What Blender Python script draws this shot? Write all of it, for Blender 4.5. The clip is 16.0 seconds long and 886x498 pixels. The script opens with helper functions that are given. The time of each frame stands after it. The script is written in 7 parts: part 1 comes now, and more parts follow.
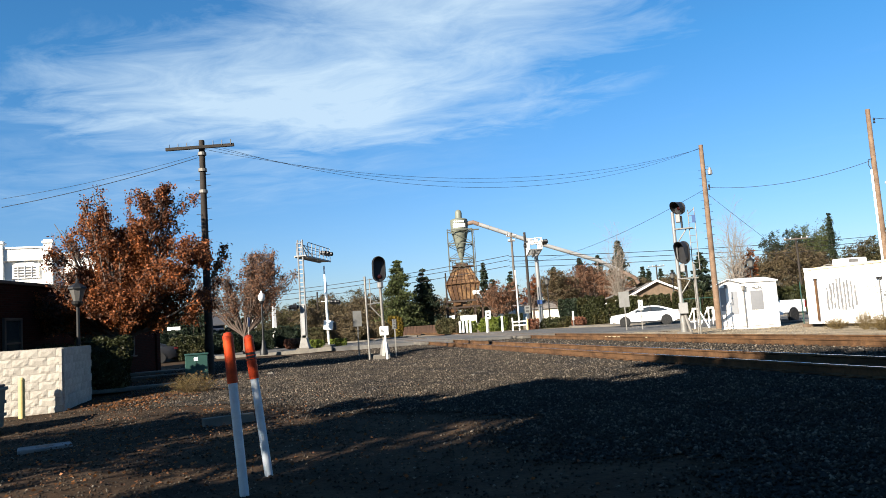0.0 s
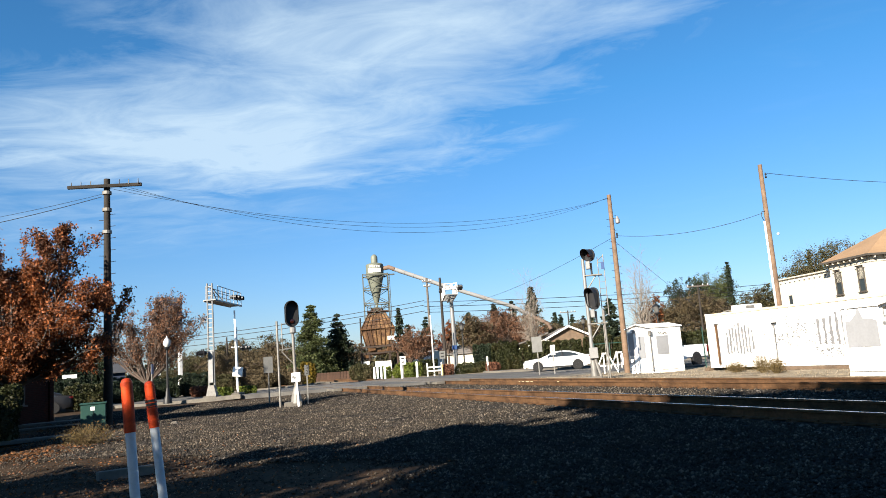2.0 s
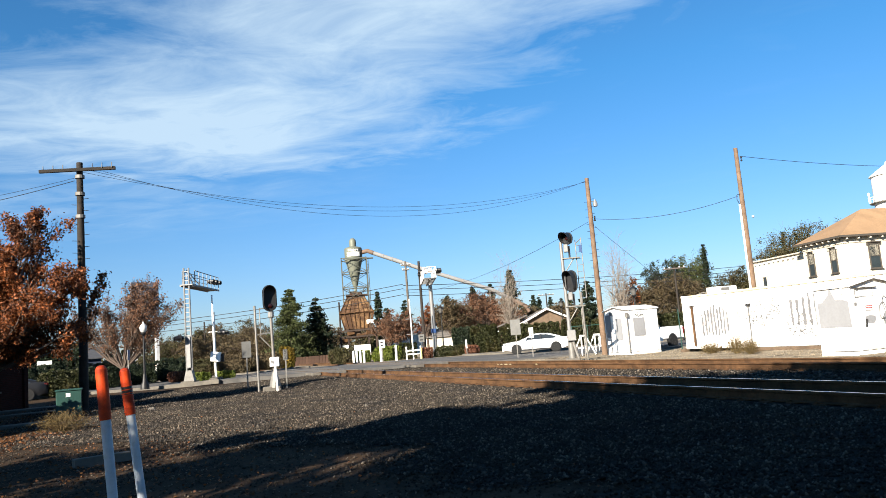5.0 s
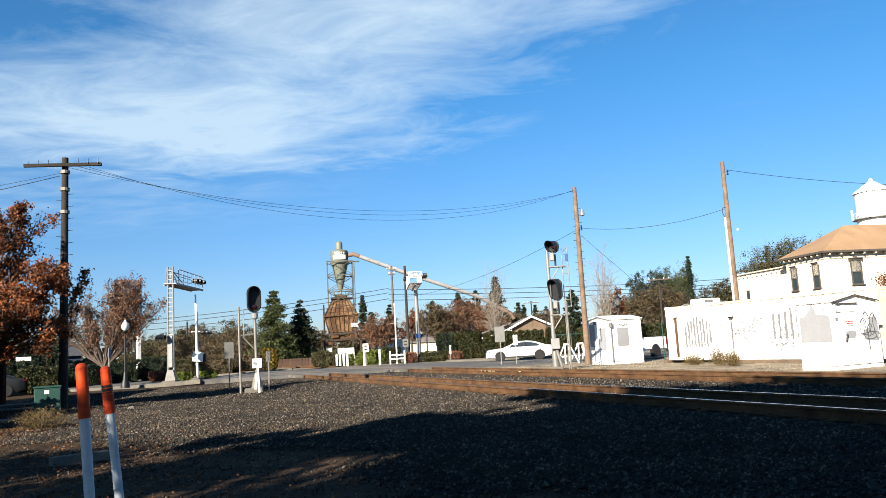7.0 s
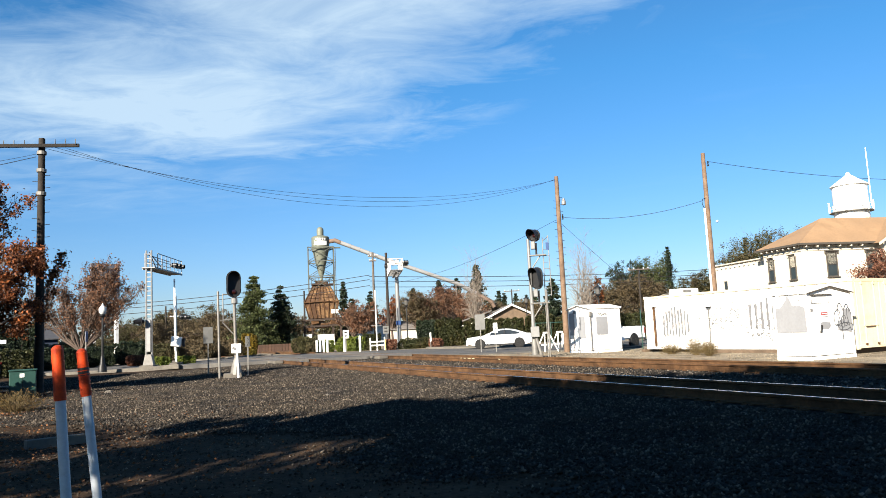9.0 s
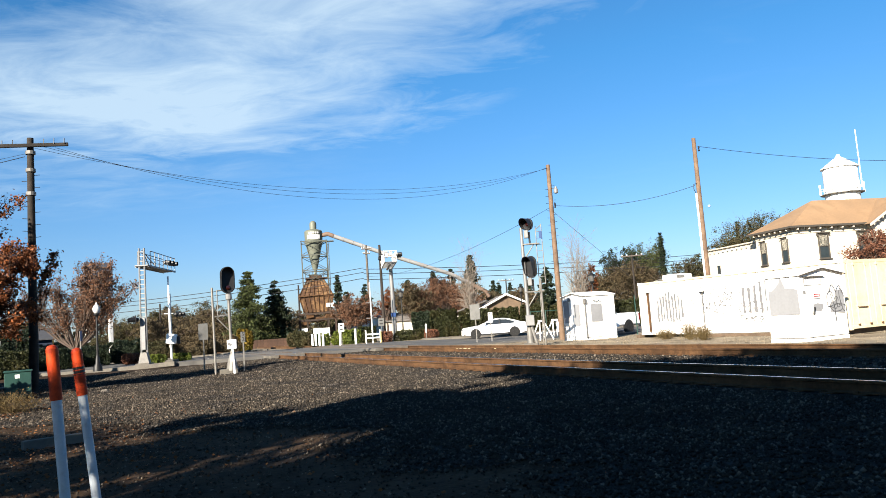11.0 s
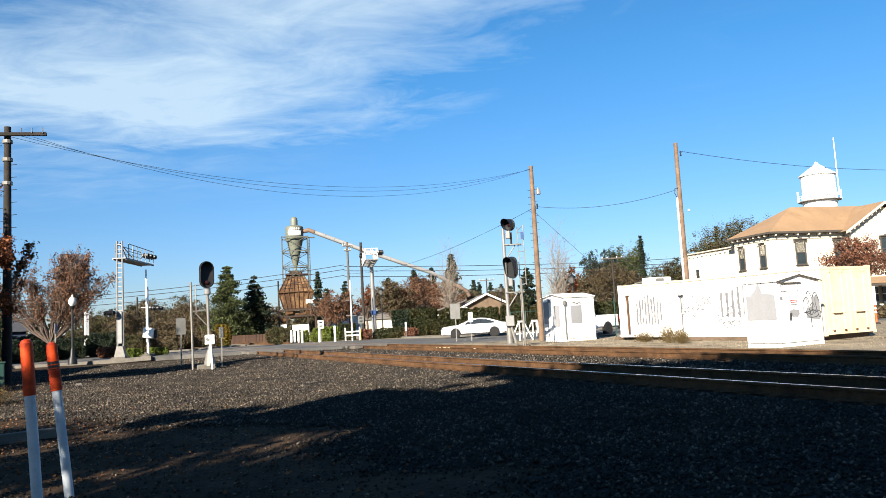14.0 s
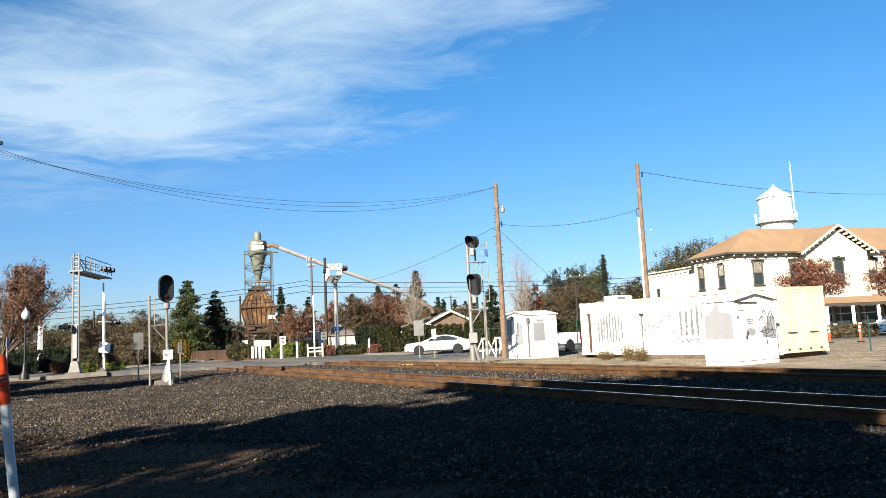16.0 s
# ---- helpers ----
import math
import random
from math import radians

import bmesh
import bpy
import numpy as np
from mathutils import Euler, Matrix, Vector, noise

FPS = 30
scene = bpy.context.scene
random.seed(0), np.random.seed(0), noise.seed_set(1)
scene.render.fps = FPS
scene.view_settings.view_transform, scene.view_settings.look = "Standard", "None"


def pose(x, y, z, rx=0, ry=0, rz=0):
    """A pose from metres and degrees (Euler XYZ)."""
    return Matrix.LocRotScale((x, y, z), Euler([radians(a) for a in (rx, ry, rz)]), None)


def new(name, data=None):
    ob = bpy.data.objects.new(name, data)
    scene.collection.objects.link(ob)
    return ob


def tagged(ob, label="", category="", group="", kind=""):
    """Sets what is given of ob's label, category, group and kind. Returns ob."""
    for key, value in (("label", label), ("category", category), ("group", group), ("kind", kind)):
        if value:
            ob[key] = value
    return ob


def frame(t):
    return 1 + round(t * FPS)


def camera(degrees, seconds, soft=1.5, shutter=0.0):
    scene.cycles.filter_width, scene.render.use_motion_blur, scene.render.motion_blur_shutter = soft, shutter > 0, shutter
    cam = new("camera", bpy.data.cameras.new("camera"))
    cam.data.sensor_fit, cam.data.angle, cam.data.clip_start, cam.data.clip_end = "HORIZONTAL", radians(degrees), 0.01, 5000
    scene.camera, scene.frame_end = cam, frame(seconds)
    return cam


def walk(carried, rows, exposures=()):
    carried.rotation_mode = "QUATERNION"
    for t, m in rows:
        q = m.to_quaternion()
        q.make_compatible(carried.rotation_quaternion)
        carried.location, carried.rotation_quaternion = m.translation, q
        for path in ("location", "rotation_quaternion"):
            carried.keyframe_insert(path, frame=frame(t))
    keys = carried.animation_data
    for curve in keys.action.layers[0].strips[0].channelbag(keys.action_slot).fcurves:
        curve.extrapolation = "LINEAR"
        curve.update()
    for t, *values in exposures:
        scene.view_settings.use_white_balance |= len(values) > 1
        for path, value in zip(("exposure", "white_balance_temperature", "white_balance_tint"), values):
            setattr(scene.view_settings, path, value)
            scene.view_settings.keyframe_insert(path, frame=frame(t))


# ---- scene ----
cam = camera(61.76, 16.0, soft=0.8)
PATH = [
    (0.0, pose(-0.026, -0.025, 1.511, 95.43, 3.88, 0.40)),
    (0.5, pose(-0.011, -0.020, 1.503, 96.85, 3.87, -1.85)),
    (1.0, pose(-0.010, -0.009, 1.503, 98.33, 3.90, -3.60)),
    (1.5, pose(-0.000, -0.005, 1.495, 99.01, 4.15, -4.87)),
    (2.0, pose(-0.005, -0.003, 1.491, 98.47, 4.14, -6.13)),
    (2.5, pose(-0.013, -0.006, 1.500, 98.05, 4.90, -5.10)),
    (3.0, pose(0.003, -0.005, 1.500, 98.38, 4.36, -6.04)),
    (3.5, pose(0.006, 0.001, 1.499, 97.86, 4.62, -6.28)),
    (4.0, pose(0.006, -0.004, 1.502, 97.54, 4.89, -6.60)),
    (4.5, pose(0.006, -0.007, 1.505, 97.35, 4.80, -7.09)),
    (5.0, pose(0.008, 0.002, 1.505, 97.06, 4.56, -7.73)),
    (7.5, pose(0.001, 0.000, 1.508, 97.44, 2.90, -9.29)),
    (8.0, pose(-0.002, 0.005, 1.508, 97.10, 2.57, -9.79)),
    (8.5, pose(0.007, 0.001, 1.495, 96.64, 2.47, -10.38)),
    (11.0, pose(0.011, -0.006, 1.486, 95.64, 4.04, -10.83)),
    (11.5, pose(-0.010, 0.012, 1.490, 95.29, 3.74, -12.58)),
    (12.0, pose(-0.009, 0.024, 1.495, 95.47, 3.16, -12.32)),
    (12.5, pose(-0.007, 0.023, 1.502, 95.64, 2.47, -14.46)),
    (13.0, pose(-0.012, 0.025, 1.505, 95.31, 2.63, -13.66)),
    (13.5, pose(-0.005, 0.021, 1.507, 95.48, 2.84, -13.48)),
    (14.0, pose(-0.001, 0.019, 1.507, 95.44, 3.02, -12.39)),
    (14.5, pose(0.000, 0.002, 1.500, 96.08, 2.45, -12.65)),
    (15.0, pose(0.012, -0.005, 1.503, 96.50, 2.22, -13.10)),
    (15.5, pose(0.022, -0.015, 1.496, 96.75, 2.79, -12.02)),
    (16.0, pose(0.031, -0.024, 1.484, 96.61, 2.62, -15.15)),
]
walk(cam, PATH, exposures=((0.0, 1.80), (16.0, 1.80)))

# ---- light ----
SUN_HEADING = 40.0      # the way the light travels, degrees clockwise from +y
SUN_HEIGHT = 24.0
sun = new("sun", bpy.data.lights.new("sun", "SUN"))
sun.data.energy, sun.data.angle, sun.data.color = 5.0, radians(0.5), (1.0, 0.90, 0.76)
sun.matrix_world = pose(0, 0, 60, 90 - SUN_HEIGHT, 0, -SUN_HEADING)

world = bpy.data.worlds.new("sky")
scene.world = world
world.use_nodes = True
W = world.node_tree
W.nodes.clear()


def wn(kind, **kw):
    n = W.nodes.new(kind)
    for k, v in kw.items():
        n.inputs[k].default_value = v
    return n


sky = W.nodes.new("ShaderNodeTexSky")
sky.sky_type, sky.sun_disc = "NISHITA", False
sky.sun_elevation, sky.sun_rotation = radians(SUN_HEIGHT), radians(180 + SUN_HEADING)
sky.air_density, sky.dust_density, sky.ozone_density = 1.0, 0.3, 2.2
tint = wn("ShaderNodeMix")
tint.data_type, tint.blend_type = "RGBA", "MULTIPLY"
tint.inputs[0].default_value = 1.0
W.links.new(sky.outputs[0], tint.inputs[6])
# thin high cloud: noise on a flat layer overhead, so that it narrows towards the horizon
co = W.nodes.new("ShaderNodeTexCoord")
sep = W.nodes.new("ShaderNodeSeparateXYZ")
W.links.new(co.outputs["Generated"], sep.inputs[0])


def wm(op, a, b=None, clamp=False):
    n = W.nodes.new("ShaderNodeMath")
    n.operation, n.use_clamp = op, clamp
    for i, v in enumerate((a, b)):
        if v is None:
            continue
        if isinstance(v, (int, float)):
            n.inputs[i].default_value = v
        else:
            W.links.new(v, n.inputs[i])
    return n.outputs[0]


# the air near the horizon is a clear pale blue
clear = wn("ShaderNodeMix")
clear.data_type = "RGBA"
clear.inputs[6].default_value, clear.inputs[7].default_value = (0.480, 0.555, 0.775, 1), (0.290, 0.695, 0.955, 1)
W.links.new(wm("MULTIPLY", sep.outputs[2], 3.0, True), clear.inputs[0])
W.links.new(clear.outputs[2], tint.inputs[7])
zc = wm("MAXIMUM", sep.outputs[2], 0.03)
u, v = wm("DIVIDE", sep.outputs[0], zc), wm("DIVIDE", sep.outputs[1], zc)
# streak axes of the cloud layer
CA = radians(21)
p = wm("SUBTRACT", wm("MULTIPLY", u, math.cos(CA)), wm("MULTIPLY", v, math.sin(CA)))
q = wm("ADD", wm("MULTIPLY", u, math.sin(CA)), wm("MULTIPLY", v, math.cos(CA)))
comb = W.nodes.new("ShaderNodeCombineXYZ")
W.links.new(wm("MULTIPLY", p, 0.80), comb.inputs[0])
W.links.new(wm("MULTIPLY", q, 1.15), comb.inputs[1])
comb.inputs[2].default_value = 0.37
fine = wn("ShaderNodeTexNoise", Scale=2.6, Detail=11.0, Roughness=0.62, Distortion=0.55)
W.links.new(comb.outputs[0], fine.inputs["Vector"])
broad = wn("ShaderNodeTexNoise", Scale=0.9, Detail=3.0, Roughness=0.5, Distortion=0.3)
W.links.new(comb.outputs[0], broad.inputs["Vector"])


# the large bank, and thin wisps everywhere
def lobe(u0, v0, ru, rv, lean):
    a = wm("DIVIDE", wm("SUBTRACT", wm("SUBTRACT", u, wm("MULTIPLY", wm("SUBTRACT", v, v0), lean)), u0), ru)
    b = wm("DIVIDE", wm("SUBTRACT", v, v0), rv)
    return wm("SUBTRACT", 1.08, wm("SQRT", wm("ADD", wm("MULTIPLY", a, a), wm("MULTIPLY", b, b))), True)


bank = wm("MAXIMUM", lobe(-0.52, 3.25, 1.50, 1.12, 0.05), lobe(0.20, 2.20, 1.05, 1.35, -0.30))
core = lobe(-0.62, 3.00, 1.05, 1.05, 0.0)
dens = wm("ADD", wm("MULTIPLY", bank, 0.85), wm("MULTIPLY", core, 0.24))
dens = wm("ADD", dens, wm("MULTIPLY", wm("SUBTRACT", fine.outputs[0], 0.5), 1.6))
dens = wm("ADD", dens, wm("MULTIPLY", wm("SUBTRACT", broad.outputs[0], 0.5), 0.6))
dens = wm("MULTIPLY", wm("SUBTRACT", dens, 0.12), 1.10, True)
# clear sky away from the bank
dens = wm("MULTIPLY", dens, wm("ADD", wm("MULTIPLY", bank, 3.5), 0.10, True))
# a faint veil low beside the bank
veil = wm("MULTIPLY", lobe(-1.7, 4.6, 2.2, 1.7, -0.2), wm("MULTIPLY", wm("SUBTRACT", fine.outputs[0], 0.34), 1.9, True))
dens = wm("ADD", dens, wm("MULTIPLY", veil, 0.60), True)
cloudmix = wn("ShaderNodeMix")
cloudmix.data_type = "RGBA"
W.links.new(wm("MULTIPLY", dens, 0.74), cloudmix.inputs[0])
W.links.new(tint.outputs[2], cloudmix.inputs[6])
cloudmix.inputs[7].default_value = (4.30, 5.35, 6.10, 1)
back = wn("ShaderNodeBackground", Strength=0.05)
W.links.new(cloudmix.outputs[2], back.inputs[0])
wo = W.nodes.new("ShaderNodeOutputWorld")
W.links.new(back.outputs[0], wo.inputs[0])

# ---- materials ----


def mat(name, color, rough=0.7, metal=0.0, var=0.25, scale=4.0, bump=0.0, bscale=None, second=None, smix=0.5, sscale=None, island=0.0, obrand=0.0, spec=0.4, trans=0.0):
    """A surface with two scales of variation, an optional second colour in patches, and relief."""
    m = bpy.data.materials.new(name)
    m.use_nodes = True
    T = m.node_tree
    B = T.nodes["Principled BSDF"]
    tc = T.nodes.new("ShaderNodeTexCoord")

    def noise_tex(s, detail, rough_=0.6):
        n = T.nodes.new("ShaderNodeTexNoise")
        n.inputs["Scale"].default_value, n.inputs["Detail"].default_value, n.inputs["Roughness"].default_value = s, detail, rough_
        T.links.new(tc.outputs["Object"], n.inputs["Vector"])
        return n.outputs[0]

    def mix(a, b, f, blend="MIX"):
        n = T.nodes.new("ShaderNodeMix")
        n.data_type, n.blend_type = "RGBA", blend
        for k, s in ((0, f), (6, a), (7, b)):
            if isinstance(s, (int, float)):
                n.inputs[k].default_value = s
            elif isinstance(s, tuple):
                n.inputs[k].default_value = (*s[:3], 1)
            else:
                T.links.new(s, n.inputs[k])
        return n.outputs[2]

    def ramp(s, lo, hi):
        n = T.nodes.new("ShaderNodeMapRange")
        n.inputs[1].default_value, n.inputs[2].default_value = lo, hi
        T.links.new(s, n.inputs[0])
        return n.outputs[0]

    c = tuple(color)
    col = c
    if second:
        col = mix(c, tuple(second), ramp(noise_tex(sscale or scale * 0.4, 5.0, 0.7), 0.62 - 0.3 * smix, 0.75 - 0.3 * smix))
    if var:
        g1, g2 = noise_tex(scale, 6.0), noise_tex(scale * 9.0, 3.0)
        col = mix(col, mix((1 - var,) * 3, (1 + var,) * 3, ramp(g1, 0.3, 0.7)), 1.0, "MULTIPLY")
        col = mix(col, mix((1 - var * 0.6,) * 3, (1 + var * 0.6,) * 3, ramp(g2, 0.3, 0.7)), 1.0, "MULTIPLY")
    for amount, node, out in ((island, "ShaderNodeNewGeometry", "Random Per Island"), (obrand, "ShaderNodeObjectInfo", "Random")):
        if amount:
            r = T.nodes.new(node).outputs[out]
            if amount > 0.7:      # a few pale pieces among many dull ones
                pw = T.nodes.new("ShaderNodeMath")
                pw.operation = "POWER"
                pw.inputs[1].default_value = 7.0
                T.links.new(r, pw.inputs[0])
                col = mix(col, mix((0.62,) * 3, (2.3,) * 3, pw.outputs[0]), 1.0, "MULTIPLY")
                amount = 0.35
            col = mix(col, mix((1 - amount,) * 3, (1 + amount,) * 3, r), 1.0, "MULTIPLY")
    if isinstance(col, tuple):
        B.inputs["Base Color"].default_value = (*col, 1)
    else:
        T.links.new(col, B.inputs["Base Color"])
    B.inputs["Roughness"].default_value, B.inputs["Metallic"].default_value = rough, metal
    B.inputs["Specular IOR Level"].default_value = spec
    if trans:
        B.inputs["Transmission Weight"].default_value = trans
    if bump:
        bn = T.nodes.new("ShaderNodeBump")
        bn.inputs["Strength"].default_value, bn.inputs["Distance"].default_value = min(1.0, bump), 0.02
        T.links.new(noise_tex(bscale or scale * 5, 5.0), bn.inputs["Height"])
        T.links.new(bn.outputs[0], B.inputs["Normal"])
    return m


def leaf_mat(name, color, second, island=0.5):
    """Leaves: light also passes through them."""
    m = mat(name, color, 0.6, 0, 0.15, 2.0, second=second, smix=0.5, sscale=0.9, island=island, spec=0.2)
    T = m.node_tree
    B = T.nodes["Principled BSDF"]
    tr, ad = T.nodes.new("ShaderNodeBsdfTranslucent"), T.nodes.new("ShaderNodeMixShader")
    src = B.inputs["Base Color"].links[0].from_socket
    T.links.new(src, tr.inputs[0])
    ad.inputs[0].default_value = 0.25
    T.links.new(B.outputs[0], ad.inputs[1])
    T.links.new(tr.outputs[0], ad.inputs[2])
    T.links.new(ad.outputs[0], T.nodes["Material Output"].inputs[0])
    return m


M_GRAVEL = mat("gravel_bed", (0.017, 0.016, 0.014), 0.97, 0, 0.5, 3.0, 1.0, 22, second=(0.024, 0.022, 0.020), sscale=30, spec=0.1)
M_STONE = mat("ballast_stone", (0.057, 0.047, 0.036), 0.92, 0, 0.25, 8.0, 0.5, 60, second=(0.034, 0.030, 0.026), sscale=0.7, island=0.75, spec=0.15)
M_DIRT = mat("dry_dirt", (0.042, 0.026, 0.015), 0.98, 0, 0.4, 1.2, 1.0, 18, second=(0.024, 0.017, 0.011), sscale=0.5, spec=0.08)
M_YARD = mat("sandy_yard", (0.206, 0.171, 0.122), 0.97, 0, 0.3, 0.8, 0.8, 12, second=(0.152, 0.128, 0.095), sscale=0.35, spec=0.1)
M_ASPHALT = mat("asphalt", (0.058, 0.056, 0.053), 0.92, 0, 0.25, 0.6, 0.5, 40, second=(0.081, 0.076, 0.068), sscale=0.25)
M_CONC = mat("concrete", (0.109, 0.098, 0.081), 0.9, 0, 0.2, 1.5, 0.3, 30, second=(0.080, 0.072, 0.062), sscale=1.0)
M_RUST = mat("rusty_steel", (0.082, 0.043, 0.02), 0.88, 0.1, 0.35, 2.0, 0.4, 40, second=(0.052, 0.027, 0.013), sscale=1.6, spec=0.2)
M_RAILTOP = mat("polished_rail", (0.302, 0.302, 0.317), 0.25, 1.0, 0.15, 3.0)
M_TIE = mat("creosote_tie", (0.034, 0.022, 0.016), 0.9, 0, 0.4, 3.0, 0.8, 25, obrand=0.4)
M_POLE = mat("weathered_pole", (0.135, 0.088, 0.056), 0.9, 0, 0.3, 1.5, 0.6, 25, second=(0.098, 0.062, 0.04), sscale=0.8)
M_POLE_G = mat("grey_pole", (0.086, 0.073, 0.061), 0.9, 0, 0.3, 1.5, 0.6, 25)
M_POLE_D = mat("dark_creosote_pole", (0.015, 0.012, 0.009), 0.9, 0, 0.35, 1.5, 0.6, 25, second=(0.028, 0.021, 0.017), sscale=0.8)
M_GALV = mat("galvanised_steel", (0.151, 0.146, 0.136), 0.55, 0.3, 0.2, 3.0, second=(0.121, 0.111, 0.096), sscale=2)
M_ALU = mat("aluminium_paint", (0.17, 0.17, 0.168), 0.5, 0.25, 0.15, 3.0)
M_WHITE = mat("white_paint", (0.736, 0.727, 0.699), 0.55, 0, 0.08, 1.2, 0.1, 20, second=(0.662, 0.644, 0.607), smix=0.3)
M_WHITE_W = mat("worn_white_paint", (0.718, 0.708, 0.672), 0.6, 0, 0.1, 1.0, 0.15, 14, second=(0.552, 0.506, 0.423), smix=0.15, sscale=1.6)
M_PATCH = mat("grey_cover_paint", (0.2, 0.205, 0.215), 0.7, 0, 0.08, 1.5)
M_STROKE = mat("grey_paint_stroke", (0.13, 0.13, 0.135), 0.7, 0, 0.2, 3.0)
M_CREAM = mat("cream_paint", (0.53, 0.46, 0.325), 0.6, 0, 0.08, 1.0, second=(0.459, 0.383, 0.245), sscale=1.0)
M_STUCCO = mat("cream_stucco", (0.46, 0.425, 0.345), 0.85, 0, 0.06, 0.8, 0.2, 25)
M_STUCCO_W = mat("white_stucco", (0.666, 0.657, 0.621), 0.85, 0, 0.06, 0.8, 0.2, 25)
M_TRIM = mat("cream_trim", (0.42, 0.38, 0.31), 0.7, 0, 0.06, 2.0)
M_TRIM_D = mat("dark_trim", (0.050, 0.043, 0.035), 0.7, 0, 0.1, 2.0)
M_ROOF = mat("tan_shingle", (0.225, 0.142, 0.078), 0.9, 0, 0.15, 1.0, 0.6, 8, second=(0.185, 0.118, 0.066), sscale=0.5)
M_ROOF_G = mat("grey_shingle", (0.126, 0.116, 0.108), 0.9, 0, 0.15, 1.0, 0.5, 8)
M_BLACK = mat("black_signal_paint", (0.009, 0.009, 0.010), 0.45, 0, 0.2, 4.0)
M_BLACKIRON = mat("black_iron", (0.010, 0.010, 0.010), 0.5, 0.2, 0.2, 4.0)
M_LENS = mat("dark_lens", (0.015, 0.003, 0.002), 0.08, 0, 0, spec=0.6)
M_GLASS = mat("dark_glass", (0.020, 0.026, 0.032), 0.10, 0, 0.1, 2.0, spec=0.25)
M_PANE = mat("window_pane", (0.022, 0.029, 0.032), 0.08, 0, 0.2, 1.0, spec=0.3)
M_GLOBE = mat("milky_globe", (0.45, 0.45, 0.44), 0.35, 0, 0.04)
M_ORANGE = mat("faded_orange_plastic", (0.5, 0.05, 0.008), 0.6, 0, 0.2, 6.0, second=(0.3, 0.03, 0.007), sscale=5, spec=0.2)
M_POSTW = mat("white_plastic", (0.46, 0.5, 0.54), 0.5, 0, 0.08, 5.0, second=(0.4, 0.42, 0.43), smix=0.2, sscale=8)
M_BLOCK = mat("split_face_block", (0.31, 0.285, 0.245), 0.95, 0, 0.15, 4.0, 0.7, 26, obrand=0.10)
M_MORTAR = mat("mortar", (0.259, 0.236, 0.202), 0.95, 0, 0.1, 4.0, 0.3, 40)
M_BRICK = mat("dark_red_brick", (0.066, 0.022, 0.016), 0.9, 0, 0.3, 6.0, 0.4, 40, obrand=0.25)
M_BRICKBED = mat("brick_wall_bed", (0.050, 0.026, 0.020), 0.95, 0, 0.25, 5.0, 0.3, 30)
M_DGREEN = mat("dark_green_enamel", (0.011, 0.043, 0.035), 0.5, 0, 0.15, 3.0)
M_TEAL = mat("faded_teal_steel", (0.026, 0.061, 0.061), 0.6, 0, 0.2, 3.0)
M_YELLOW = mat("yellow_paint", (0.401, 0.324, 0.130), 0.6, 0, 0.15, 4.0)
M_CYC = mat("grey_green_sheet", (0.126, 0.136, 0.106), 0.6, 0.15, 0.12, 1.0, 0.2, 6, second=(0.136, 0.123, 0.096), smix=0.2, sscale=1.0)
M_RUSTSHEET = mat("rusted_sheet", (0.052, 0.026, 0.013), 0.9, 0.05, 0.35, 1.2, 0.5, 6, second=(0.145, 0.082, 0.036), sscale=0.8, obrand=0.15)
M_DUCT = mat("dull_duct", (0.278, 0.278, 0.271), 0.6, 0.1, 0.12, 1.2, second=(0.290, 0.227, 0.176), smix=0.1, sscale=0.8)
M_DUCT_R = mat("rusted_duct", (0.121, 0.081, 0.058), 0.8, 0.1, 0.2, 1.2)
M_STEEL_D = mat("dark_green_steel", (0.066, 0.070, 0.058), 0.7, 0.2, 0.2, 2.0)
M_LANTERN = mat("dull_lantern_glass", (0.085, 0.082, 0.076), 0.3, 0, 0.1)
M_NAVY = mat("dark_navy_boards", (0.010, 0.018, 0.038), 0.8, 0, 0.2, 2.0)
M_WOOD = mat("old_timber", (0.101, 0.070, 0.046), 0.9, 0, 0.3, 2.0, 0.5, 20)
M_FENCE = mat("brown_fence", (0.050, 0.026, 0.016), 0.9, 0, 0.3, 2.0, obrand=0.2)
M_CARW = mat("white_car_paint", (0.80, 0.80, 0.80), 0.18, 0, 0.0, spec=0.6)
M_RUBBER = mat("tyre_rubber", (0.009, 0.009, 0.009), 0.85, 0, 0.15, 8.0)
M_RIM = mat("dark_alloy", (0.02, 0.02, 0.022), 0.5, 0.3, 0.1)
M_RIM_S = mat("silver_alloy", (0.364, 0.364, 0.382), 0.4, 0.3, 0.1)
M_TAIL = mat("red_tail_lens", (0.126, 0.006, 0.006), 0.2, 0, 0)
M_SIGNBACK = mat("sign_back", (0.127, 0.127, 0.121), 0.5, 0.5, 0.12, 4.0)
M_BLUE = mat("blue_sign", (0.009, 0.037, 0.121), 0.5, 0, 0.1)
M_INK = mat("black_ink", (0.010, 0.010, 0.010), 0.6, 0, 0.1)
M_GREYINK = mat("grey_ink", (0.149, 0.149, 0.149), 0.7, 0, 0.2)
M_REDINK = mat("red_ink", (0.227, 0.015, 0.015), 0.6, 0, 0.1)
M_CONE = mat("traffic_orange", (0.378, 0.066, 0.015), 0.5, 0, 0.1)
M_WIRE = mat("wire_black", (0.010, 0.010, 0.011), 0.6, 0, 0)
M_BARK = mat("grey_bark", (0.086, 0.070, 0.058), 0.95, 0, 0.3, 6.0, 0.6, 40)
M_TWIG = mat("twig_bark", (0.076, 0.055, 0.043), 0.95, 0, 0.25, 6.0)
M_TWIG_L = mat("pale_twig", (0.162, 0.136, 0.111), 0.95, 0, 0.2, 6.0)
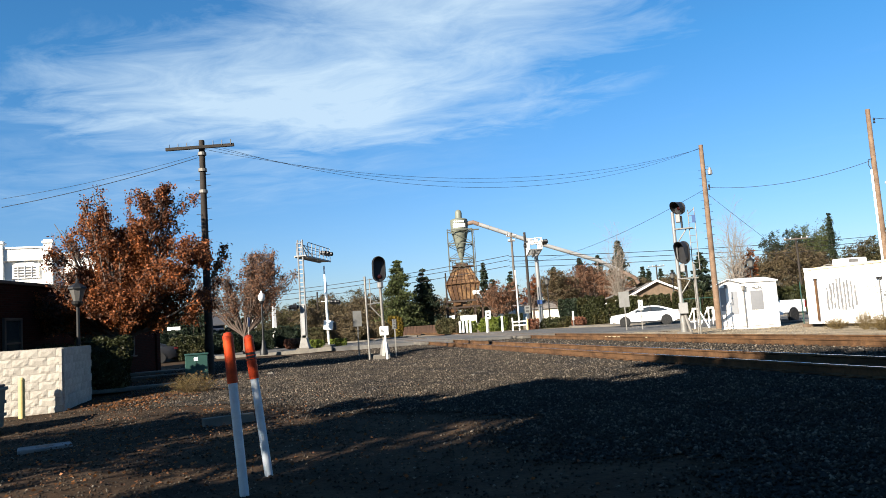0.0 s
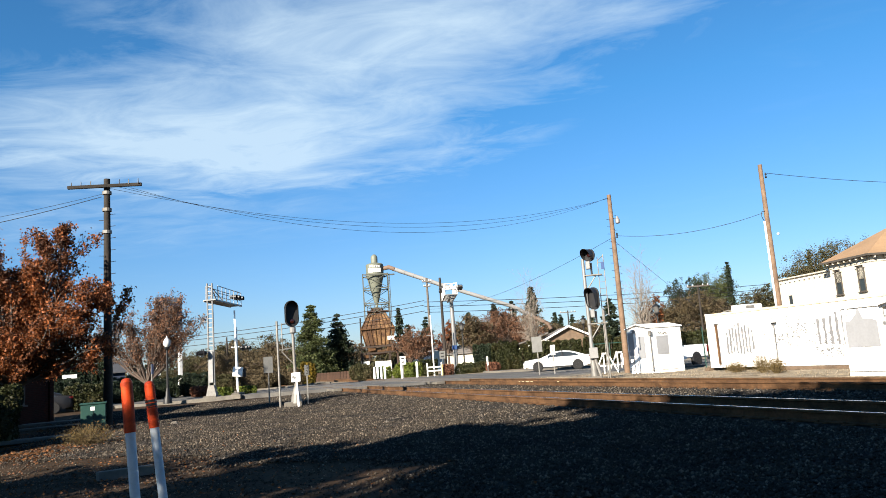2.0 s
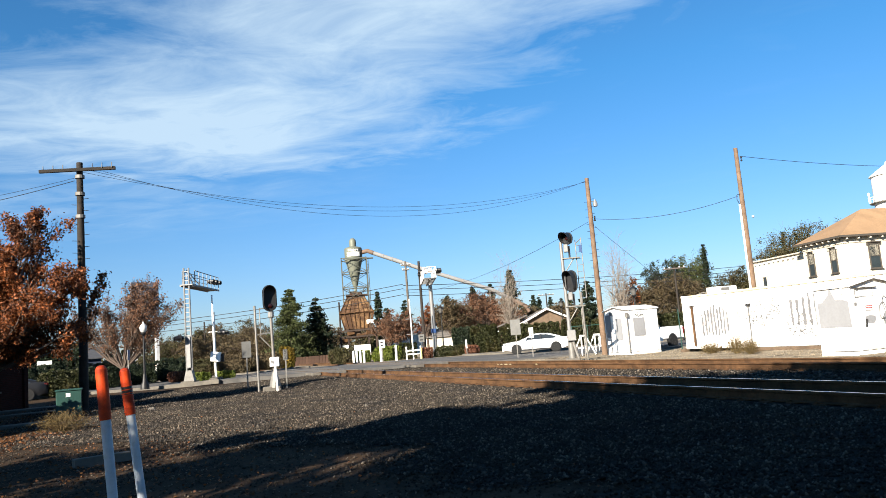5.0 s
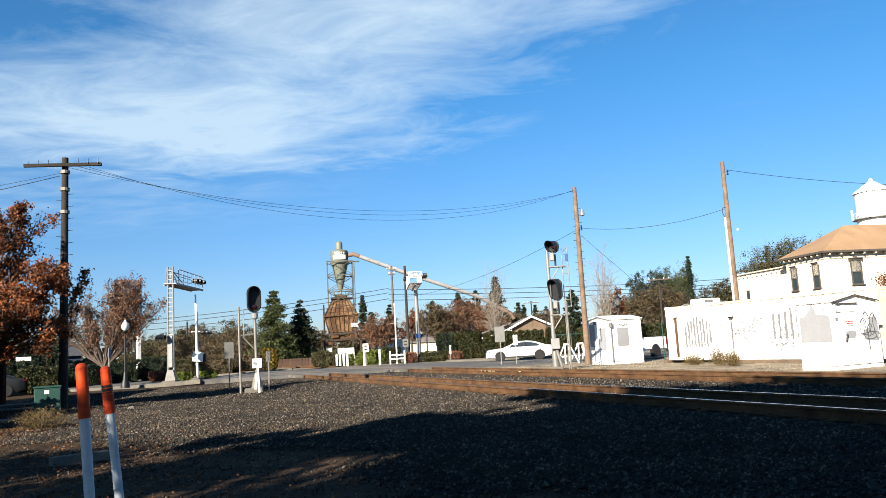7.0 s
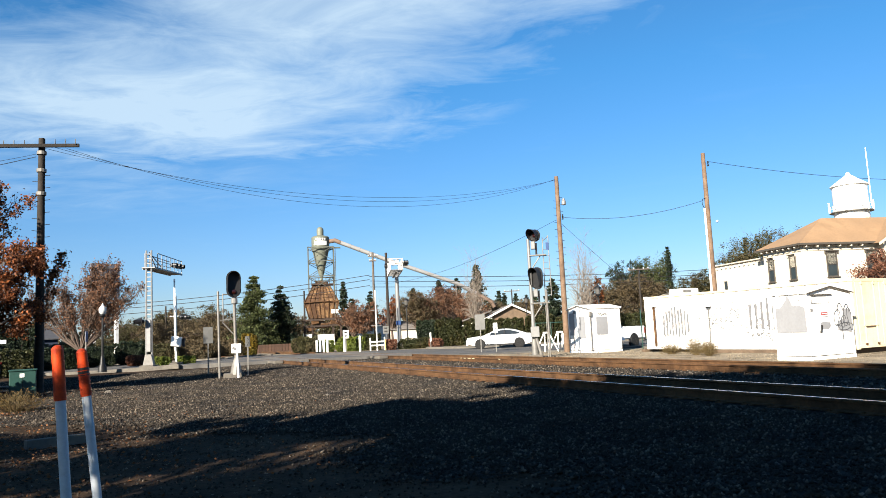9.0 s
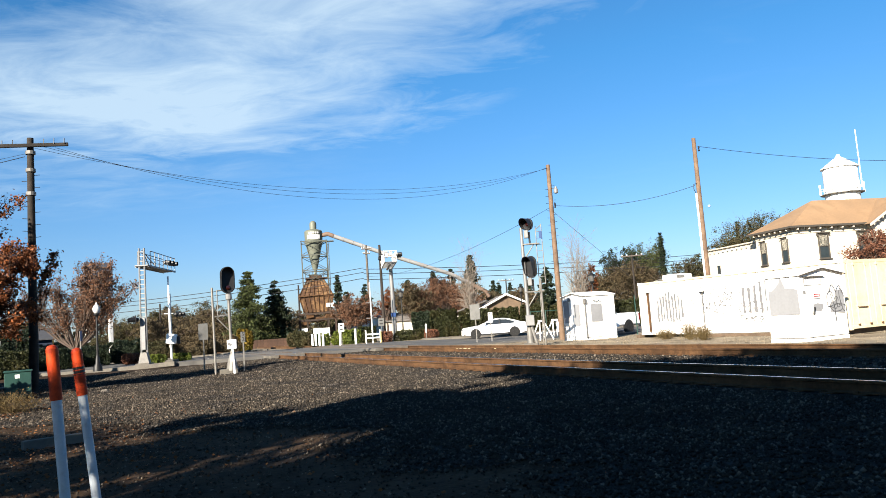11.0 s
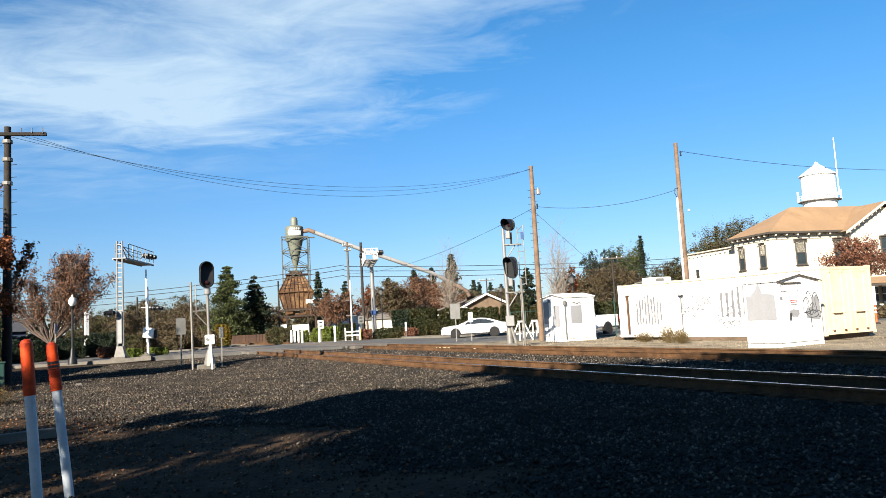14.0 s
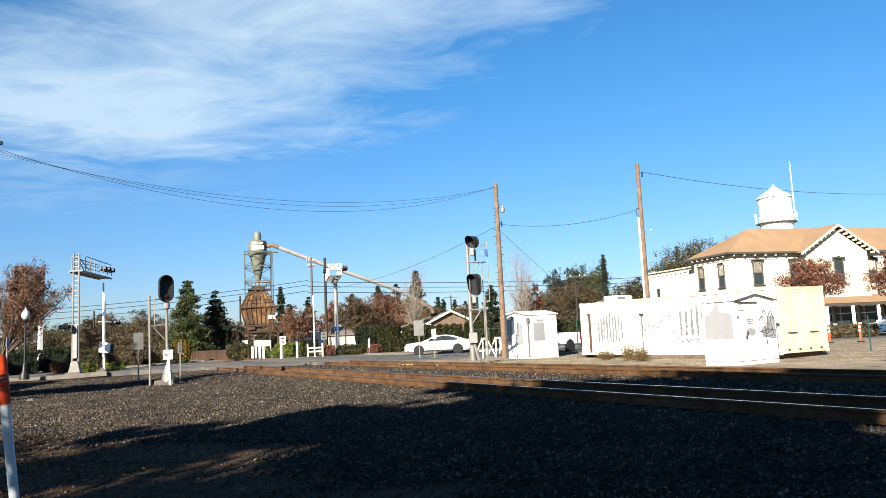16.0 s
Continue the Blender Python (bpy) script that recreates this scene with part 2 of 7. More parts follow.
L_RUST = leaf_mat("rust_leaves", (0.171, 0.056, 0.018), (0.058, 0.026, 0.015), 0.7)
L_RUST2 = leaf_mat("brown_red_leaves", (0.136, 0.068, 0.039), (0.106, 0.063, 0.040), 0.32)
L_RED = leaf_mat("maroon_leaves", (0.15, 0.066, 0.04), (0.11, 0.05, 0.03))
L_HEDGE = leaf_mat("hedge_leaves", (0.026, 0.03, 0.01), (0.04, 0.036, 0.012))
L_LIME = leaf_mat("lime_hedge_leaves", (0.093, 0.116, 0.017), (0.065, 0.085, 0.017))
L_PINE = leaf_mat("pine_needles", (0.055, 0.066, 0.023), (0.034, 0.045, 0.017))
L_DARK = leaf_mat("dark_needles", (0.016, 0.025, 0.014), (0.022, 0.030, 0.014))
L_OLIVE = leaf_mat("olive_leaves", (0.046, 0.044, 0.018), (0.064, 0.052, 0.025), 0.35)
L_BROWN = leaf_mat("brown_leaves", (0.088, 0.066, 0.036), (0.066, 0.054, 0.03), 0.3)
L_STRAW = leaf_mat("dry_straw", (0.109, 0.076, 0.027), (0.076, 0.050, 0.020))
M_STRAWSTEM = mat("straw_stems", (0.109, 0.080, 0.036), 0.95, 0, 0.25, 6.0)
M_PAINTMARK = mat("survey_paint", (0.378, 0.333, 0.212), 0.8, 0, 0.3, 20.0)
M_BOARDBACK = mat("weathered_board_back", (0.13, 0.14, 0.17), 0.8, 0, 0.3, 1.0)
M_SLATE = mat("dull_slate_paint", (0.038, 0.040, 0.046), 0.8, 0, 0.2, 4.0)
L_YELLOW = leaf_mat("yellow_leaves", (0.121, 0.081, 0.010), (0.081, 0.066, 0.010))
L_LITTER = leaf_mat("fallen_leaves", (0.131, 0.058, 0.022), (0.086, 0.038, 0.018))

# ---- mesh helpers ----
TA = radians(14.3)


def NS(n, s):
    """Along the tracks: n metres across to the right of the eye, s metres along."""
    return n * math.cos(TA) - s * math.sin(TA), n * math.sin(TA) + s * math.cos(TA)


def AZ(deg, dist):
    return dist * math.sin(radians(deg)), dist * math.cos(radians(deg))


class Geo:
    """Collects the faces of one mesh."""

    def __init__(self):
        self.v, self.f = [], []

    def add(self, vs, fs):
        k = len(self.v)
        self.v += [tuple(map(float, p)) for p in vs]
        self.f += [tuple(i + k for i in f) for f in fs]
        return self

    def box(self, c, s, rot=None, bev=0.0):
        x, y, z = (a / 2 for a in s)
        b = min(bev, x * 0.9, y * 0.9, z * 0.9)
        vs = []
        if b > 0:
            for sx in (-1, 1):
                for sy in (-1, 1):
                    for sz in (-1, 1):
                        vs += [(sx * x, sy * (y - b), sz * (z - b)), (sx * (x - b), sy * y, sz * (z - b)), (sx * (x - b), sy * (y - b), sz * z)]
            fs = []

            def ci(sx, sy, sz, k):
                return (((sx > 0) * 2 + (sy > 0)) * 2 + (sz > 0)) * 3 + k
            for k in range(3):
                a, bb = [i for i in range(3) if i != k]
                for sg in (-1, 1):
                    ring = []
                    for p_, q_ in ((-1, -1), (1, -1), (1, 1), (-1, 1)):
                        t = [0, 0, 0]
                        t[k], t[a], t[bb] = sg, p_, q_
                        ring.append(ci(*t, k))
                    fs.append(tuple(ring))
            for k in range(3):
                a, bb = [i for i in range(3) if i != k]
                for p_ in (-1, 1):
                    for q_ in (-1, 1):
                        t0, t1 = [0, 0, 0], [0, 0, 0]
                        t0[k], t1[k] = -1, 1
                        for t in (t0, t1):
                            t[a], t[bb] = p_, q_
                        fs.append((ci(*t0, a), ci(*t1, a), ci(*t1, bb), ci(*t0, bb)))
            for sx in (-1, 1):
                for sy in (-1, 1):
                    for sz in (-1, 1):
                        fs.append(tuple(ci(sx, sy, sz, k) for k in range(3)))
        else:
            vs = [(sx * x, sy * y, sz * z) for sx in (-1, 1) for sy in (-1, 1) for sz in (-1, 1)]
            fs = [(0, 1, 3, 2), (4, 6, 7, 5), (0, 4, 5, 1), (2, 3, 7, 6), (0, 2, 6, 4), (1, 5, 7, 3)]
        m = Matrix.Translation(c) @ (rot.to_4x4() if rot else Matrix())
        return self.add([m @ Vector(p_) for p_ in vs], fs)

    def tube(self, p0, p1, r0, r1=None, k=8, caps=True):
        r1 = r0 if r1 is None else r1
        p0, p1 = Vector(p0), Vector(p1)
        d = (p1 - p0).normalized()
        a = d.orthogonal().normalized()
        b = d.cross(a)
        vs = []
        for p_, r in ((p0, r0), (p1, r1)):
            vs += [p_ + (a * math.cos(2 * math.pi * i / k) + b * math.sin(2 * math.pi * i / k)) * r for i in range(k)]
        fs = [(i, (i + 1) % k, k + (i + 1) % k, k + i) for i in range(k)]
        if caps:
            fs += [tuple(range(k))[::-1], tuple(range(k, 2 * k))]
        return self.add(vs, fs)

    def path(self, pts, r, k=6):
        pts = [Vector(q) for q in pts]
        vs, side = [], None
        for i, c in enumerate(pts):
            d = (pts[min(i + 1, len(pts) - 1)] - pts[max(i - 1, 0)]).normalized()
            a = d.orthogonal() if side is None else side - d * side.dot(d)
            side = a.normalized()
            b = d.cross(side)
            vs += [c + (side * math.cos(2 * math.pi * j / k) + b * math.sin(2 * math.pi * j / k)) * r for j in range(k)]
        fs = [(i * k + j, i * k + (j + 1) % k, (i + 1) * k + (j + 1) % k, (i + 1) * k + j) for i in range(len(pts) - 1) for j in range(k)]
        fs += [tuple(range(k))[::-1], tuple(range(len(vs) - k, len(vs)))]
        return self.add(vs, fs)

    def lathe(self, prof, k=16, m=None):
        """Turns (radius, height) points round z."""
        vs, fs = [], []
        for r, z in prof:
            vs += [(r * math.cos(2 * math.pi * i / k), r * math.sin(2 * math.pi * i / k), z) for i in range(k)]
        for j in range(len(prof) - 1):
            fs += [(j * k + i, j * k + (i + 1) % k, (j + 1) * k + (i + 1) % k, (j + 1) * k + i) for i in range(k)]
        fs += [tuple(range(k))[::-1], tuple(range((len(prof) - 1) * k, len(prof) * k))]
        if m:
            vs = [m @ Vector(p_) for p_ in vs]
        return self.add(vs, fs)

    def prism(self, poly, y0, y1, axis="y"):
        """Extrudes an outline of (x, z) along y, or of (y, z) along x, or of (x, y) along z."""
        def at(p_, h):
            return {"y": (p_[0], h, p_[1]), "x": (h, p_[0], p_[1]), "z": (p_[0], p_[1], h)}[axis]
        k = len(poly)
        vs = [at(p_, y0) for p_ in poly] + [at(p_, y1) for p_ in poly]
        fs = [tuple(range(k)), tuple(range(k, 2 * k))[::-1]] + [(i, k + i, k + (i + 1) % k, (i + 1) % k) for i in range(k)]
        return self.add(vs, fs)

    def mesh(self, name, material, smooth=False):
        me = bpy.data.meshes.new(name)
        me.from_pydata(self.v, [], self.f)
        bm = bmesh.new()
        bm.from_mesh(me)
        bmesh.ops.recalc_face_normals(bm, faces=bm.faces)
        bm.to_mesh(me)
        bm.free()
        me.materials.append(material)
        if smooth:
            me.shade_auto_smooth() if hasattr(me, "shade_auto_smooth") else me.polygons.foreach_set("use_smooth", [True] * len(me.polygons))
            if not hasattr(me, "shade_auto_smooth"):
                me.set_sharp_from_angle(angle=radians(40))
        me.update()
        return me


def G():
    return Geo()


def part(name, geo, material, parent=None, label="", smooth=False, at=None):
    me = geo if isinstance(geo, bpy.types.Mesh) else geo.mesh(name, material, smooth)
    ob = new(name, me)
    if parent:
        ob.parent = parent
    if at is not None:
        ob.matrix_local = at if isinstance(at, Matrix) else Matrix.Translation(at)
    if label:
        tagged(ob, label)
    return ob


def thing(name, label, category, x, y, z=0.0, rz=0.0, group="", kind=""):
    ob = new(name)
    ob.empty_display_size = 0.2
    ob.matrix_world = pose(x, y, z, 0, 0, rz)
    return tagged(ob, label, category, group, kind)


def raw_mesh(name, v, f4, material):
    """A mesh from arrays of corners and of three- or four-cornered faces."""
    me = bpy.data.meshes.new(name)
    k = f4.shape[1]
    me.vertices.add(len(v))
    me.vertices.foreach_set("co", np.asarray(v, np.float32).ravel())
    me.loops.add(f4.size)
    me.loops.foreach_set("vertex_index", f4.astype(np.int32).ravel())
    me.polygons.add(len(f4))
    me.polygons.foreach_set("loop_start", np.arange(0, f4.size, k, dtype=np.int32))
    me.materials.append(material)
    me.update(calc_edges=True)
    return me


# ---- foliage ----
def leaf_cloud(pts, size, rng, flat=0.0, droop=0.0):
    """A folded four-cornered leaf at each point, turned at random."""
    k = len(pts)
    a = rng.normal(size=(k, 3))
    a[:, 2] = a[:, 2] * (1 - flat) - droop
    a /= np.linalg.norm(a, axis=1)[:, None]
    b = np.cross(a, rng.normal(size=(k, 3)))
    b /= np.linalg.norm(b, axis=1)[:, None] + 1e-9
    s = size * rng.uniform(0.55, 1.35, k)[:, None]
    c = np.cross(a, b) * s * 0.18
    v = np.stack([pts - a * s * 0.5, pts + b * s * 0.33 + c, pts + a * s * 0.5, pts - b * s * 0.33 + c], 1).reshape(-1, 3)
    return v, np.arange(k * 4).reshape(-1, 4)


def blob_points(blobs, total, rng, shell=0.55, rough=0.25, clump=0):
    """Points inside lumpy ellipsoids (x, y, z, rx, ry, rz), denser towards their skins; clump: so many points to a tuft."""
    count = max(1, total // clump) if clump else total
    w = np.array([b[3] * b[4] * b[5] for b in blobs]) ** 0.75
    pick = rng.choice(len(blobs), count, p=w / w.sum())
    d = rng.normal(size=(count, 3))
    d /= np.linalg.norm(d, axis=1)[:, None]
    bl = np.array(blobs)[pick]
    lump = 1 + rough * (np.sin(d[:, 0] * 5 + pick) * np.sin(d[:, 1] * 6 + pick * 2) + 0.6 * np.sin(d[:, 2] * 9 + pick * 3))
    r = (shell + (1 - shell) * rng.uniform(0, 1, count) ** 0.5) * rng.uniform(0.75, 1.05, count) * lump
    pts = bl[:, :3] + d * r[:, None] * bl[:, 3:]
    if clump:
        own = rng.choice(count, total, p=(lambda w_: w_ / w_.sum())(rng.uniform(0.15, 1.0, count) ** 1.6))
        pts = pts[own] + rng.normal(size=(total, 3)) * bl[own][:, 3:] * 0.085
    return pts


def limb_tree(trunk, fork, tips, rng, r0, twigs=3, k=6):
    """Trunk and limbs: from the trunk's foot to its fork, then bowed limbs to the tips, with side twigs."""
    g = Geo()
    trunk, fork = Vector(trunk), Vector(fork)
    mid = (trunk + fork) / 2 + Vector((rng.uniform(-.06, .06), rng.uniform(-.06, .06), 0))
    g.tube(trunk, mid, r0, r0 * 0.85, 8).tube(mid, fork, r0 * 0.85, r0 * 0.72, 8)
    for t in tips:
        t = Vector(t)
        d = t - fork
        pts = [fork]
        for i in (0.3, 0.62, 1.0):
            pts.append(fork + d * i + Vector((rng.normal() * .06, rng.normal() * .06, 0.16 * math.sin(math.pi * i))) * d.length * 0.6)
        rr_ = [r0 * 0.5, r0 * 0.33, r0 * 0.18, r0 * 0.05]
        for j in range(3):
            g.tube(pts[j], pts[j + 1], rr_[j], rr_[j + 1], k, caps=False)
            for _ in range(twigs):
                f = rng.uniform(0.1, 1)
                s = pts[j].lerp(pts[j + 1], f)
                e = s + Vector((rng.normal(), rng.normal(), abs(rng.normal()) * 0.8 + 0.3)).normalized() * d.length * rng.uniform(0.13, 0.34)
                g.tube(s, e, rr_[j + 1] * 0.7, 0.006, 4, caps=False)
                m2 = s.lerp(e, 0.55)
                g.tube(m2, m2 + (e - m2).lerp(Vector((rng.normal(), rng.normal(), 0.6)) * (e - m2).length, 0.5), rr_[j + 1] * 0.4, 0.005, 3, caps=False)
    return g


def tree(name, label, x, y, z, trunk_h, r0, blobs, count, size, leafmat, seed, bark=M_BARK, twigs=3, flat=0.0, shell=0.4, group="", tips_per=4, clump=18, gaps=()):
    rng = np.random.default_rng(seed)
    ob = thing(name, label, "tree", x, y, z, 0, group)
    tips = []
    for b in blobs:
        for _ in range(tips_per):
            d = rng.normal(size=3)
            d = d / np.linalg.norm(d) * 0.9
            d[2] = abs(d[2]) * 0.9
            tips.append((b[0] + d[0] * b[3], b[1] + d[1] * b[4], b[2] + d[2] * b[5]))
    part("trunk", limb_tree((0, 0, -0.1), (rng.uniform(-.1, .1), 0, trunk_h), tips, rng, r0, twigs), bark, ob)
    if count:
        pts = blob_points(blobs, count, rng, shell, clump=clump)
        for a, b, rad in gaps:      # openings through the crown, for sun patches on the ground
            a, ab = np.array(a), np.array(b) - np.array(a)
            t = np.clip((pts - a) @ ab / (ab @ ab), 0, 1)[:, None]
            pts = pts[np.linalg.norm(pts - a - ab * t, axis=1) > rad * rng.uniform(0.7, 1.3, len(pts))]
        v, f = leaf_cloud(pts, size, rng, flat)
        part("crown", raw_mesh("crown", v, f, leafmat), leafmat, ob)
    return ob


def vase_tree(label, x, y, z, trunk_h, r0, blobs, leaves, size, leafmat, seed, bark=M_BARK, tips_per=5, subs=6, twigs=5, bare=0.15, spread=0.075):
    """A street tree with steep limbs: trunk, limbs, boughs and twigs, and tufts of leaves along the twigs."""
    rng = np.random.default_rng(seed)
    ob = thing("autumn_tree", label, "tree", x, y, z)
    g, ends, weight = Geo(), [], []
    g.tube((0, 0, -0.1), (0.03, 0, trunk_h * 0.55), r0, r0 * 0.86, 9).tube((0.03, 0, trunk_h * 0.55), (0, 0.02, trunk_h), r0 * 0.86, r0 * 0.75, 9)

    def away(base, amount, lift):
        d = np.array(base) / (np.linalg.norm(base) + 1e-9) + rng.normal(size=3) * amount
        d[2] += lift
        return d / np.linalg.norm(d)

    for b in blobs:
        c, rr = np.array(b[:3]), np.array(b[3:6])
        full = rng.uniform(0.45, 1.25) * (b[6] if len(b) > 6 else 1.0)
        for _ in range(tips_per):
            d = rng.normal(size=3)
            d /= np.linalg.norm(d)
            d[2] = d[2] * 0.8 + 0.25
            tip = c + d * rr * rng.uniform(0.35, 0.85)
            root = np.array([0, 0, trunk_h * rng.uniform(0.72, 1.0)])
            mid1 = root + (tip - root) * np.array([.30, .30, .22]) + rng.normal(size=3) * .05
            mid2 = root + (tip - root) * np.array([.66, .66, .62]) + rng.normal(size=3) * .08
            line_ = [root, mid1, mid2, tip]
            rad = [r0 * .42, r0 * .30, r0 * .19, r0 * .07]
            for i in range(3):
                g.tube(line_[i], line_[i + 1], rad[i], rad[i + 1], 6, caps=False)
            for _ in range(subs):
                seg = rng.integers(1, 3)
                f = rng.uniform(0.1, 1)
                s0 = line_[seg] + (line_[seg + 1] - line_[seg]) * f
                e0 = s0 + away(tip - mid1, 0.55, 0.25) * rr.mean() * rng.uniform(0.30, 0.75)
                g.tube(s0, e0, r0 * .10, r0 * .035, 4, caps=False)
                wt = full * rng.uniform(0.1, 1.0) ** 1.3
                for _ in range(twigs):
                    s1 = s0 + (e0 - s0) * rng.uniform(0.25, 1)
                    e1 = s1 + away(e0 - s0, 0.75, 0.2) * rr.mean() * rng.uniform(0.14, 0.40)
                    g.tube(s1, e1, 0.010, 0.004, 3, caps=False)
                    ends.append((s1, e1))
                    weight.append(0.0 if rng.uniform() < bare else wt)
    part("trunk", g, bark, ob)
    ends, w = np.array(ends), np.array(weight)
    own = rng.choice(len(ends), leaves, p=w / w.sum())
    f = rng.uniform(0.1, 1.12, leaves)[:, None]
    pts = ends[own, 0] + (ends[own, 1] - ends[own, 0]) * f + rng.normal(size=(leaves, 3)) * spread
    v, q4 = leaf_cloud(pts, size, rng, 0.0, 0.35)
    part("crown", raw_mesh("crown", v, q4, leafmat), leafmat, ob)
    return ob


def conifer(name, label, x, y, z, h, r, seed, leafmat, count=5000, size=0.35, base=0.08, power=1.0, group=""):
    """A needle tree: a straight tapered stem, whorls of drooping limbs, sprays of needles along them."""
    rng = np.random.default_rng(seed)
    ob = thing(name, label, "tree", x, y, z, 0, group)
    g = Geo().tube((0, 0, -0.1), (0, 0, h * 0.97), 0.022 * h, 0.01, 7)
    P = []
    whorls = max(14, int(h * 2.6))
    for i in range(whorls):
        f = base + (1 - base) * (i + rng.uniform(0, .5)) / whorls
        reach = r * (1 - f) ** power * rng.uniform(0.75, 1.1) + 0.05 * r
        for j in range(6):
            a = rng.uniform(0, 2 * math.pi)
            L_ = reach * rng.uniform(0.7, 1.12)
            tip = np.array([math.cos(a) * L_, math.sin(a) * L_, f * h - L_ * 0.18])
            root = np.array([0, 0, f * h])
            g.tube(root, tip, 0.004 * h * (1 - f) + 0.012, 0.008, 3, caps=False)
            k = max(6, int(count / (whorls * 6) * (0.4 + 1.2 * (L_ / r))))
            tt = rng.uniform(0.15, 1.05, k)[:, None]
            P.append(root + (tip - root) * tt + rng.normal(size=(k, 3)) * np.array([.13, .13, .085]) * L_ + rng.normal(size=(k, 3)) * np.array([.07, .07, .055]) * (h / 8))
    part("trunk", g, M_BARK, ob)
    v, f4 = leaf_cloud(np.concatenate(P), size, rng, 0.3, 0.2)
    part("crown", raw_mesh("crown", v, f4, leafmat), leafmat, ob)
    return ob


def hedge(name, label, x, y, z, rz, sx, sy, sz, leafmat, seed, count=4000, size=0.13, group="", category="hedge", round_=0.35):
    """A clipped bush: short stems, and leaves over a lumpy rounded block."""
    rng = np.random.default_rng(seed)
    ob = thing(name, label, category, x, y, z, rz, group)
    g = Geo()
    for _ in range(max(4, int(sx * sy * 1.5))):
        a, b = rng.uniform(-.42, .42) * sx, rng.uniform(-.42, .42) * sy
        g.tube((a, b, -0.05), (a + rng.normal() * .1, b + rng.normal() * .1, sz * 0.8), 0.02, 0.008, 4)
    tagged(part("stem", g, M_TWIG, ob), kind="stuff")
    p_ = rng.uniform(-1, 1, (count, 3))
    face = rng.integers(0, 3, count)
    idx = np.arange(count)
    sgn = np.where(p_[idx, face] >= 0, 1.0, -1.0)
    p_[idx, face] = sgn * rng.uniform(0.78, 1.0, count)
    nrm = np.linalg.norm(p_, axis=1)[:, None]
    p_ = p_ * (1 - round_) + p_ / nrm * round_
    lump = 1 + 0.09 * np.sin(p_[:, 0] * sx * 2.2 + seed) * np.cos(p_[:, 2] * 3 + seed) + 0.06 * np.sin(p_[:, 0] * sx * 5.1 + 2 * seed)
    p_ *= lump[:, None]
    pts = p_ * np.array([sx / 2, sy / 2, sz / 2]) + np.array([0, 0, sz / 2])
    pts[:, 2] = np.maximum(pts[:, 2], 0.03)
    v, f = leaf_cloud(pts, size, rng)
    part("foliage", raw_mesh("foliage", v, f, leafmat), leafmat, ob)
    # shaded heart of the bush
    part("inner_growth", Geo().box((0, 0, sz * 0.44), (sx * 0.74, sy * 0.7, sz * 0.8), bev=0.25), leafmat, ob)
    return ob


def woods(name, label, centre, spread, count, size, leafmat, seed):
    """A far belt of trees, nobody could count them."""
    rng = np.random.default_rng(seed)
    v, f = leaf_cloud(blob_points(spread, count, rng, 0.35, 0.3), size, rng)
    ob = part(name, raw_mesh(name, v, f, leafmat), leafmat)
    ob.matrix_world = Matrix.Translation((*centre, 0))
    return tagged(ob, label, "trees", "", "stuff")

# ---- ground, tracks and road ----
def smooth(a, b, x):
    t = np.clip((x - a) / (b - a), 0, 1)
    return t * t * (3 - 2 * t)


def height(x, y):
    """The lie of the land, in metres."""
    n, s = x * math.cos(TA) + y * math.sin(TA), -x * math.sin(TA) + y * math.cos(TA)
    bed = smooth(5.5, 8.2, n) * (1 - smooth(18.0, 19.5, n)) * 0.07
    dip = -0.14 * smooth(-2.5, -5.5, n) * (1 - smooth(22, 30, s))
    rough = 0.018 * np.sin(x * 1.7 + 0.6 * np.sin(y * 1.1)) * np.sin(y * 1.3 + 0.5) + 0.010 * np.sin(x * 4.1 + y * 2.3) * np.sin(y * 3.7 - x)
    near = 1 - smooth(30, 60, np.hypot(x, y))
    return bed + dip + rough * near * (1 - smooth(7.5, 8.2, n) * (1 - smooth(18, 19, n)))


half = np.concatenate([np.arange(0, 40, 0.5), np.geomspace(40, 4000, 30)])
line = np.unique(np.concatenate([-half, half]))
gx, gy = np.meshgrid(line, line)
gz = height(gx, gy)
k = len(line)
ids = np.arange(k * k).reshape(k, k)
quads = np.stack([ids[:-1, :-1], ids[:-1, 1:], ids[1:, 1:], ids[1:, :-1]], -1).reshape(-1, 4)
ground = part("ground", raw_mesh("ground", np.stack([gx, gy, gz], -1).reshape(-1, 3), quads, M_DIRT), M_DIRT)
tagged(ground, "bare brown dirt with fine gravel and dry scraps", "ground", "", "structure")


def sheet(name, label, n0, n1, s0, s1, lift, material, step=0.5, edge=None, kind="structure", category="ground"):
    """A skin over the ground along the tracks, lift metres above it; edge(n, s) tells which cells to keep."""
    ns_, ss_ = np.arange(n0, n1 + 1e-6, step), np.arange(s0, s1 + 1e-6, step)
    a, b = np.meshgrid(ns_, ss_)
    x, y = a * math.cos(TA) - b * math.sin(TA), a * math.sin(TA) + b * math.cos(TA)
    kk = np.arange(a.size).reshape(a.shape)
    q_ = np.stack([kk[:-1, :-1], kk[:-1, 1:], kk[1:, 1:], kk[1:, :-1]], -1).reshape(-1, 4)
    if edge:
        c_ = (a[:-1, :-1] + step / 2).ravel(), (b[:-1, :-1] + step / 2).ravel()
        q_ = q_[edge(*c_)]
    ob = part(name, raw_mesh(name, np.stack([x, y, height(x, y) + lift], -1).reshape(-1, 3), q_, material), material)
    return tagged(ob, label, category, "", kind)


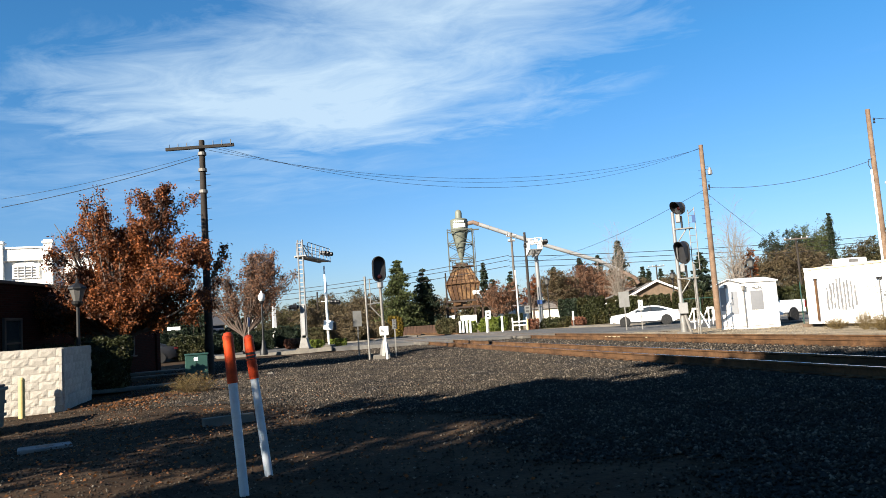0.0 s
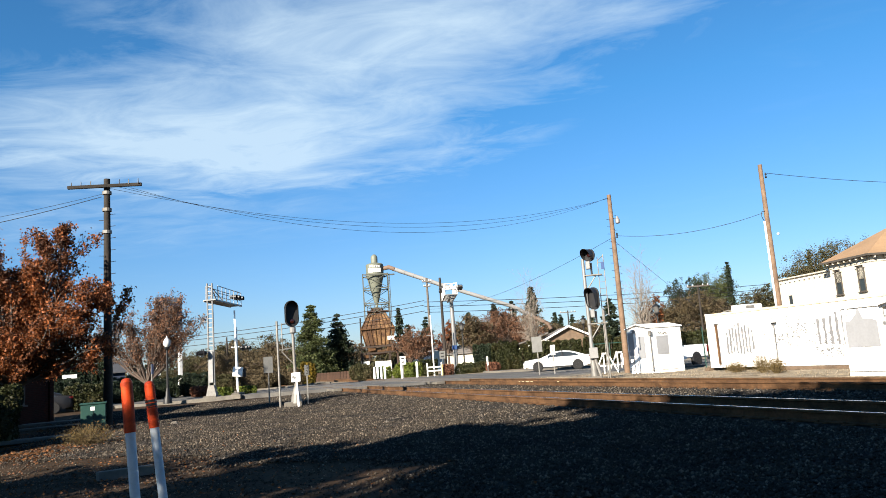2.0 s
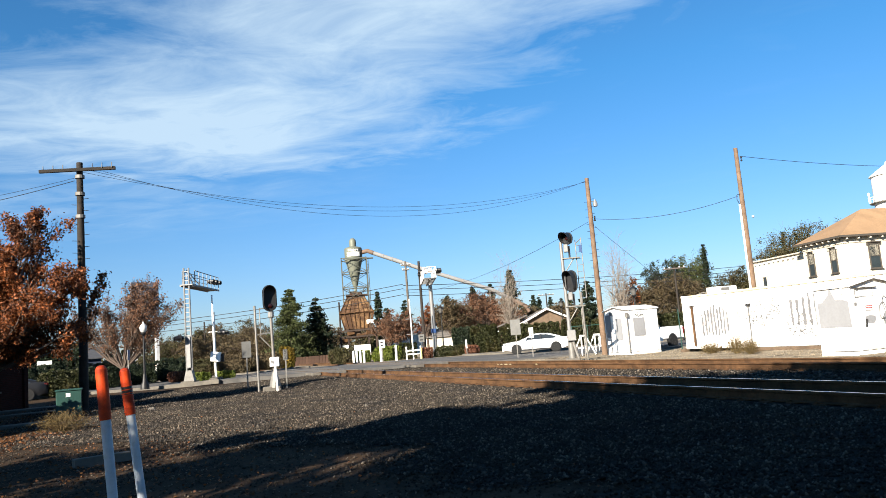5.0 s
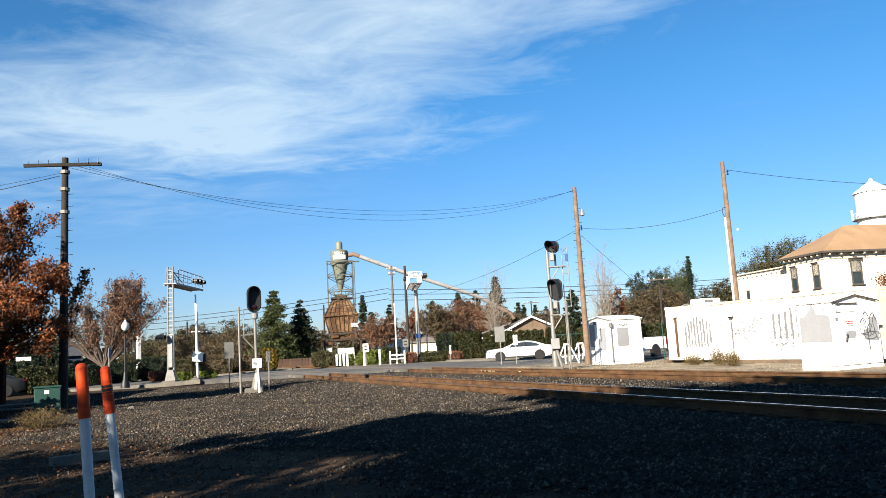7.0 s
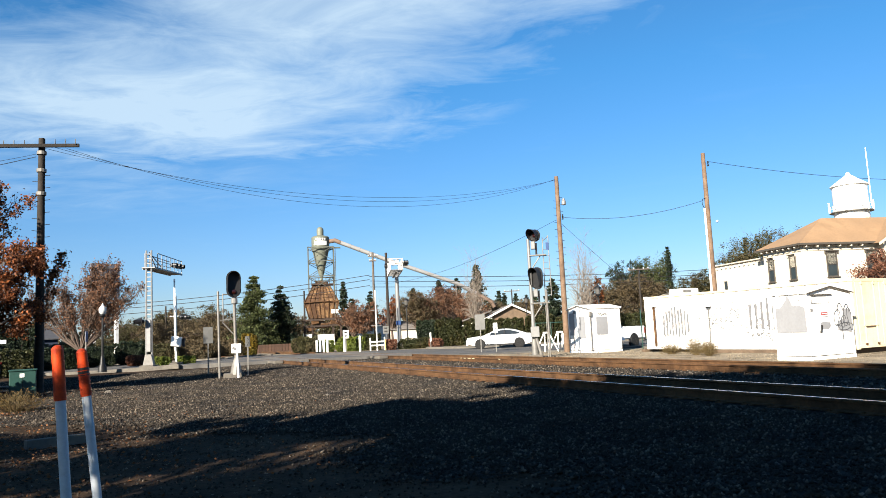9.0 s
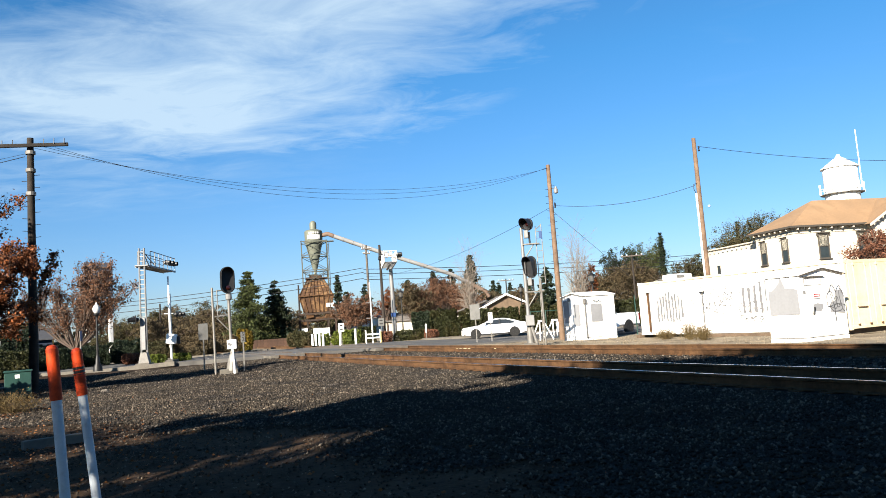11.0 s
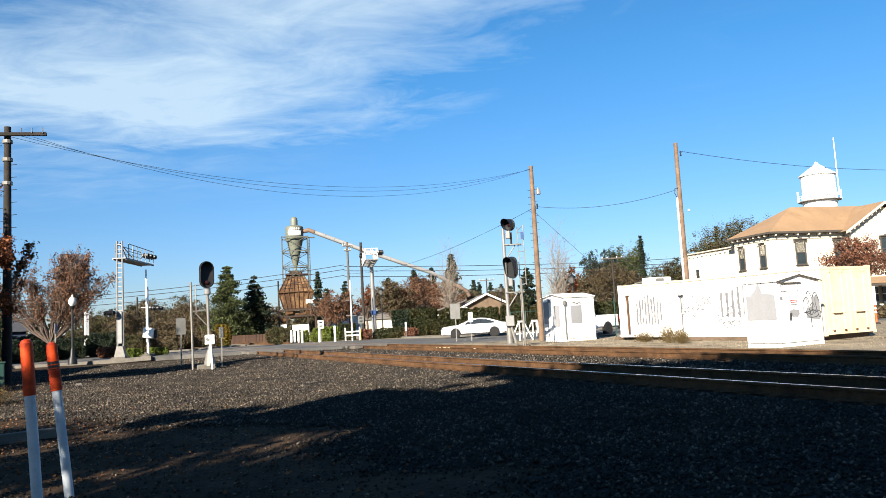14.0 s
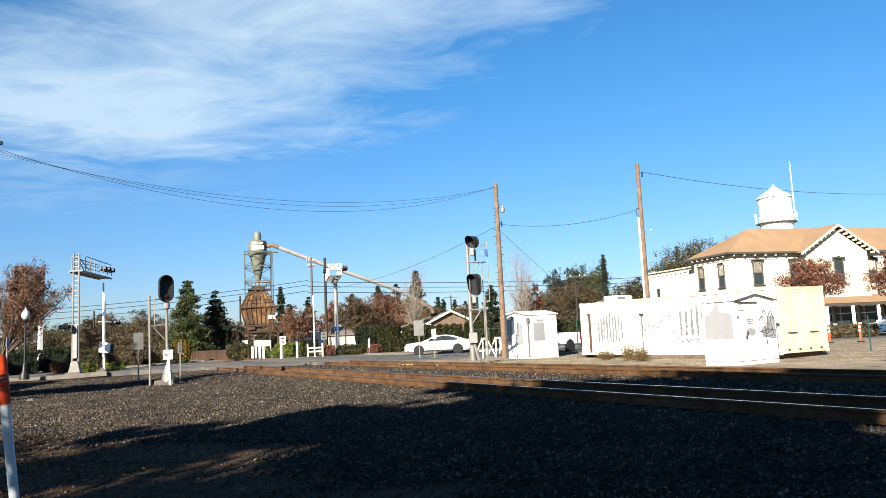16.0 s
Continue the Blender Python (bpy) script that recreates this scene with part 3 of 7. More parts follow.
def gravel_limit(n, s):
    return n > np.maximum(3.4 - np.maximum(s - 10.9, 0) * 0.75, -3.7) + 0.5 * np.sin(s * 1.3) + 0.3 * np.sin(s * 3.1 + 1) + 0.25 * np.sin(n * 2 + s * 5)


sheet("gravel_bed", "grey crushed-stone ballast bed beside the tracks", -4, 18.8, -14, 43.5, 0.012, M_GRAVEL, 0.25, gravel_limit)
sheet("sandy_yard", "pale sandy yard with scattered pebbles", 18.8, 62, -20, 43.5, 0.010, M_YARD, 1.0)


def stones(name, label, count, n0, n1, s0, s1, size, material, keep, seed, lift=0.0):
    """Crushed stones, each an uneven eight-faced lump."""
    rng = np.random.default_rng(seed)
    n, s = rng.uniform(n0, n1, count), s0 + (s1 - s0) * rng.uniform(0, 1, count)
    ok = keep(n, s, rng)
    n, s = n[ok], s[ok]
    x, y = n * math.cos(TA) - s * math.sin(TA), n * math.sin(TA) + s * math.cos(TA)
    k_ = len(n)
    base = np.array([[1, 0, 0], [-1, 0, 0], [0, 1, 0], [0, -1, 0], [0, 0, 1], [0, 0, -1]], float)
    v = base[None] * rng.uniform(0.5, 1.1, (k_, 6, 1)) + rng.normal(size=(k_, 6, 3)) * 0.16
    r = size * rng.uniform(0.5, 1.25, k_)
    v[:, :, 2] *= 0.85
    ang = rng.uniform(0, 6.28, k_)
    c_, s_ = np.cos(ang)[:, None], np.sin(ang)[:, None]
    v = np.stack([v[..., 0] * c_ - v[..., 1] * s_, v[..., 0] * s_ + v[..., 1] * c_, v[..., 2]], -1) * r[:, None, None]
    v += np.stack([x, y, height(x, y) + lift + r * rng.uniform(0.1, 0.55, k_)], -1)[:, None]
    f = np.array([[4, 0, 2], [4, 2, 1], [4, 1, 3], [4, 3, 0], [5, 2, 0], [5, 1, 2], [5, 3, 1], [5, 0, 3]])
    f = (f[None] + 6 * np.arange(k_)[:, None, None]).reshape(-1, 3)
    ob = part(name, raw_mesh(name, v.reshape(-1, 3), f, material), material)
    return tagged(ob, label, "gravel", "", "stuff")


def near_keep(n, s, rng):
    return gravel_limit(n + rng.normal(size=len(n)) * 0.35, s) & ((n < 9.3) | ((n > 11.45) & (n < 14.8)) | (n > 16.9))


stones("ballast_stones", "loose grey crushed ballast stones", 72000, -0.5, 9.4, 4, 15, 0.026, M_STONE, near_keep, 1, 0.012)
stones("ballast_stones", "loose grey crushed ballast stones", 60000, -4, 9.4, 15, 27, 0.031, M_STONE, near_keep, 2, 0.012)
stones("ballast_stones", "loose grey crushed ballast stones", 42000, -4, 9.4, 27, 43.5, 0.040, M_STONE, near_keep, 3, 0.012)
stones("ballast_stones", "loose grey crushed ballast stones between tracks", 34000, 8.8, 18.6, 3, 43, 0.042, M_STONE, near_keep, 4, 0.012)
stones("ballast_stones", "loose grey crushed ballast stones", 16000, 2.5, 9.4, -1.0, 4.0, 0.026, M_STONE, near_keep, 7, 0.012)
stones("dirt_pebbles", "pebbles and crumbs lying on the dirt", 24000, -6, 5, 3, 20, 0.019, M_STONE, lambda n, s, rng: ~gravel_limit(n, s), 5)
stones("yard_pebbles", "pebbles lying on the sandy yard", 9000, 18.6, 34, 14, 43, 0.028, M_YARD, lambda n, s, rng: n > 0, 6, 0.01)

RAIL = [(-.075, 0), (.075, 0), (.075, .012), (.012, .03), (.010, .125), (.036, .14), (.037, .168), (.028, .178), (-.028, .178), (-.037, .168), (-.036, .14), (-.010, .125), (-.012, .03), (-.075, .012)]
RAIL_Z = 0.10


def track(n_mid, label, polished):
    """One railway track: two rails on plates, on timber ties."""
    x, y = NS(n_mid, 0)
    ob = thing("railway_track", label, "railway track", x, y, 0, 14.3, "railway tracks", "structure")
    for sd in (-1, 1):
        rail = part("rail", G().prism([(a + sd * 0.755, b + RAIL_Z) for a, b in RAIL], -60, 160), M_RUST, ob, "rust-brown steel rail", True)
        if polished:
            part("running_surface", G().box((sd * 0.755, 50, RAIL_Z + 0.180), (0.05, 220, 0.004)), M_RAILTOP, rail, "bright worn rail head")
    tie_me = G().box((0, 0, 0), (2.6, 0.23, 0.18), bev=0.015).mesh("tie", M_TIE)
    plate_me = G().box((0, 0, 0), (0.30, 0.19, 0.022)).box((-0.10, 0.06, 0.025), (0.035, 0.035, 0.04)).box((0.10, -0.06, 0.025), (0.035, 0.035, 0.04)).mesh("tie_plate", M_RUST)
    for i in range(92):
        tie = part("tie", tie_me, None, ob, at=pose(random.uniform(-.03, .03), -4.0 + i * 0.52, RAIL_Z - 0.105, 0, 0, random.uniform(-.6, .6)))
        for sd in (-1, 1):
            part("tie_plate", plate_me, None, tie, at=(sd * 0.755, 0, 0.095))
    if not polished:    # splashes of survey paint on the near rail
        for a, l in ((29.35, .22), (29.75, .3), (30.2, .2), (30.55, .12), (27.0, .16)):
            part("paint_mark", G().box((-0.755 - 0.037, a, RAIL_Z + 0.155), (0.006, l, 0.028)), M_PAINTMARK, ob, "pale yellow paint splash")
    return ob


track(10.35, "rust-brown railway track with one polished running surface", True)
track(15.75, "rusty railway track on timber ties in ballast", False)

# the road that crosses the tracks
RX, RY, RAZ = -1.0, 52.0, 101.0
RD = (math.sin(radians(RAZ)), math.cos(radians(RAZ)))


def RP(along, across):
    """A place by the road: metres along it to the right, metres across it away from the eye."""
    return RX + RD[0] * along - RD[1] * across, RY + RD[1] * along + RD[0] * across


R_RZ = 90 - RAZ


def road_z(a):
    n = (RX + RD[0] * a) * math.cos(TA) + (RY + RD[1] * a) * math.sin(TA)
    return 0.10 + 0.165 * float(smooth(3, 8.5, np.array(n)) * (1 - smooth(17.5, 24, np.array(n))))


def road_strip(name, label, c0, c1, lift, material, a0=-150, a1=200, category="road", thick=0.25, kind="structure"):
    al = [a for a in np.concatenate([np.arange(a0, -20, 10), np.arange(-20, 30, 1.0), np.arange(30, a1 + 1, 10)]) if a0 <= a <= a1]
    vs, fs = [], []
    for a in al:
        z = road_z(a) + lift
        vs += [(*RP(a, c0), z - thick), (*RP(a, c0), z), (*RP(a, c1), z), (*RP(a, c1), z - thick)]
    for i in range(len(al) - 1):
        b = i * 4
        fs += [(b + j, b + j + 1, b + j + 5, b + j + 4) for j in range(3)]
    ob = part(name, G().add(vs, fs + [(0, 1, 2, 3), tuple(len(vs) - 4 + j for j in range(4))]), material)
    return tagged(ob, label, category, "", kind)


road_strip("road", "grey worn asphalt road crossing the tracks", -7.0, 7.0, 0.0, M_ASPHALT)
road_strip("kerb", "pale concrete kerb along the road", 7.0, 7.25, 0.13, M_CONC, a0=9)
road_strip("pavement", "pale concrete pavement beside the road", 7.25, 9.0, 0.125, M_CONC, a0=9)
road_strip("kerb", "pale concrete kerb along the road", -7.3, -7.0, 0.07, M_CONC, -60, -5)
road_strip("kerb", "low pale concrete kerb along the road", 7.0, 7.4, 0.12, M_CONC, -60, -3)
road_strip("road_marking", "white painted stop line on the asphalt", -6.6, -0.2, 0.004, M_WHITE, -4.6, -4.0, "road marking", 0.003)
# far block beyond the road
far = [(*RP(-150, 7.9), 0.16), (*RP(250, 7.9), 0.16), (*RP(250, 200), 0.16), (*RP(-150, 200), 0.16)]
tagged(part("lot", G().add(far, [(0, 1, 2, 3)]), M_YARD), "bare ground of the block beyond the road", "ground", "", "structure")
for n_mid in (10.35, 15.75):
    x, y = NS(n_mid, 0)
    ob = thing("level_crossing", "concrete level-crossing panels set between the rails", "level crossing", x, y, 0, 14.3, "level crossings")
    for a, b in ((-0.64, 0.64), (-1.35, -0.85), (0.85, 1.35)):
        part("panel", G().box(((a + b) / 2, 51.0 - 0.17 * n_mid * 0 - (n_mid - 10) * 0.45, 0.20), (b - a, 17.0, 0.15), bev=0.01), M_CONC, ob)

# ---- container, sheds ----


def container():
    x, y = NS(24.6, 18.0)
    ob = thing("shipping_container", "long white-painted steel shipping container with cream end", "container", x, y, 0.02, 14.3)
    L_, Wd, H = 11.3, 2.9, 2.70
    # corrugated long side: pressed folds
    def folds(length, pitch, depth):
        pts, t = [], 0.0
        while t < length - 1e-6:
            for f, d in ((0, 0), (0.32, 0), (0.5, depth), (0.82, depth)):
                if t + f * pitch < length:
                    pts.append((t + f * pitch, d))
            t += pitch
        pts.append((length, 0))
        return pts
    g = G()
    fp = folds(L_ - 0.3, 0.278, 0.012)
    for (a, da), (b, db) in zip(fp[:-1], fp[1:]):
        g.add([(da + 0.03, a + 0.15, 0.28), (db + 0.03, b + 0.15, 0.28), (db + 0.03, b + 0.15, H - 0.1), (da + 0.03, a + 0.15, H - 0.1)], [(0, 1, 2, 3)])
    part("side_panel", g, M_WHITE, ob, "white corrugated side wall with grey cover paint")
    g = G()
    for (a, da), (b, db) in zip(fp[:-1], fp[1:]):
        g.add([(Wd - da - 0.03, a + 0.15, 0.28), (Wd - db - 0.03, b + 0.15, 0.28), (Wd - db - 0.03, b + 0.15, H - 0.1), (Wd - da - 0.03, a + 0.15, H - 0.1)], [(0, 1, 2, 3)])
    part("side_panel", g, M_WHITE, ob)
    part("roof_panel", G().box((Wd / 2, L_ / 2, H - 0.05), (Wd - 0.1, L_ - 0.1, 0.04)), M_WHITE_W, ob)
    part("floor_frame", G().box((Wd / 2, L_ / 2, 0.22), (Wd - 0.1, L_ - 0.1, 0.1)), M_TIE, ob)
    part("end_panel", G().box((Wd / 2, L_ - 0.05, H / 2 + 0.08), (Wd - 0.2, 0.05, H - 0.3)), M_WHITE_W, ob)
    for xx in (0.0, Wd):
        part("bottom_rail", G().box((xx + (0.03 if xx == 0 else -0.03), L_ / 2, 0.22), (0.07, L_ - 0.3, 0.16), bev=0.01), M_WHITE_W, ob, "white bottom rail")
        part("top_rail", G().box((xx + (0.03 if xx == 0 else -0.03), L_ / 2, H - 0.06), (0.07, L_ - 0.3, 0.10), bev=0.01), M_CREAM, ob)
        for yy in (0.09, L_ - 0.09):
            post = part("corner_post", G().box((xx + (0.06 if xx == 0 else -0.06), yy, H / 2 + 0.05), (0.14, 0.16, H - 0.2), bev=0.012), M_CREAM if yy < 1 else M_WHITE_W, ob)
            for zz in (0.20, H - 0.06):
                part("corner_casting", G().box((xx + (0.06 if xx == 0 else -0.06), yy, zz), (0.17, 0.18, 0.13), bev=0.015), M_CREAM if yy < 1 else M_WHITE_W, post)
    # end doors with locking bars
    for i in (0, 1):
        d = part("door", G().box((0.16 + 0.645 + i * 1.29, 0.03, H / 2 + 0.06), (1.27, 0.04, H - 0.38), bev=0.008), M_CREAM, ob, "cream steel cargo door")
        for j in (0.3, 0.95):
            part("locking_bar", G().tube((0.16 + i * 1.29 + j, -0.01, 0.30), (0.16 + i * 1.29 + j, -0.01, H - 0.12), 0.018, k=6), M_CREAM, d)
            for zz in (0.32, 1.0, H - 0.2):
                part("keeper", G().box((0.16 + i * 1.29 + j, -0.012, zz), (0.09, 0.05, 0.07), bev=0.005), M_RUST if zz < 0.5 else M_CREAM, d)
        part("door_handle", G().box((0.16 + i * 1.29 + 0.6, -0.035, 0.95), (0.5, 0.02, 0.035), bev=0.004), M_RUST, d, "rusty door handle")
    # top beam of the end, lashing posts on the long side
    part("end_beam", G().box((Wd / 2, 0.05, H - 0.08), (Wd - 0.2, 0.1, 0.12), bev=0.01), M_CREAM, ob)
    part("end_sill", G().box((Wd / 2, 0.05, 0.24), (Wd - 0.2, 0.1, 0.12), bev=0.01), M_CREAM, ob)
    p1 = part("standpipe", G().tube((-0.08, L_ - 0.75, 0.28), (-0.08, L_ - 0.75, 2.25), 0.05, k=8), M_RUST, ob, "rust-stained upright pipe with a white box")
    part("pipe_box", G().box((-0.10, L_ - 0.75, 2.32), (0.2, 0.24, 0.28), bev=0.015), M_WHITE_W, p1)
    p2 = part("standpipe", G().tube((-0.06, L_ - 4.3, 0.28), (-0.06, L_ - 4.3, 1.95), 0.022, k=6), M_GALV, ob)
    part("pipe_cap", G().box((-0.06, L_ - 4.3, 1.98), (0.10, 0.22, 0.07), bev=0.01), M_BLACKIRON, p2)
    # painted-over scrawl: uneven upright strokes of grey on the folds
    rng = np.random.default_rng(8)
    for s0, s1, z0, z1, wide, nn in ((8.3, 10.1, 0.7, 2.15, 0.15, 9), (1.9, 4.9, 0.9, 2.3, 0.17, 10)):
        for i in range(nn):
            y_ = s0 + (s1 - s0) * (i + 0.5) / nn
            mid = 1 - abs(i - nn / 2 + .5) / nn * 1.1
            zt, zb = z0 + (z1 - z0) * (0.55 + 0.45 * mid * rng.uniform(0.7, 1.1)), z0 + rng.uniform(0, .25) * (1.3 - mid)
            outline = []
            hh = np.linspace(zb, zt, 9)
            lft = [(y_ - wide / 2 * rng.uniform(0.3, 1.1), h) for h in hh]
            rgt = [(y_ + wide / 2 * rng.uniform(0.3, 1.1), h) for h in hh[::-1]]
            part("paint_stroke", G().prism(lft + rgt, 0.0235, 0.0265, "x"), M_STROKE, ob)
    g = G()
    for _ in range(170):
        y_, z_ = rng.normal(6.2, 0.75), rng.normal(1.55, 0.35)
        if not (0.5 < z_ < 2.3):
            continue
        g.box((0.024, y_, z_), (0.004, rng.uniform(.02, .10), rng.uniform(.015, .07)), Euler((rng.uniform(-.8, .8), 0, 0)).to_matrix())
    for _ in range(110):
        y_, z_ = rng.normal(4.3, 0.45), rng.uniform(0.45, 1.3)
        g.box((0.024, y_, z_), (0.004, rng.uniform(.02, .10), rng.uniform(.015, .06)), Euler((rng.uniform(-.8, .8), 0, 0)).to_matrix())
    tagged(part("flaked_paint", g, M_GREYINK, ob, "scattered grey flakes of old paint"), kind="stuff")
    part("sill_timber", G().box((-.02, 4.6, .06), (.2, 5.6, .14), bev=.01), M_WOOD, ob)
    # bearers
    for yy in (0.4, 4.2, 8.0, 11.7):
        part("bearer", G().box((Wd / 2, yy, 0.07), (Wd - 0.1, 0.25, 0.16), bev=0.01), M_WOOD, ob)
    return ob


container()
# added box on the container, standing in for a van roof behind it
x, y = NS(26.0, 28.0)
ru = thing("van_top_stand_in", "low white box on the container, standing in for a van roof", "roof unit", x, y, 2.69, 14.3)
part("body", G().box((0, 0, .19), (1.1, .9, .28), bev=.04), M_WHITE_W, ru)
part("grille", G().box((-.2, -.455, .2), (.5, .02, .14)), M_GALV, ru)
for dx in (-.45, .45):
    part("foot", G().box((dx, 0, .03), (.1, .8, .06)), M_GALV, ru)


def shed(name, label, n, s, wn_, ls, eave, rise, gable_front, details):
    """A steel relay hut on its base: panelled walls, low gable roof with an overhang, a door."""
    x, y = NS(n, s)
    ob = thing(name, label, "shed", x, y, 0.0, 14.3, "relay sheds")
    w, l = wn_, ls
    part("base_frame", G().box((w / 2, l / 2, 0.06), (w + 0.02, l + 0.02, 0.13), bev=0.01), M_WHITE_W, ob)
    part("wall_panel", G().box((w / 2, 0.02, eave / 2 + 0.1), (w, 0.04, eave - 0.1)), M_WHITE, ob)
    part("wall_panel", G().box((w / 2, l - 0.02, eave / 2 + 0.1), (w, 0.04, eave - 0.1)), M_WHITE, ob)
    part("wall_panel", G().box((0.02, l / 2, eave / 2 + 0.1), (0.04, l - 0.082, eave - 0.1)), M_WHITE, ob)
    part("wall_panel", G().box((w - 0.02, l / 2, eave / 2 + 0.1), (0.04, l - 0.082, eave - 0.1)), M_WHITE, ob)
    z = eave + 0.05
    o = 0.07
    if gable_front:
        poly = [(-o, z), (w / 2, z + rise), (w + o, z), (w + o, z + .05), (w / 2, z + rise + .05), (-o, z + .05)]
        part("roof", G().prism(poly, -o, l + o), M_WHITE_W, ob)
        for yy in (0.001, l - 0.031):
            part("gable_panel", G().prism([(0.01, z), (w - 0.01, z), (w / 2, z + rise - 0.005)], yy, yy + 0.03), M_WHITE, ob)
        part("fascia", G().prism([(-o, z - .03), (w / 2, z + rise - .03), (w + o, z - .03), (w + o, z + .012), (w / 2, z + rise + .012), (-o, z + .012)], -o - .014, -o - .002), M_TRIM_D, ob, "dark drip edge")
    else:
        poly = [(-o, z), (l / 2, z + rise), (l + o, z), (l + o, z + .05), (l / 2, z + rise + .05), (-o, z + .05)]
        part("roof", G().prism(poly, -o, w + o, "x"), M_WHITE_W, ob)
        for xx in (0.001, w - 0.031):
            part("gable_panel", G().prism([(0.01, z), (l - 0.01, z), (l / 2, z + rise - 0.005)], xx, xx + 0.03, "x"), M_WHITE, ob)
        part("fascia", G().prism([(-o, z - .03), (l / 2, z + rise - .03), (l + o, z - .03), (l + o, z + .012), (l / 2, z + rise + .012), (-o, z + .012)], -o - .014, -o - .002, "x"), M_GALV, ob)
    # seam ribs
    for i in range(1, int(w / 0.6)):
        part("seam", G().box((i * w / int(w / 0.6), -0.008, eave / 2 + 0.1), (0.025, 0.016, eave - 0.14)), M_WHITE, ob)
    for i in range(1, int(l / 0.6)):
        part("seam", G().box((-0.008, i * l / int(l / 0.6), eave / 2 + 0.1), (0.016, 0.025, eave - 0.14)), M_WHITE, ob)
    details(ob, w, l, eave)
    return ob


def shed_a(ob, w, l, e):
    part("cover_paint", G().box((0.82, -0.019, 1.42), (0.72, 0.004, 0.95)), M_PATCH, ob, "pale grey cover-paint patch")
    part("cover_paint", G().box((-0.019, 0.62, 1.35), (0.004, 0.55, 1.15)), M_PATCH, ob)
    part("cover_paint", G().box((-0.019, 1.55, 1.55), (0.004, 0.5, 1.2)), M_PATCH, ob)
    part("vent", G().box((-0.03, 1.25, 2.2), (0.03, 0.22, 0.18), bev=0.01), M_GREYINK, ob)
    c = part("conduit", G().tube((0.06, -0.06, 0.1), (0.06, -0.06, 1.95), 0.025, k=6), M_GALV, ob)
    part("meter_box", G().box((0.06, -0.07, 2.05), (0.16, 0.12, 0.26), bev=0.02), M_GALV, c)
    ld = part("step_frame", G().tube((-0.04, 1.75, 0.1), (-0.04, 1.75, 0.95), 0.015, k=5).tube((-0.04, 1.4, 0.1), (-0.04, 1.4, 0.95), 0.015, k=5), M_GREYINK, ob)
    for zz in (0.3, 0.55, 0.8):
        part("rung", G().tube((-0.04, 1.4, zz), (-0.04, 1.75, zz), 0.01, k=5), M_GREYINK, ld)
    for xx in (0.25, 1.75):
        part("lifting_lug", G().box((xx, -0.02, e - 0.1), (0.1, 0.03, 0.2), bev=0.01), M_WHITE_W, ob)
    pts = [(0.62 + 0.55 * i / 16, -0.021, 2.02 + 0.07 * math.sin(i * 1.9) + 0.03 * math.sin(i * 0.7)) for i in range(17)]
    part("paint_scrawl", G().path(pts, 0.013, 4), M_INK, ob, "thin black paint scrawl")
    pts = [(0.72 + 0.3 * i / 10, -0.021, 2.2 + 0.05 * math.sin(i * 2.3)) for i in range(11)]
    part("paint_scrawl", G().path(pts, 0.007, 4), M_GREYINK, ob)


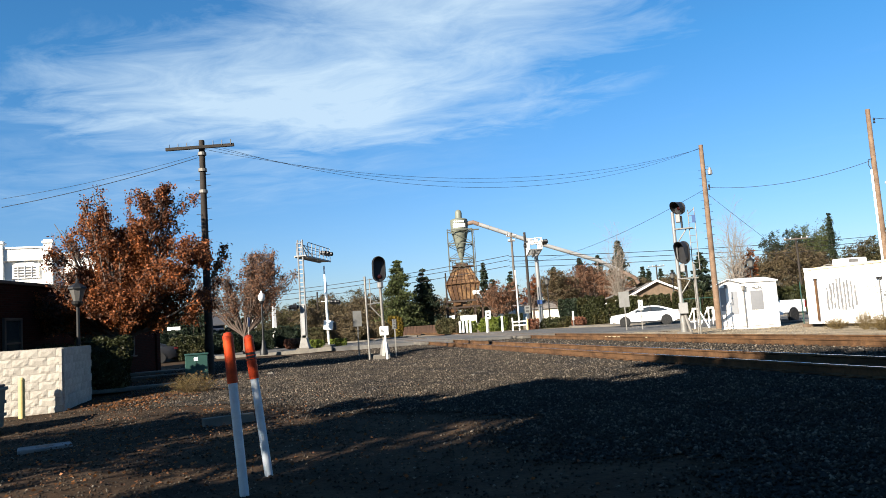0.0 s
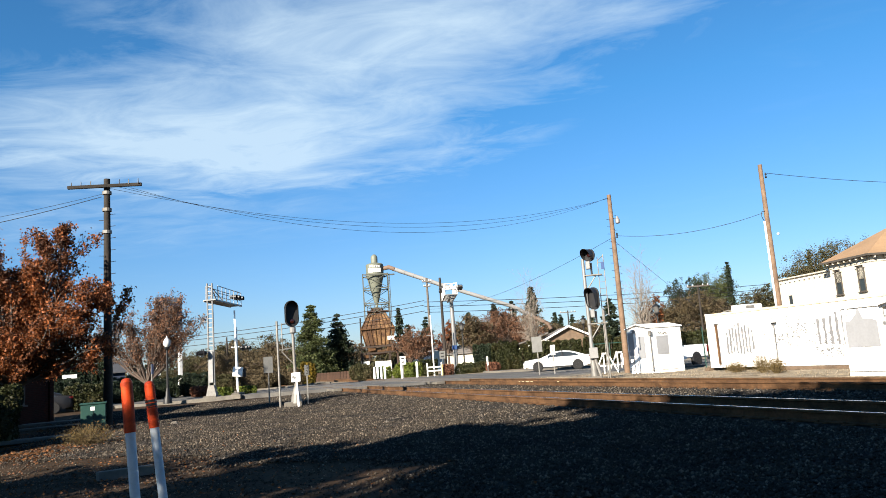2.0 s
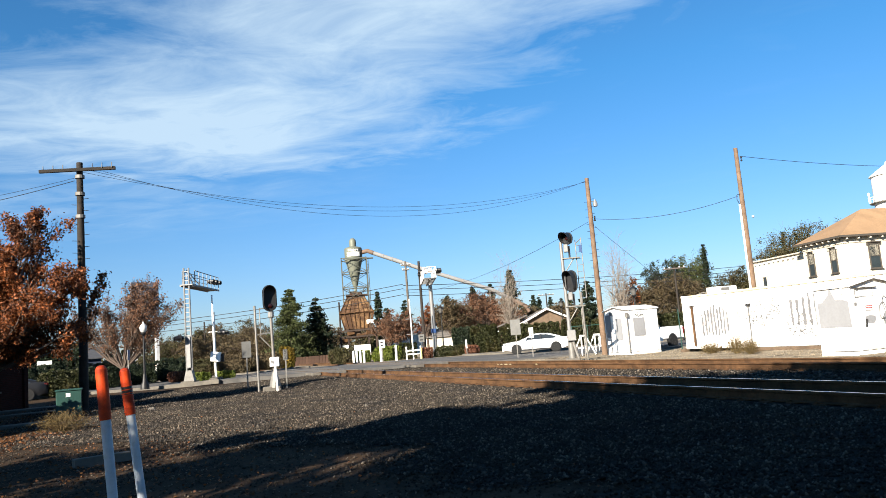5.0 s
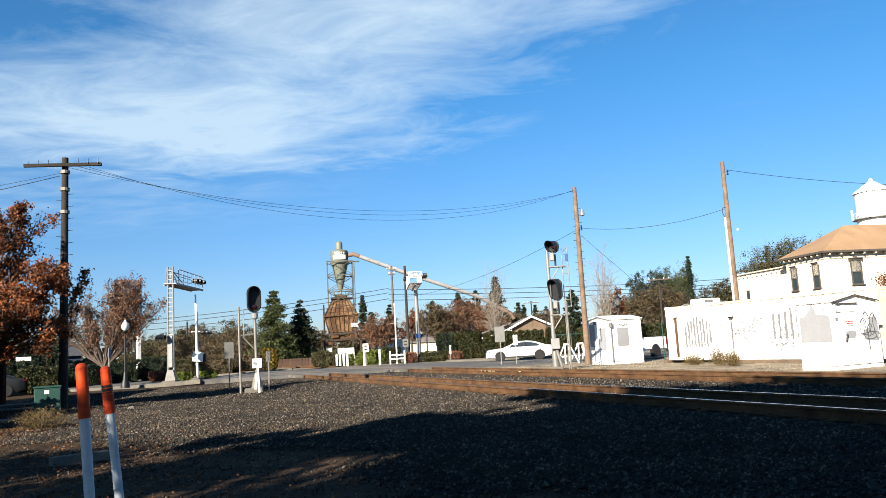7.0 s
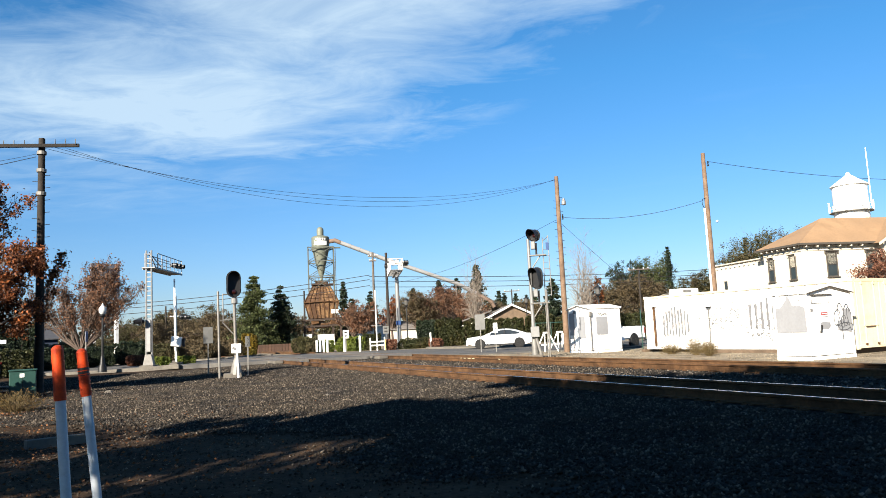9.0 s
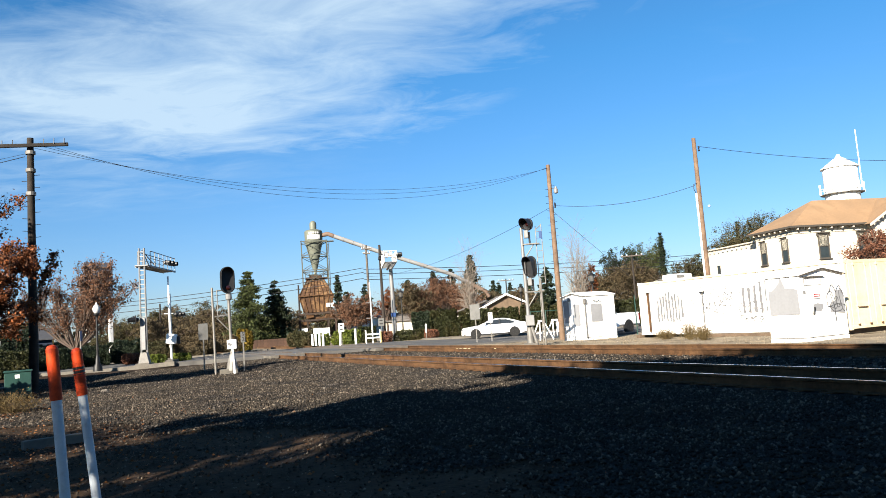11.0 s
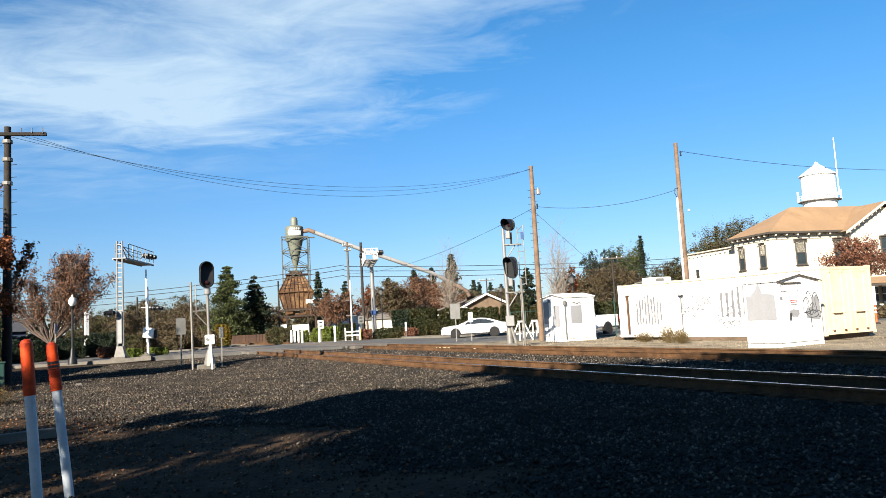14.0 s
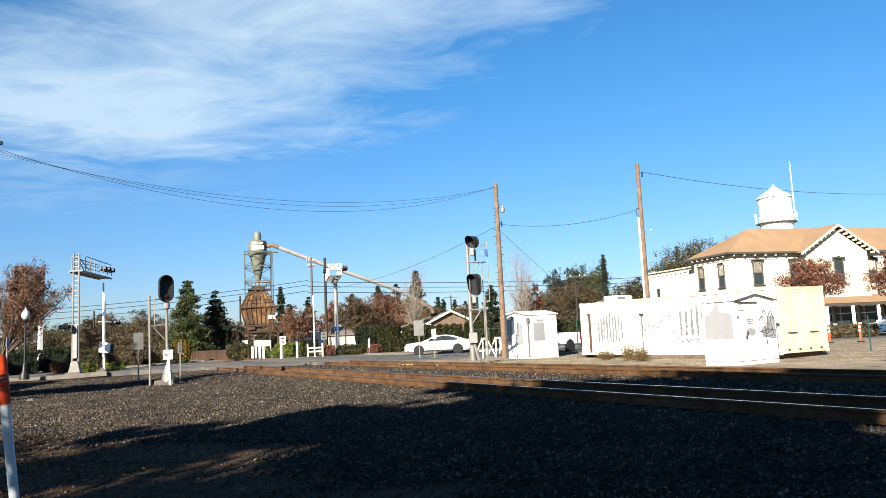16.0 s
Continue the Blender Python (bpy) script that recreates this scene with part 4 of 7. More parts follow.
def shed_b(ob, w, l, e):
    d = part("door", G().box((0.80, -0.012, 1.15), (0.82, 0.024, 1.95), bev=0.006), M_WHITE, ob, "white steel door")
    part("door_handle", G().box((0.50, -0.045, 1.0), (0.05, 0.05, 0.26), Euler((0, 0.3, 0)).to_matrix(), 0.008), M_BLACKIRON, d)
    part("canopy", G().box((0.62, -0.05, 2.12), (0.95, 0.1, 0.025)), M_TRIM_D, ob)
    part("transom", G().box((0.58, -0.016, 1.84), (0.82, 0.02, 0.025)).box((0.18, -0.016, 1.97), (0.02, 0.02, 0.24)).box((0.98, -0.016, 1.97), (0.02, 0.02, 0.24)), M_GREYINK, ob)
    sg = part("notice", G().box((0.72, -0.028, 1.50), (0.30, 0.008, 0.09)), M_REDINK, ob, "small red and white notice")
    part("printed_bar", G().box((0.72, -0.034, 1.50), (0.24, 0.003, 0.03)), M_WHITE, sg)
    part("printed_bar", G().box((0.72, -0.0262, 1.39), (0.30, 0.004, 0.03)), M_GREYINK, ob)
    part("small_plate", G().box((0.16, -0.012, 1.62), (0.11, 0.012, 0.10)), M_GREYINK, ob)
    part("cover_paint", G().prism([(.48, 1.05), (.62, .98), (.86, .97), (.98, 1.08), (.96, 1.2), (.7, 1.24), (.5, 1.2)], -0.0262, -0.0242), M_PATCH, ob)
    part("cover_paint", G().prism([(1.32, .92), (2.0, .86), (2.03, 1.3), (1.98, 1.62), (1.66, 1.64), (1.62, 1.3), (1.34, 1.22)], -0.021, -0.017), M_PATCH, ob)
    part("cover_paint", G().prism([(0.08, 0.92), (l - 0.1, 0.92), (l - 0.1, 1.75), (l * 0.8, 1.74), (l * 0.7, 1.85), (l * 0.6, 1.98), (l * 0.55, 2.2), (l * 0.48, 2.0), (l * 0.42, 1.8), (l * .2, 1.78), (0.1, 1.72)], -0.021, -0.017, "x"), M_PATCH, ob, "grey cover-paint patch")
    # a scrawl of tall loops, drips and a long tail
    loops = ((1.30, 1.36, .13, .26, .25), (1.50, 1.48, .12, .34, -.1), (1.60, 1.22, .10, .20, .2), (1.76, 1.42, .13, .36, .15), (1.92, 1.30, .10, .38, -.15), (1.66, 1.05, .34, .12, .5))
    for cx, cz, rx, rz_, lean in loops:
        pts = [(cx + rx * math.cos(a) * (1 + .18 * math.sin(3 * a)) + lean * rz_ * math.sin(a), -0.026, cz + rz_ * math.sin(a)) for a in np.linspace(0.3, 5.9, 20)]
        part("paint_scrawl", G().path(pts, 0.010, 4), M_SLATE, ob, "looping black paint scrawl")
    part("paint_scrawl", G().path([(1.50, -.026, 1.15), (1.52, -.026, .85), (1.53, -.026, .60)], 0.014, 4), M_SLATE, ob)
    part("paint_scrawl", G().path([(1.20, -.026, 1.12), (1.45, -.026, 1.06), (1.62, -.026, 1.2), (1.85, -.026, 1.1)], 0.010, 4), M_SLATE, ob)
    for yy in (0.3, l - 0.2):
        part("lifting_lug", G().box((-0.02, yy, e - 0.05), (0.03, 0.1, 0.22), bev=0.01), M_WHITE_W, ob)


shed("relay_shed", "white steel signal relay shed with grey paint patches", 23.45, 32.4, 2.05, 1.9, 2.28, 0.2, False, shed_a)
shed("relay_shed", "white steel relay hut with dark roof edge and scrawl", 20.85, 16.9, 2.10, 1.36, 2.12, 0.22, True, shed_b)

# ---- poles and wires (first blocks) ----


def utility_pole(label, x, y, h, r, material, lean=(0, 0)):
    ob = thing("utility_pole", label, "utility pole", x, y, 0, 0, "utility poles")
    part("shaft", G().tube((0, 0, -0.2), (lean[0], lean[1], h), r, r * 0.68, 12), material, ob, smooth=True)
    return ob


P1 = AZ(-17.93, 30.0)
pole1 = utility_pole("tall dark creosoted wooden pole with a crossarm", *P1, 9.15, 0.16, M_POLE_D)
P2 = AZ(19.85, 43.0)
pole2 = utility_pole("brown weathered wooden pole with a small lamp", *P2, 10.15, 0.17, M_POLE)
P3 = AZ(30.72, 42.0)
pole3 = utility_pole("pale weathered wooden pole with a white conduit", *P3, 10.45, 0.16, M_POLE)


def PT(az, el, d):
    """A point by its bearing, its slope from the eye and its distance over the ground."""
    return (*AZ(az, d), 1.5 + el * d)


def face(az):
    """The turn about z that sets a thing's -y side towards the eye."""
    return -az


# fittings of the wooden poles
part("crossarm", G().box((0, -0.22, 8.83), (2.62, 0.11, 0.12), Euler((0, radians(-1.5), radians(4))).to_matrix(), 0.01), M_POLE_D, pole1, "long weathered crossarm")
for i in range(8):
    if i in (3, 4):
        continue
    part("insulator_pin", G().tube((-1.2 + i * 0.343, -0.22, 8.85 + (i - 3.5) * 0.009), (-1.2 + i * 0.343, -0.22, 9.05 + (i - 3.5) * 0.009), 0.02, 0.014, 6), M_BLACKIRON, pole1)
for zz in (7.9, 7.05, 8.55):
    part("band", G().tube((0, 0, zz), (0, 0, zz + 0.12), 0.165, 0.165, 12), M_GALV, pole1, "pale metal band")
for i in range(12):
    for sd in (-1, 1):
        part("step_peg", G().tube((sd * 0.1, 0, 2.6 + i * 0.45 + (sd > 0) * 0.22), (sd * 0.3, 0, 2.62 + i * 0.45 + (sd > 0) * 0.22), 0.011, k=5), M_BLACKIRON, pole1)
lamp = part("lamp_bracket", G().tube((0.1, 0, 8.75), (0.32, 0, 8.78), 0.02, k=6), M_GALV, pole2)
part("lamp_head", G().lathe([(0.05, 0.22), (0.09, 0.1), (0.13, 0.02), (0.13, -0.16), (0.06, -0.2)], 10, Matrix.Translation((0.36, 0, 8.65))), M_ALU, lamp)
for i in range(16):
    for sd in (-1, 1):
        part("step_peg", G().tube((sd * 0.1, 0, 2.4 + i * 0.42 + (sd > 0) * 0.2), (sd * 0.29, 0, 2.42 + i * 0.42 + (sd > 0) * 0.2), 0.011, k=5), M_BLACKIRON, pole2)
for zz in (7.6, 7.75):
    part("insulator", G().lathe([(0.03, 0), (0.06, 0.03), (0.04, 0.08), (0.055, 0.12), (0.02, 0.16)], 8, Matrix.Translation((0.2, -0.1, zz))), M_BLACKIRON, pole2)
part("conduit", G().tube((-0.2, -0.06, 0), (-0.2, -0.06, 7.4), 0.055, k=8), M_WHITE_W, pole3, "white riser conduit")
part("cable_loop", G().path([(-0.2, -.06, 7.4), (-0.32, -.06, 7.65), (-0.30, -.06, 7.9), (-0.12, -.06, 7.95)], 0.02, 5), M_WIRE, pole3)
for zz in (9.7, 9.85):
    part("insulator", G().lathe([(0.03, 0), (0.06, 0.03), (0.04, 0.08), (0.02, 0.14)], 8, Matrix.Translation((0.2, -0.1, zz))), M_BLACKIRON, pole3)


def wire(label, a, b, sag, r=0.011, name="overhead_wire"):
    a, b = Vector(a), Vector(b)
    pts = [a.lerp(b, t) - Vector((0, 0, 4 * sag * t * (1 - t))) for t in np.linspace(0, 1, 25)]
    return tagged(part(name, G().path(pts, r, 5), M_WIRE), label, "wire", "overhead wires")


for i, (dz, dx) in enumerate(((0, -0.25), (0.0, 0.25), (-0.12, 0.9))):
    wire("thin black wire slung between two wooden poles", (P1[0] + dx, P1[1] - 0.2, 8.85 + dz), (P2[0], P2[1], 9.95 + 0.03 * i), 1.45 + 0.22 * i, 0.007)
wire("black wire hung between brown wooden poles", (P2[0] + .2, P2[1], 7.75), (P3[0] - .2, P3[1], 7.85), 0.42, 0.012)
wire("black wire running on from the pale wooden pole", (P3[0] + .2, P3[1], 10.0), PT(50, 0.1345, 60), 0.62, 0.013)
wire("black wire running down from the brown pole", (P2[0] - .15, P2[1], 7.6), PT(5.2, 0.068, 86), 1.0, 0.012)
wire("guy wire stayed from the brown wooden pole", (P2[0] + .1, P2[1], 7.4), PT(25.9, 0.030, 40), 0.02, 0.009)
for el, r in ((0.176, 0.007), (0.166, 0.012)):
    wire("black wire running off from the dark pole", (P1[0] - 0.15, P1[1] - .1, 8.55 if el > .17 else 8.45), PT(-31.0, el, 31), 0.12, r)
for el0, el1, el2, r in ((0.046, 0.080, 0.062, 0.034), (0.042, 0.074, 0.056, 0.034), (0.036, 0.066, 0.052, 0.034)):
    wire("dark power line beyond the road", PT(-24, el0, 100), PT(5.0, el1, 86), 0.9, r)
    wire("dark power line beyond the road", PT(5.0, el1 - 0.002, 86), PT(34, el2, 118), 0.5, r)


def plain_pole(label, az, el, d, r, material, arms=(), name="utility_pole", category="utility pole"):
    x, y, z = PT(az, el, d)
    ob = thing(name, label, category, x, y, 0, face(az), "utility poles")
    part("shaft", G().tube((0, 0, -0.2), (0, 0, z), r, r * 0.75, 10), material, ob, smooth=True)
    for zz, w in arms:
        part("crossarm", G().box((0, -0.15, z - zz), (w, 0.12, 0.13), bev=0.01), M_POLE_G, ob)
        for sd in (-1, -.5, .5, 1):
            part("insulator", G().lathe([(0.04, 0), (0.06, 0.06), (0.03, 0.16)], 6, Matrix.Translation((sd * w * 0.45, -0.15, z - zz + 0.06))), M_POSTW, ob)
    return ob


plain_pole("grey wooden power pole beyond the road", 5.29, 0.1105, 86, 0.16, M_POLE_G, ((0.45, 1.1), (1.0, .8)))
plain_pole("tall dark-brown bare pole", 6.32, 0.1094, 79, 0.17, M_POLE_D)
plain_pole("far wooden power pole with a pale crossarm", 25.49, 0.0715, 85, 0.13, M_POLE_D, ((0.25, 2.3),))
plain_pole("dark far pole beside the rusted tower", 0.0, 0.062, 95, 0.13, M_POLE_D)
plain_pole("far wooden power pole among trees", 15.9, 0.052, 125, 0.13, M_POLE_D, ((0.3, 2.6),))
plain_pole("dark far pole behind the crossing gate", -9.9, 0.048, 95, 0.12, M_POLE_D)

# ---- railway signals ----


def signal_head(parent, x, y, z, w, h, yaw, lens_z=(), hood=0.45, name="signal_head"):
    """A black oval backing plate, a deep hood and lenses; its front faces -y before it is turned."""
    m = pose(x, y, z, 0, 0, yaw)
    out = []
    r = w / 2
    for i in range(12):
        a = math.pi * i / 11
        out.append((r * math.cos(a), h / 2 - r + r * math.sin(a)))
    for i in range(12):
        a = math.pi + math.pi * i / 11
        out.append((r * math.cos(a), -h / 2 + r + r * math.sin(a)))
    g = G().prism(out, -0.03, 0.03)
    g.v = [tuple(m @ Vector(p_)) for p_ in g.v]
    head = part(name, g, M_BLACK, parent, "black oval signal head with deep hood")
    # hood: an open shell reaching forward over the lenses
    inner = [(a * 0.86, b * 0.93) for a, b in out]
    k_ = len(out)
    shell = G()
    for i in range(k_):
        j = (i + 1) % k_
        if inner[i][1] < -h * 0.36 and inner[j][1] < -h * 0.36:
            continue
        d0 = hood * (0.35 + 0.65 * min(1, max(0, inner[i][1] / h + 0.55)))
        d1 = hood * (0.35 + 0.65 * min(1, max(0, inner[j][1] / h + 0.55)))
        (a, b), (c, d) = inner[i], inner[j]
        shell.add([(a, -0.03, b), (c, -0.03, d), (c, -d1, d), (a, -d0, b), (a * .96, -0.03, b * .97), (c * .96, -0.03, d * .97), (c * .96, -d1, d * .97), (a * .96, -d0, b * .97)],
                  [(0, 1, 2, 3), (7, 6, 5, 4), (3, 2, 6, 7), (0, 3, 7, 4), (1, 5, 6, 2)])
    shell.v = [tuple(m @ Vector(p_)) for p_ in shell.v]
    part("hood", shell, M_BLACK, head)
    for lz in lens_z:
        gl = G().lathe([(0.01, 0.0), (0.09, 0.0), (0.10, -0.02), (0.08, 0.03), (0.01, 0.04)], 14, Matrix.Translation((0, -0.06, lz)) @ Euler((radians(90), 0, 0)).to_matrix().to_4x4())
        gl.v = [tuple(m @ Vector(p_)) for p_ in gl.v]
        part("lens", gl, M_LENS, head, "dark red lens")
    hc = G().box((0, 0.12, 0), (w * 0.5, 0.2, h * 0.7), bev=0.03)
    hc.v = [tuple(m @ Vector(p_)) for p_ in hc.v]
    part("lamp_housing", hc, M_BLACK, head)
    return head


x, y = AZ(-5.05, 31.6)
sl = thing("railway_signal", "single-head railway signal on a pale pipe mast", "railway signal", x, y, 0, face(-5), "railway signals")
part("foundation", G().box((-0.12, 0.1, 0.08), (0.75, 0.6, 0.26), bev=0.03), M_CONC, sl)
part("base_casting", G().lathe([(0.24, 0.15), (0.2, 0.4), (0.1, 0.75), (0.075, 0.8)], 12), M_GALV, sl)
part("mast", G().tube((0, 0, 0.7), (-0.04, 0, 3.35), 0.065, 0.06, 10), M_GALV, sl, smooth=True)
part("guard_pipe", G().tube((0.10, -0.45, -0.05), (0.03, -0.14, 1.25), 0.05, 0.046, 10), M_WHITE, sl, "white-painted slanting pipe", True)
part("junction_box", G().box((0.02, -0.14, 1.2), (0.38, 0.2, 0.38), bev=0.02), M_WHITE, sl, "white metal junction box")
part("box_label", G().box((-0.06, -0.243, 1.2), (0.16, 0.006, 0.1), Euler((0, 0.6, 0)).to_matrix()), M_GREYINK, sl)
signal_head(sl, -0.05, -0.1, 3.82, 0.58, 1.1, 4, (-0.32,), 0.4)
part("collar", G().lathe([(0.09, 0), (0.13, 0.05), (0.12, 0.25), (0.07, 0.3)], 10, Matrix.Translation((-0.03, 0, 3.0))), M_ALU, sl)
x, y = AZ(-6.22, 31.7)
sp = thing("ladder_stand", "thin galvanised stand pipes beside the signal mast", "pipe stand", x, y, 0, face(-6))
part("upright", G().tube((0, 0, -0.1), (-0.03, 0, 3.55), 0.045, k=8), M_GALV, sp)
part("upright", G().tube((0.17, 0, 2.3), (0.16, 0, 3.45), 0.022, k=6), M_GALV, sp)
part("bracket", G().tube((0.0, 0, 2.35), (0.66, 0, 2.42), 0.03, k=6), M_GALV, sp)
part("brace", G().tube((0.12, 0, 2.3), (0.6, 0, 1.75), 0.025, k=6), M_GALV, sp)
part("tie_bar", G().tube((0.16, 0, 3.42), (0.6, 0, 3.44), 0.018, k=6), M_GALV, sp)

x, y = AZ(17.46, 36.8)
sr = thing("railway_signal", "two-head railway signal with side ladder on a silver mast", "railway signal", x, y, 0, face(17.5), "railway signals")
part("foundation", G().box((0, 0, 0.06), (0.7, 0.7, 0.22), bev=0.03), M_CONC, sr)
part("base_casting", G().tube((0.0, 0, 0), (-0.03, 0, 1.0), 0.19, 0.13, 12), M_GALV, sr, smooth=True)
part("mast", G().tube((-0.03, 0, 0.9), (-0.05, 0, 5.85), 0.095, 0.08, 12), M_ALU, sr, "silver-painted mast", True)
part("stay", G().tube((0.06, -.1, 1.1), (0.32, -0.25, 0.0), 0.07, k=8), M_GALV, sr)
part("junction_box", G().box((0.04, -0.2, 1.27), (0.42, 0.22, 0.52), bev=0.02), M_ALU, sr, "silver junction box")
for zz, ln in ((5.02, 0.85), (2.66, 0.95)):
    part("platform", G().box((0.38, 0, zz), (ln, 0.3, 0.06), bev=0.01), M_GALV, sr)
    part("brace", G().tube((0.0, 0, zz - 0.75), (0.5, 0, zz - 0.04), 0.03, k=6), M_GALV, sr)
    part("pin_mount", G().tube((0.33, 0, zz), (0.33, 0, zz + 0.62), 0.05, k=8), M_BLACK, sr)
    part("terminal_box", G().box((0.18, -0.05, zz + 0.5), (0.22, 0.22, 0.4), bev=0.03), M_ALU, sr)
signal_head(sr, 0.30, -0.05, 6.0, 0.6, 0.62, -33, (0.0,), 0.55)
signal_head(sr, 0.30, -0.05, 3.88, 0.62, 1.1, -33, (), 0.5)
ladder = part("ladder", G().tube((0.62, 0.05, 0.0), (0.66, 0.05, 5.9), 0.022, k=6).tube((0.95, 0.05, 3.0), (0.94, 0.05, 6.0), 0.022, k=6), M_GALV, sr, "narrow steel ladder")
part("ladder_leg", G().tube((0.72, -0.1, 0.0), (0.70, -0.1, 3.3), 0.05, k=8), M_GALV, sr)
for i in range(17):
    part("rung", G().tube((0.64, 0.05, 0.5 + i * 0.32), (0.94 if i > 7 else 0.70, 0.05, 0.5 + i * 0.32), 0.014, k=5), M_GALV, ladder)
part("ladder_guard", G().tube((0.64, 0.05, 5.7), (0.94, 0.05, 5.95), 0.02, k=6), M_GALV, ladder)
part("blue_plate", G().box((0.88, -0.02, 5.45), (0.14, 0.02, 0.36)), M_BLUE, ladder)


def flasher_pair(parent, x, y, z, gap=0.6, yaw=0, size=0.25):
    """Two round crossing lights on black backgrounds, each with a hood; they face -y before they are turned by yaw."""
    m = pose(x, y, z, 0, 0, yaw)
    bar = part("flasher_bar", G().tube(m @ Vector((-gap / 2, 0, 0)), m @ Vector((gap / 2, 0, 0)), 0.03, k=6), M_ALU, parent)
    for sd in (-1, 1):
        q_ = m @ pose(sd * gap / 2, -0.04, 0, 90)
        fl = part("flasher", G().lathe([(size, 0.02), (size, 0.05), (0.13, 0.06), (0.02, 0.07)], 14, q_), M_BLACK, bar, "black flashing-light unit", True)
        part("lamp_housing", G().lathe([(0.12, 0.02), (0.12, -0.12), (0.06, -0.17), (0.01, -0.18)], 12, q_), M_ALU if size < 0.2 else M_BLACK, fl)
        part("visor", G().lathe([(0.13, 0.05), (0.14, 0.33), (0.125, 0.33), (0.12, 0.05)], 12, q_), M_BLACK, fl)


x, y = AZ(-11.02, 48.0)
gy = thing("crossing_cantilever", "silver crossing cantilever with ladder mast and walkway", "crossing signal", x, y, 0.1, -8, "crossing cantilevers")
part("foundation", G().prism([(-.55, 0), (.5, 0), (.36, .22), (-.38, .22)], -0.45, 0.45), M_CONC, gy)
part("base_casting", G().prism([(-.32, .2), (.32, .2), (.17, .85), (-.17, .85)], -0.2, 0.2), M_GALV, gy)
for sd in (-1, 1):
    part("mast_leg", G().tube((sd * 0.17, 0, 0.5), (sd * 0.15, 0, 7.1), 0.055, k=8), M_ALU, gy)
for i in range(22):
    part("rung", G().box((0, 0, 1.0 + i * 0.28), (0.3, 0.06, 0.05)), M_ALU, gy)
part("mast_shroud", G().box((-0.0, -0.07, 1.95), (0.26, 0.12, 1.9), bev=0.02), M_ALU, gy, "silver mast casing")
arm = part("arm", G().box((0, 2.6, 6.05), (0.8, 5.4, 0.07), bev=0.01).tube((-.38, 0, 6.0), (-.38, 5.2, 6.0), .05, k=6).tube((.38, 0, 6.0), (.38, 5.2, 6.0), .05, k=6), M_ALU, gy, "walkway arm")
for sd in (-1, 1):
    part("handrail", G().tube((sd * .38, 0.4, 6.95), (sd * .38, 5.2, 6.9), 0.028, k=6).tube((sd * .38, 0.4, 6.5), (sd * .38, 5.2, 6.5), 0.02, k=6), M_ALU, arm)
    for i in range(7):
        part("stanchion", G().tube((sd * .38, 0.4 + i * 0.8, 6.05), (sd * .38, 0.4 + i * 0.8, 6.95), 0.025, k=6), M_ALU, arm)
part("truss_stay", G().tube((0.0, 0, 7.0), (0.3, 1.6, 6.1), 0.03, k=6).tube((0.1, 0, 6.8), (-0.3, 2.4, 6.1), 0.03, k=6), M_ALU, arm)
for yy in (4.2, 5.0):
    flasher_pair(arm, 0.16, yy, 6.55, 0.5, 82, 0.17)
flasher_pair(gy, -0.42, -0.1, 2.82, 0.62, -60, 0.26)
xb = part("crossbuck", G().box((-0.55, 0.05, 4.75), (0.05, 0.02, 1.0), Euler((0, radians(22), 0)).to_matrix()).box((-0.55, 0.08, 4.75), (0.05, 0.02, 1.0), Euler((0, radians(-22), 0)).to_matrix()), M_SLATE, gy, "grey back of a crossbuck")
part("crossbuck_arm", G().tube((-.55, .06, 4.75), (-.1, .04, 4.75), .02, k=6), M_ALU, gy)
x, y = AZ(-9.22, 50.0)
gt = thing("crossing_gate", "white crossing gate mast with raised arm and cabinet", "crossing gate", x, y, 0.1, 5, "crossing gates")
part("foundation", G().box((0, 0, 0.1), (0.8, 0.8, 0.3), bev=0.03), M_CONC, gt)
part("mast", G().tube((0, 0, 0.1), (0, 0, 4.4), 0.075, 0.065, 10), M_WHITE, gt, smooth=True)
part("raised_arm", G().box((-0.05, -0.12, 3.25), (0.10, 0.06, 4.5), Euler((0, radians(-0.3), 0)).to_matrix()), M_WHITE, gt, "white raised gate arm")
cb = part("cabinet", G().box((0.03, -0.05, 1.55), (0.62, 0.5, 0.62), Euler((0, radians(8), 0)).to_matrix(), 0.03), M_WHITE, gt, "white gate mechanism cabinet")
part("counterweight", G().box((0.45, -0.1, 1.45), (0.18, 0.3, 0.5), bev=0.02), M_BLACKIRON, cb)
flasher_pair(gt, 0.42, -0.05, 3.05, 0.5, 72, 0.2)
part("flasher_arm", G().tube((-.35, -.05, 3.14), (.45, -.05, 3.14), .03, k=6), M_WHITE, gt)

x, y = AZ(7.12, 66.0)
g2 = thing("crossing_cantilever", "silver crossing cantilever seen end-on with light cluster", "crossing signal", x, y, 0.15, -4, "crossing cantilevers")
part("foundation", G().box((0, 0, 0.1), (1.2, 1.2, 0.3), bev=0.04), M_CONC, g2)
part("mast", G().tube((0, 0, 0), (-0.05, 0, 6.6), 0.20, 0.17, 14), M_ALU, g2, "thick silver mast", True)
part("blue_plate", G().box((-0.05, -0.25, 2.3), (0.42, 0.03, 0.36)), M_BLUE, g2, "small blue plate")
arm = part("arm", G().tube((-.83, 0, 6.45), (-.83, -6.4, 6.45), .05, k=6).tube((.13, 0, 6.45), (.13, -6.4, 6.45), .05, k=6).tube((-.35, 0, 6.35), (-.35, -6.2, 6.38), .09, k=8), M_ALU, g2, "walkway arm")
for i in range(22):
    part("walkway_slat", G().box((-.35, -.15 - i * .295, 6.47), (.94, .09, .03)), M_ALU, arm)
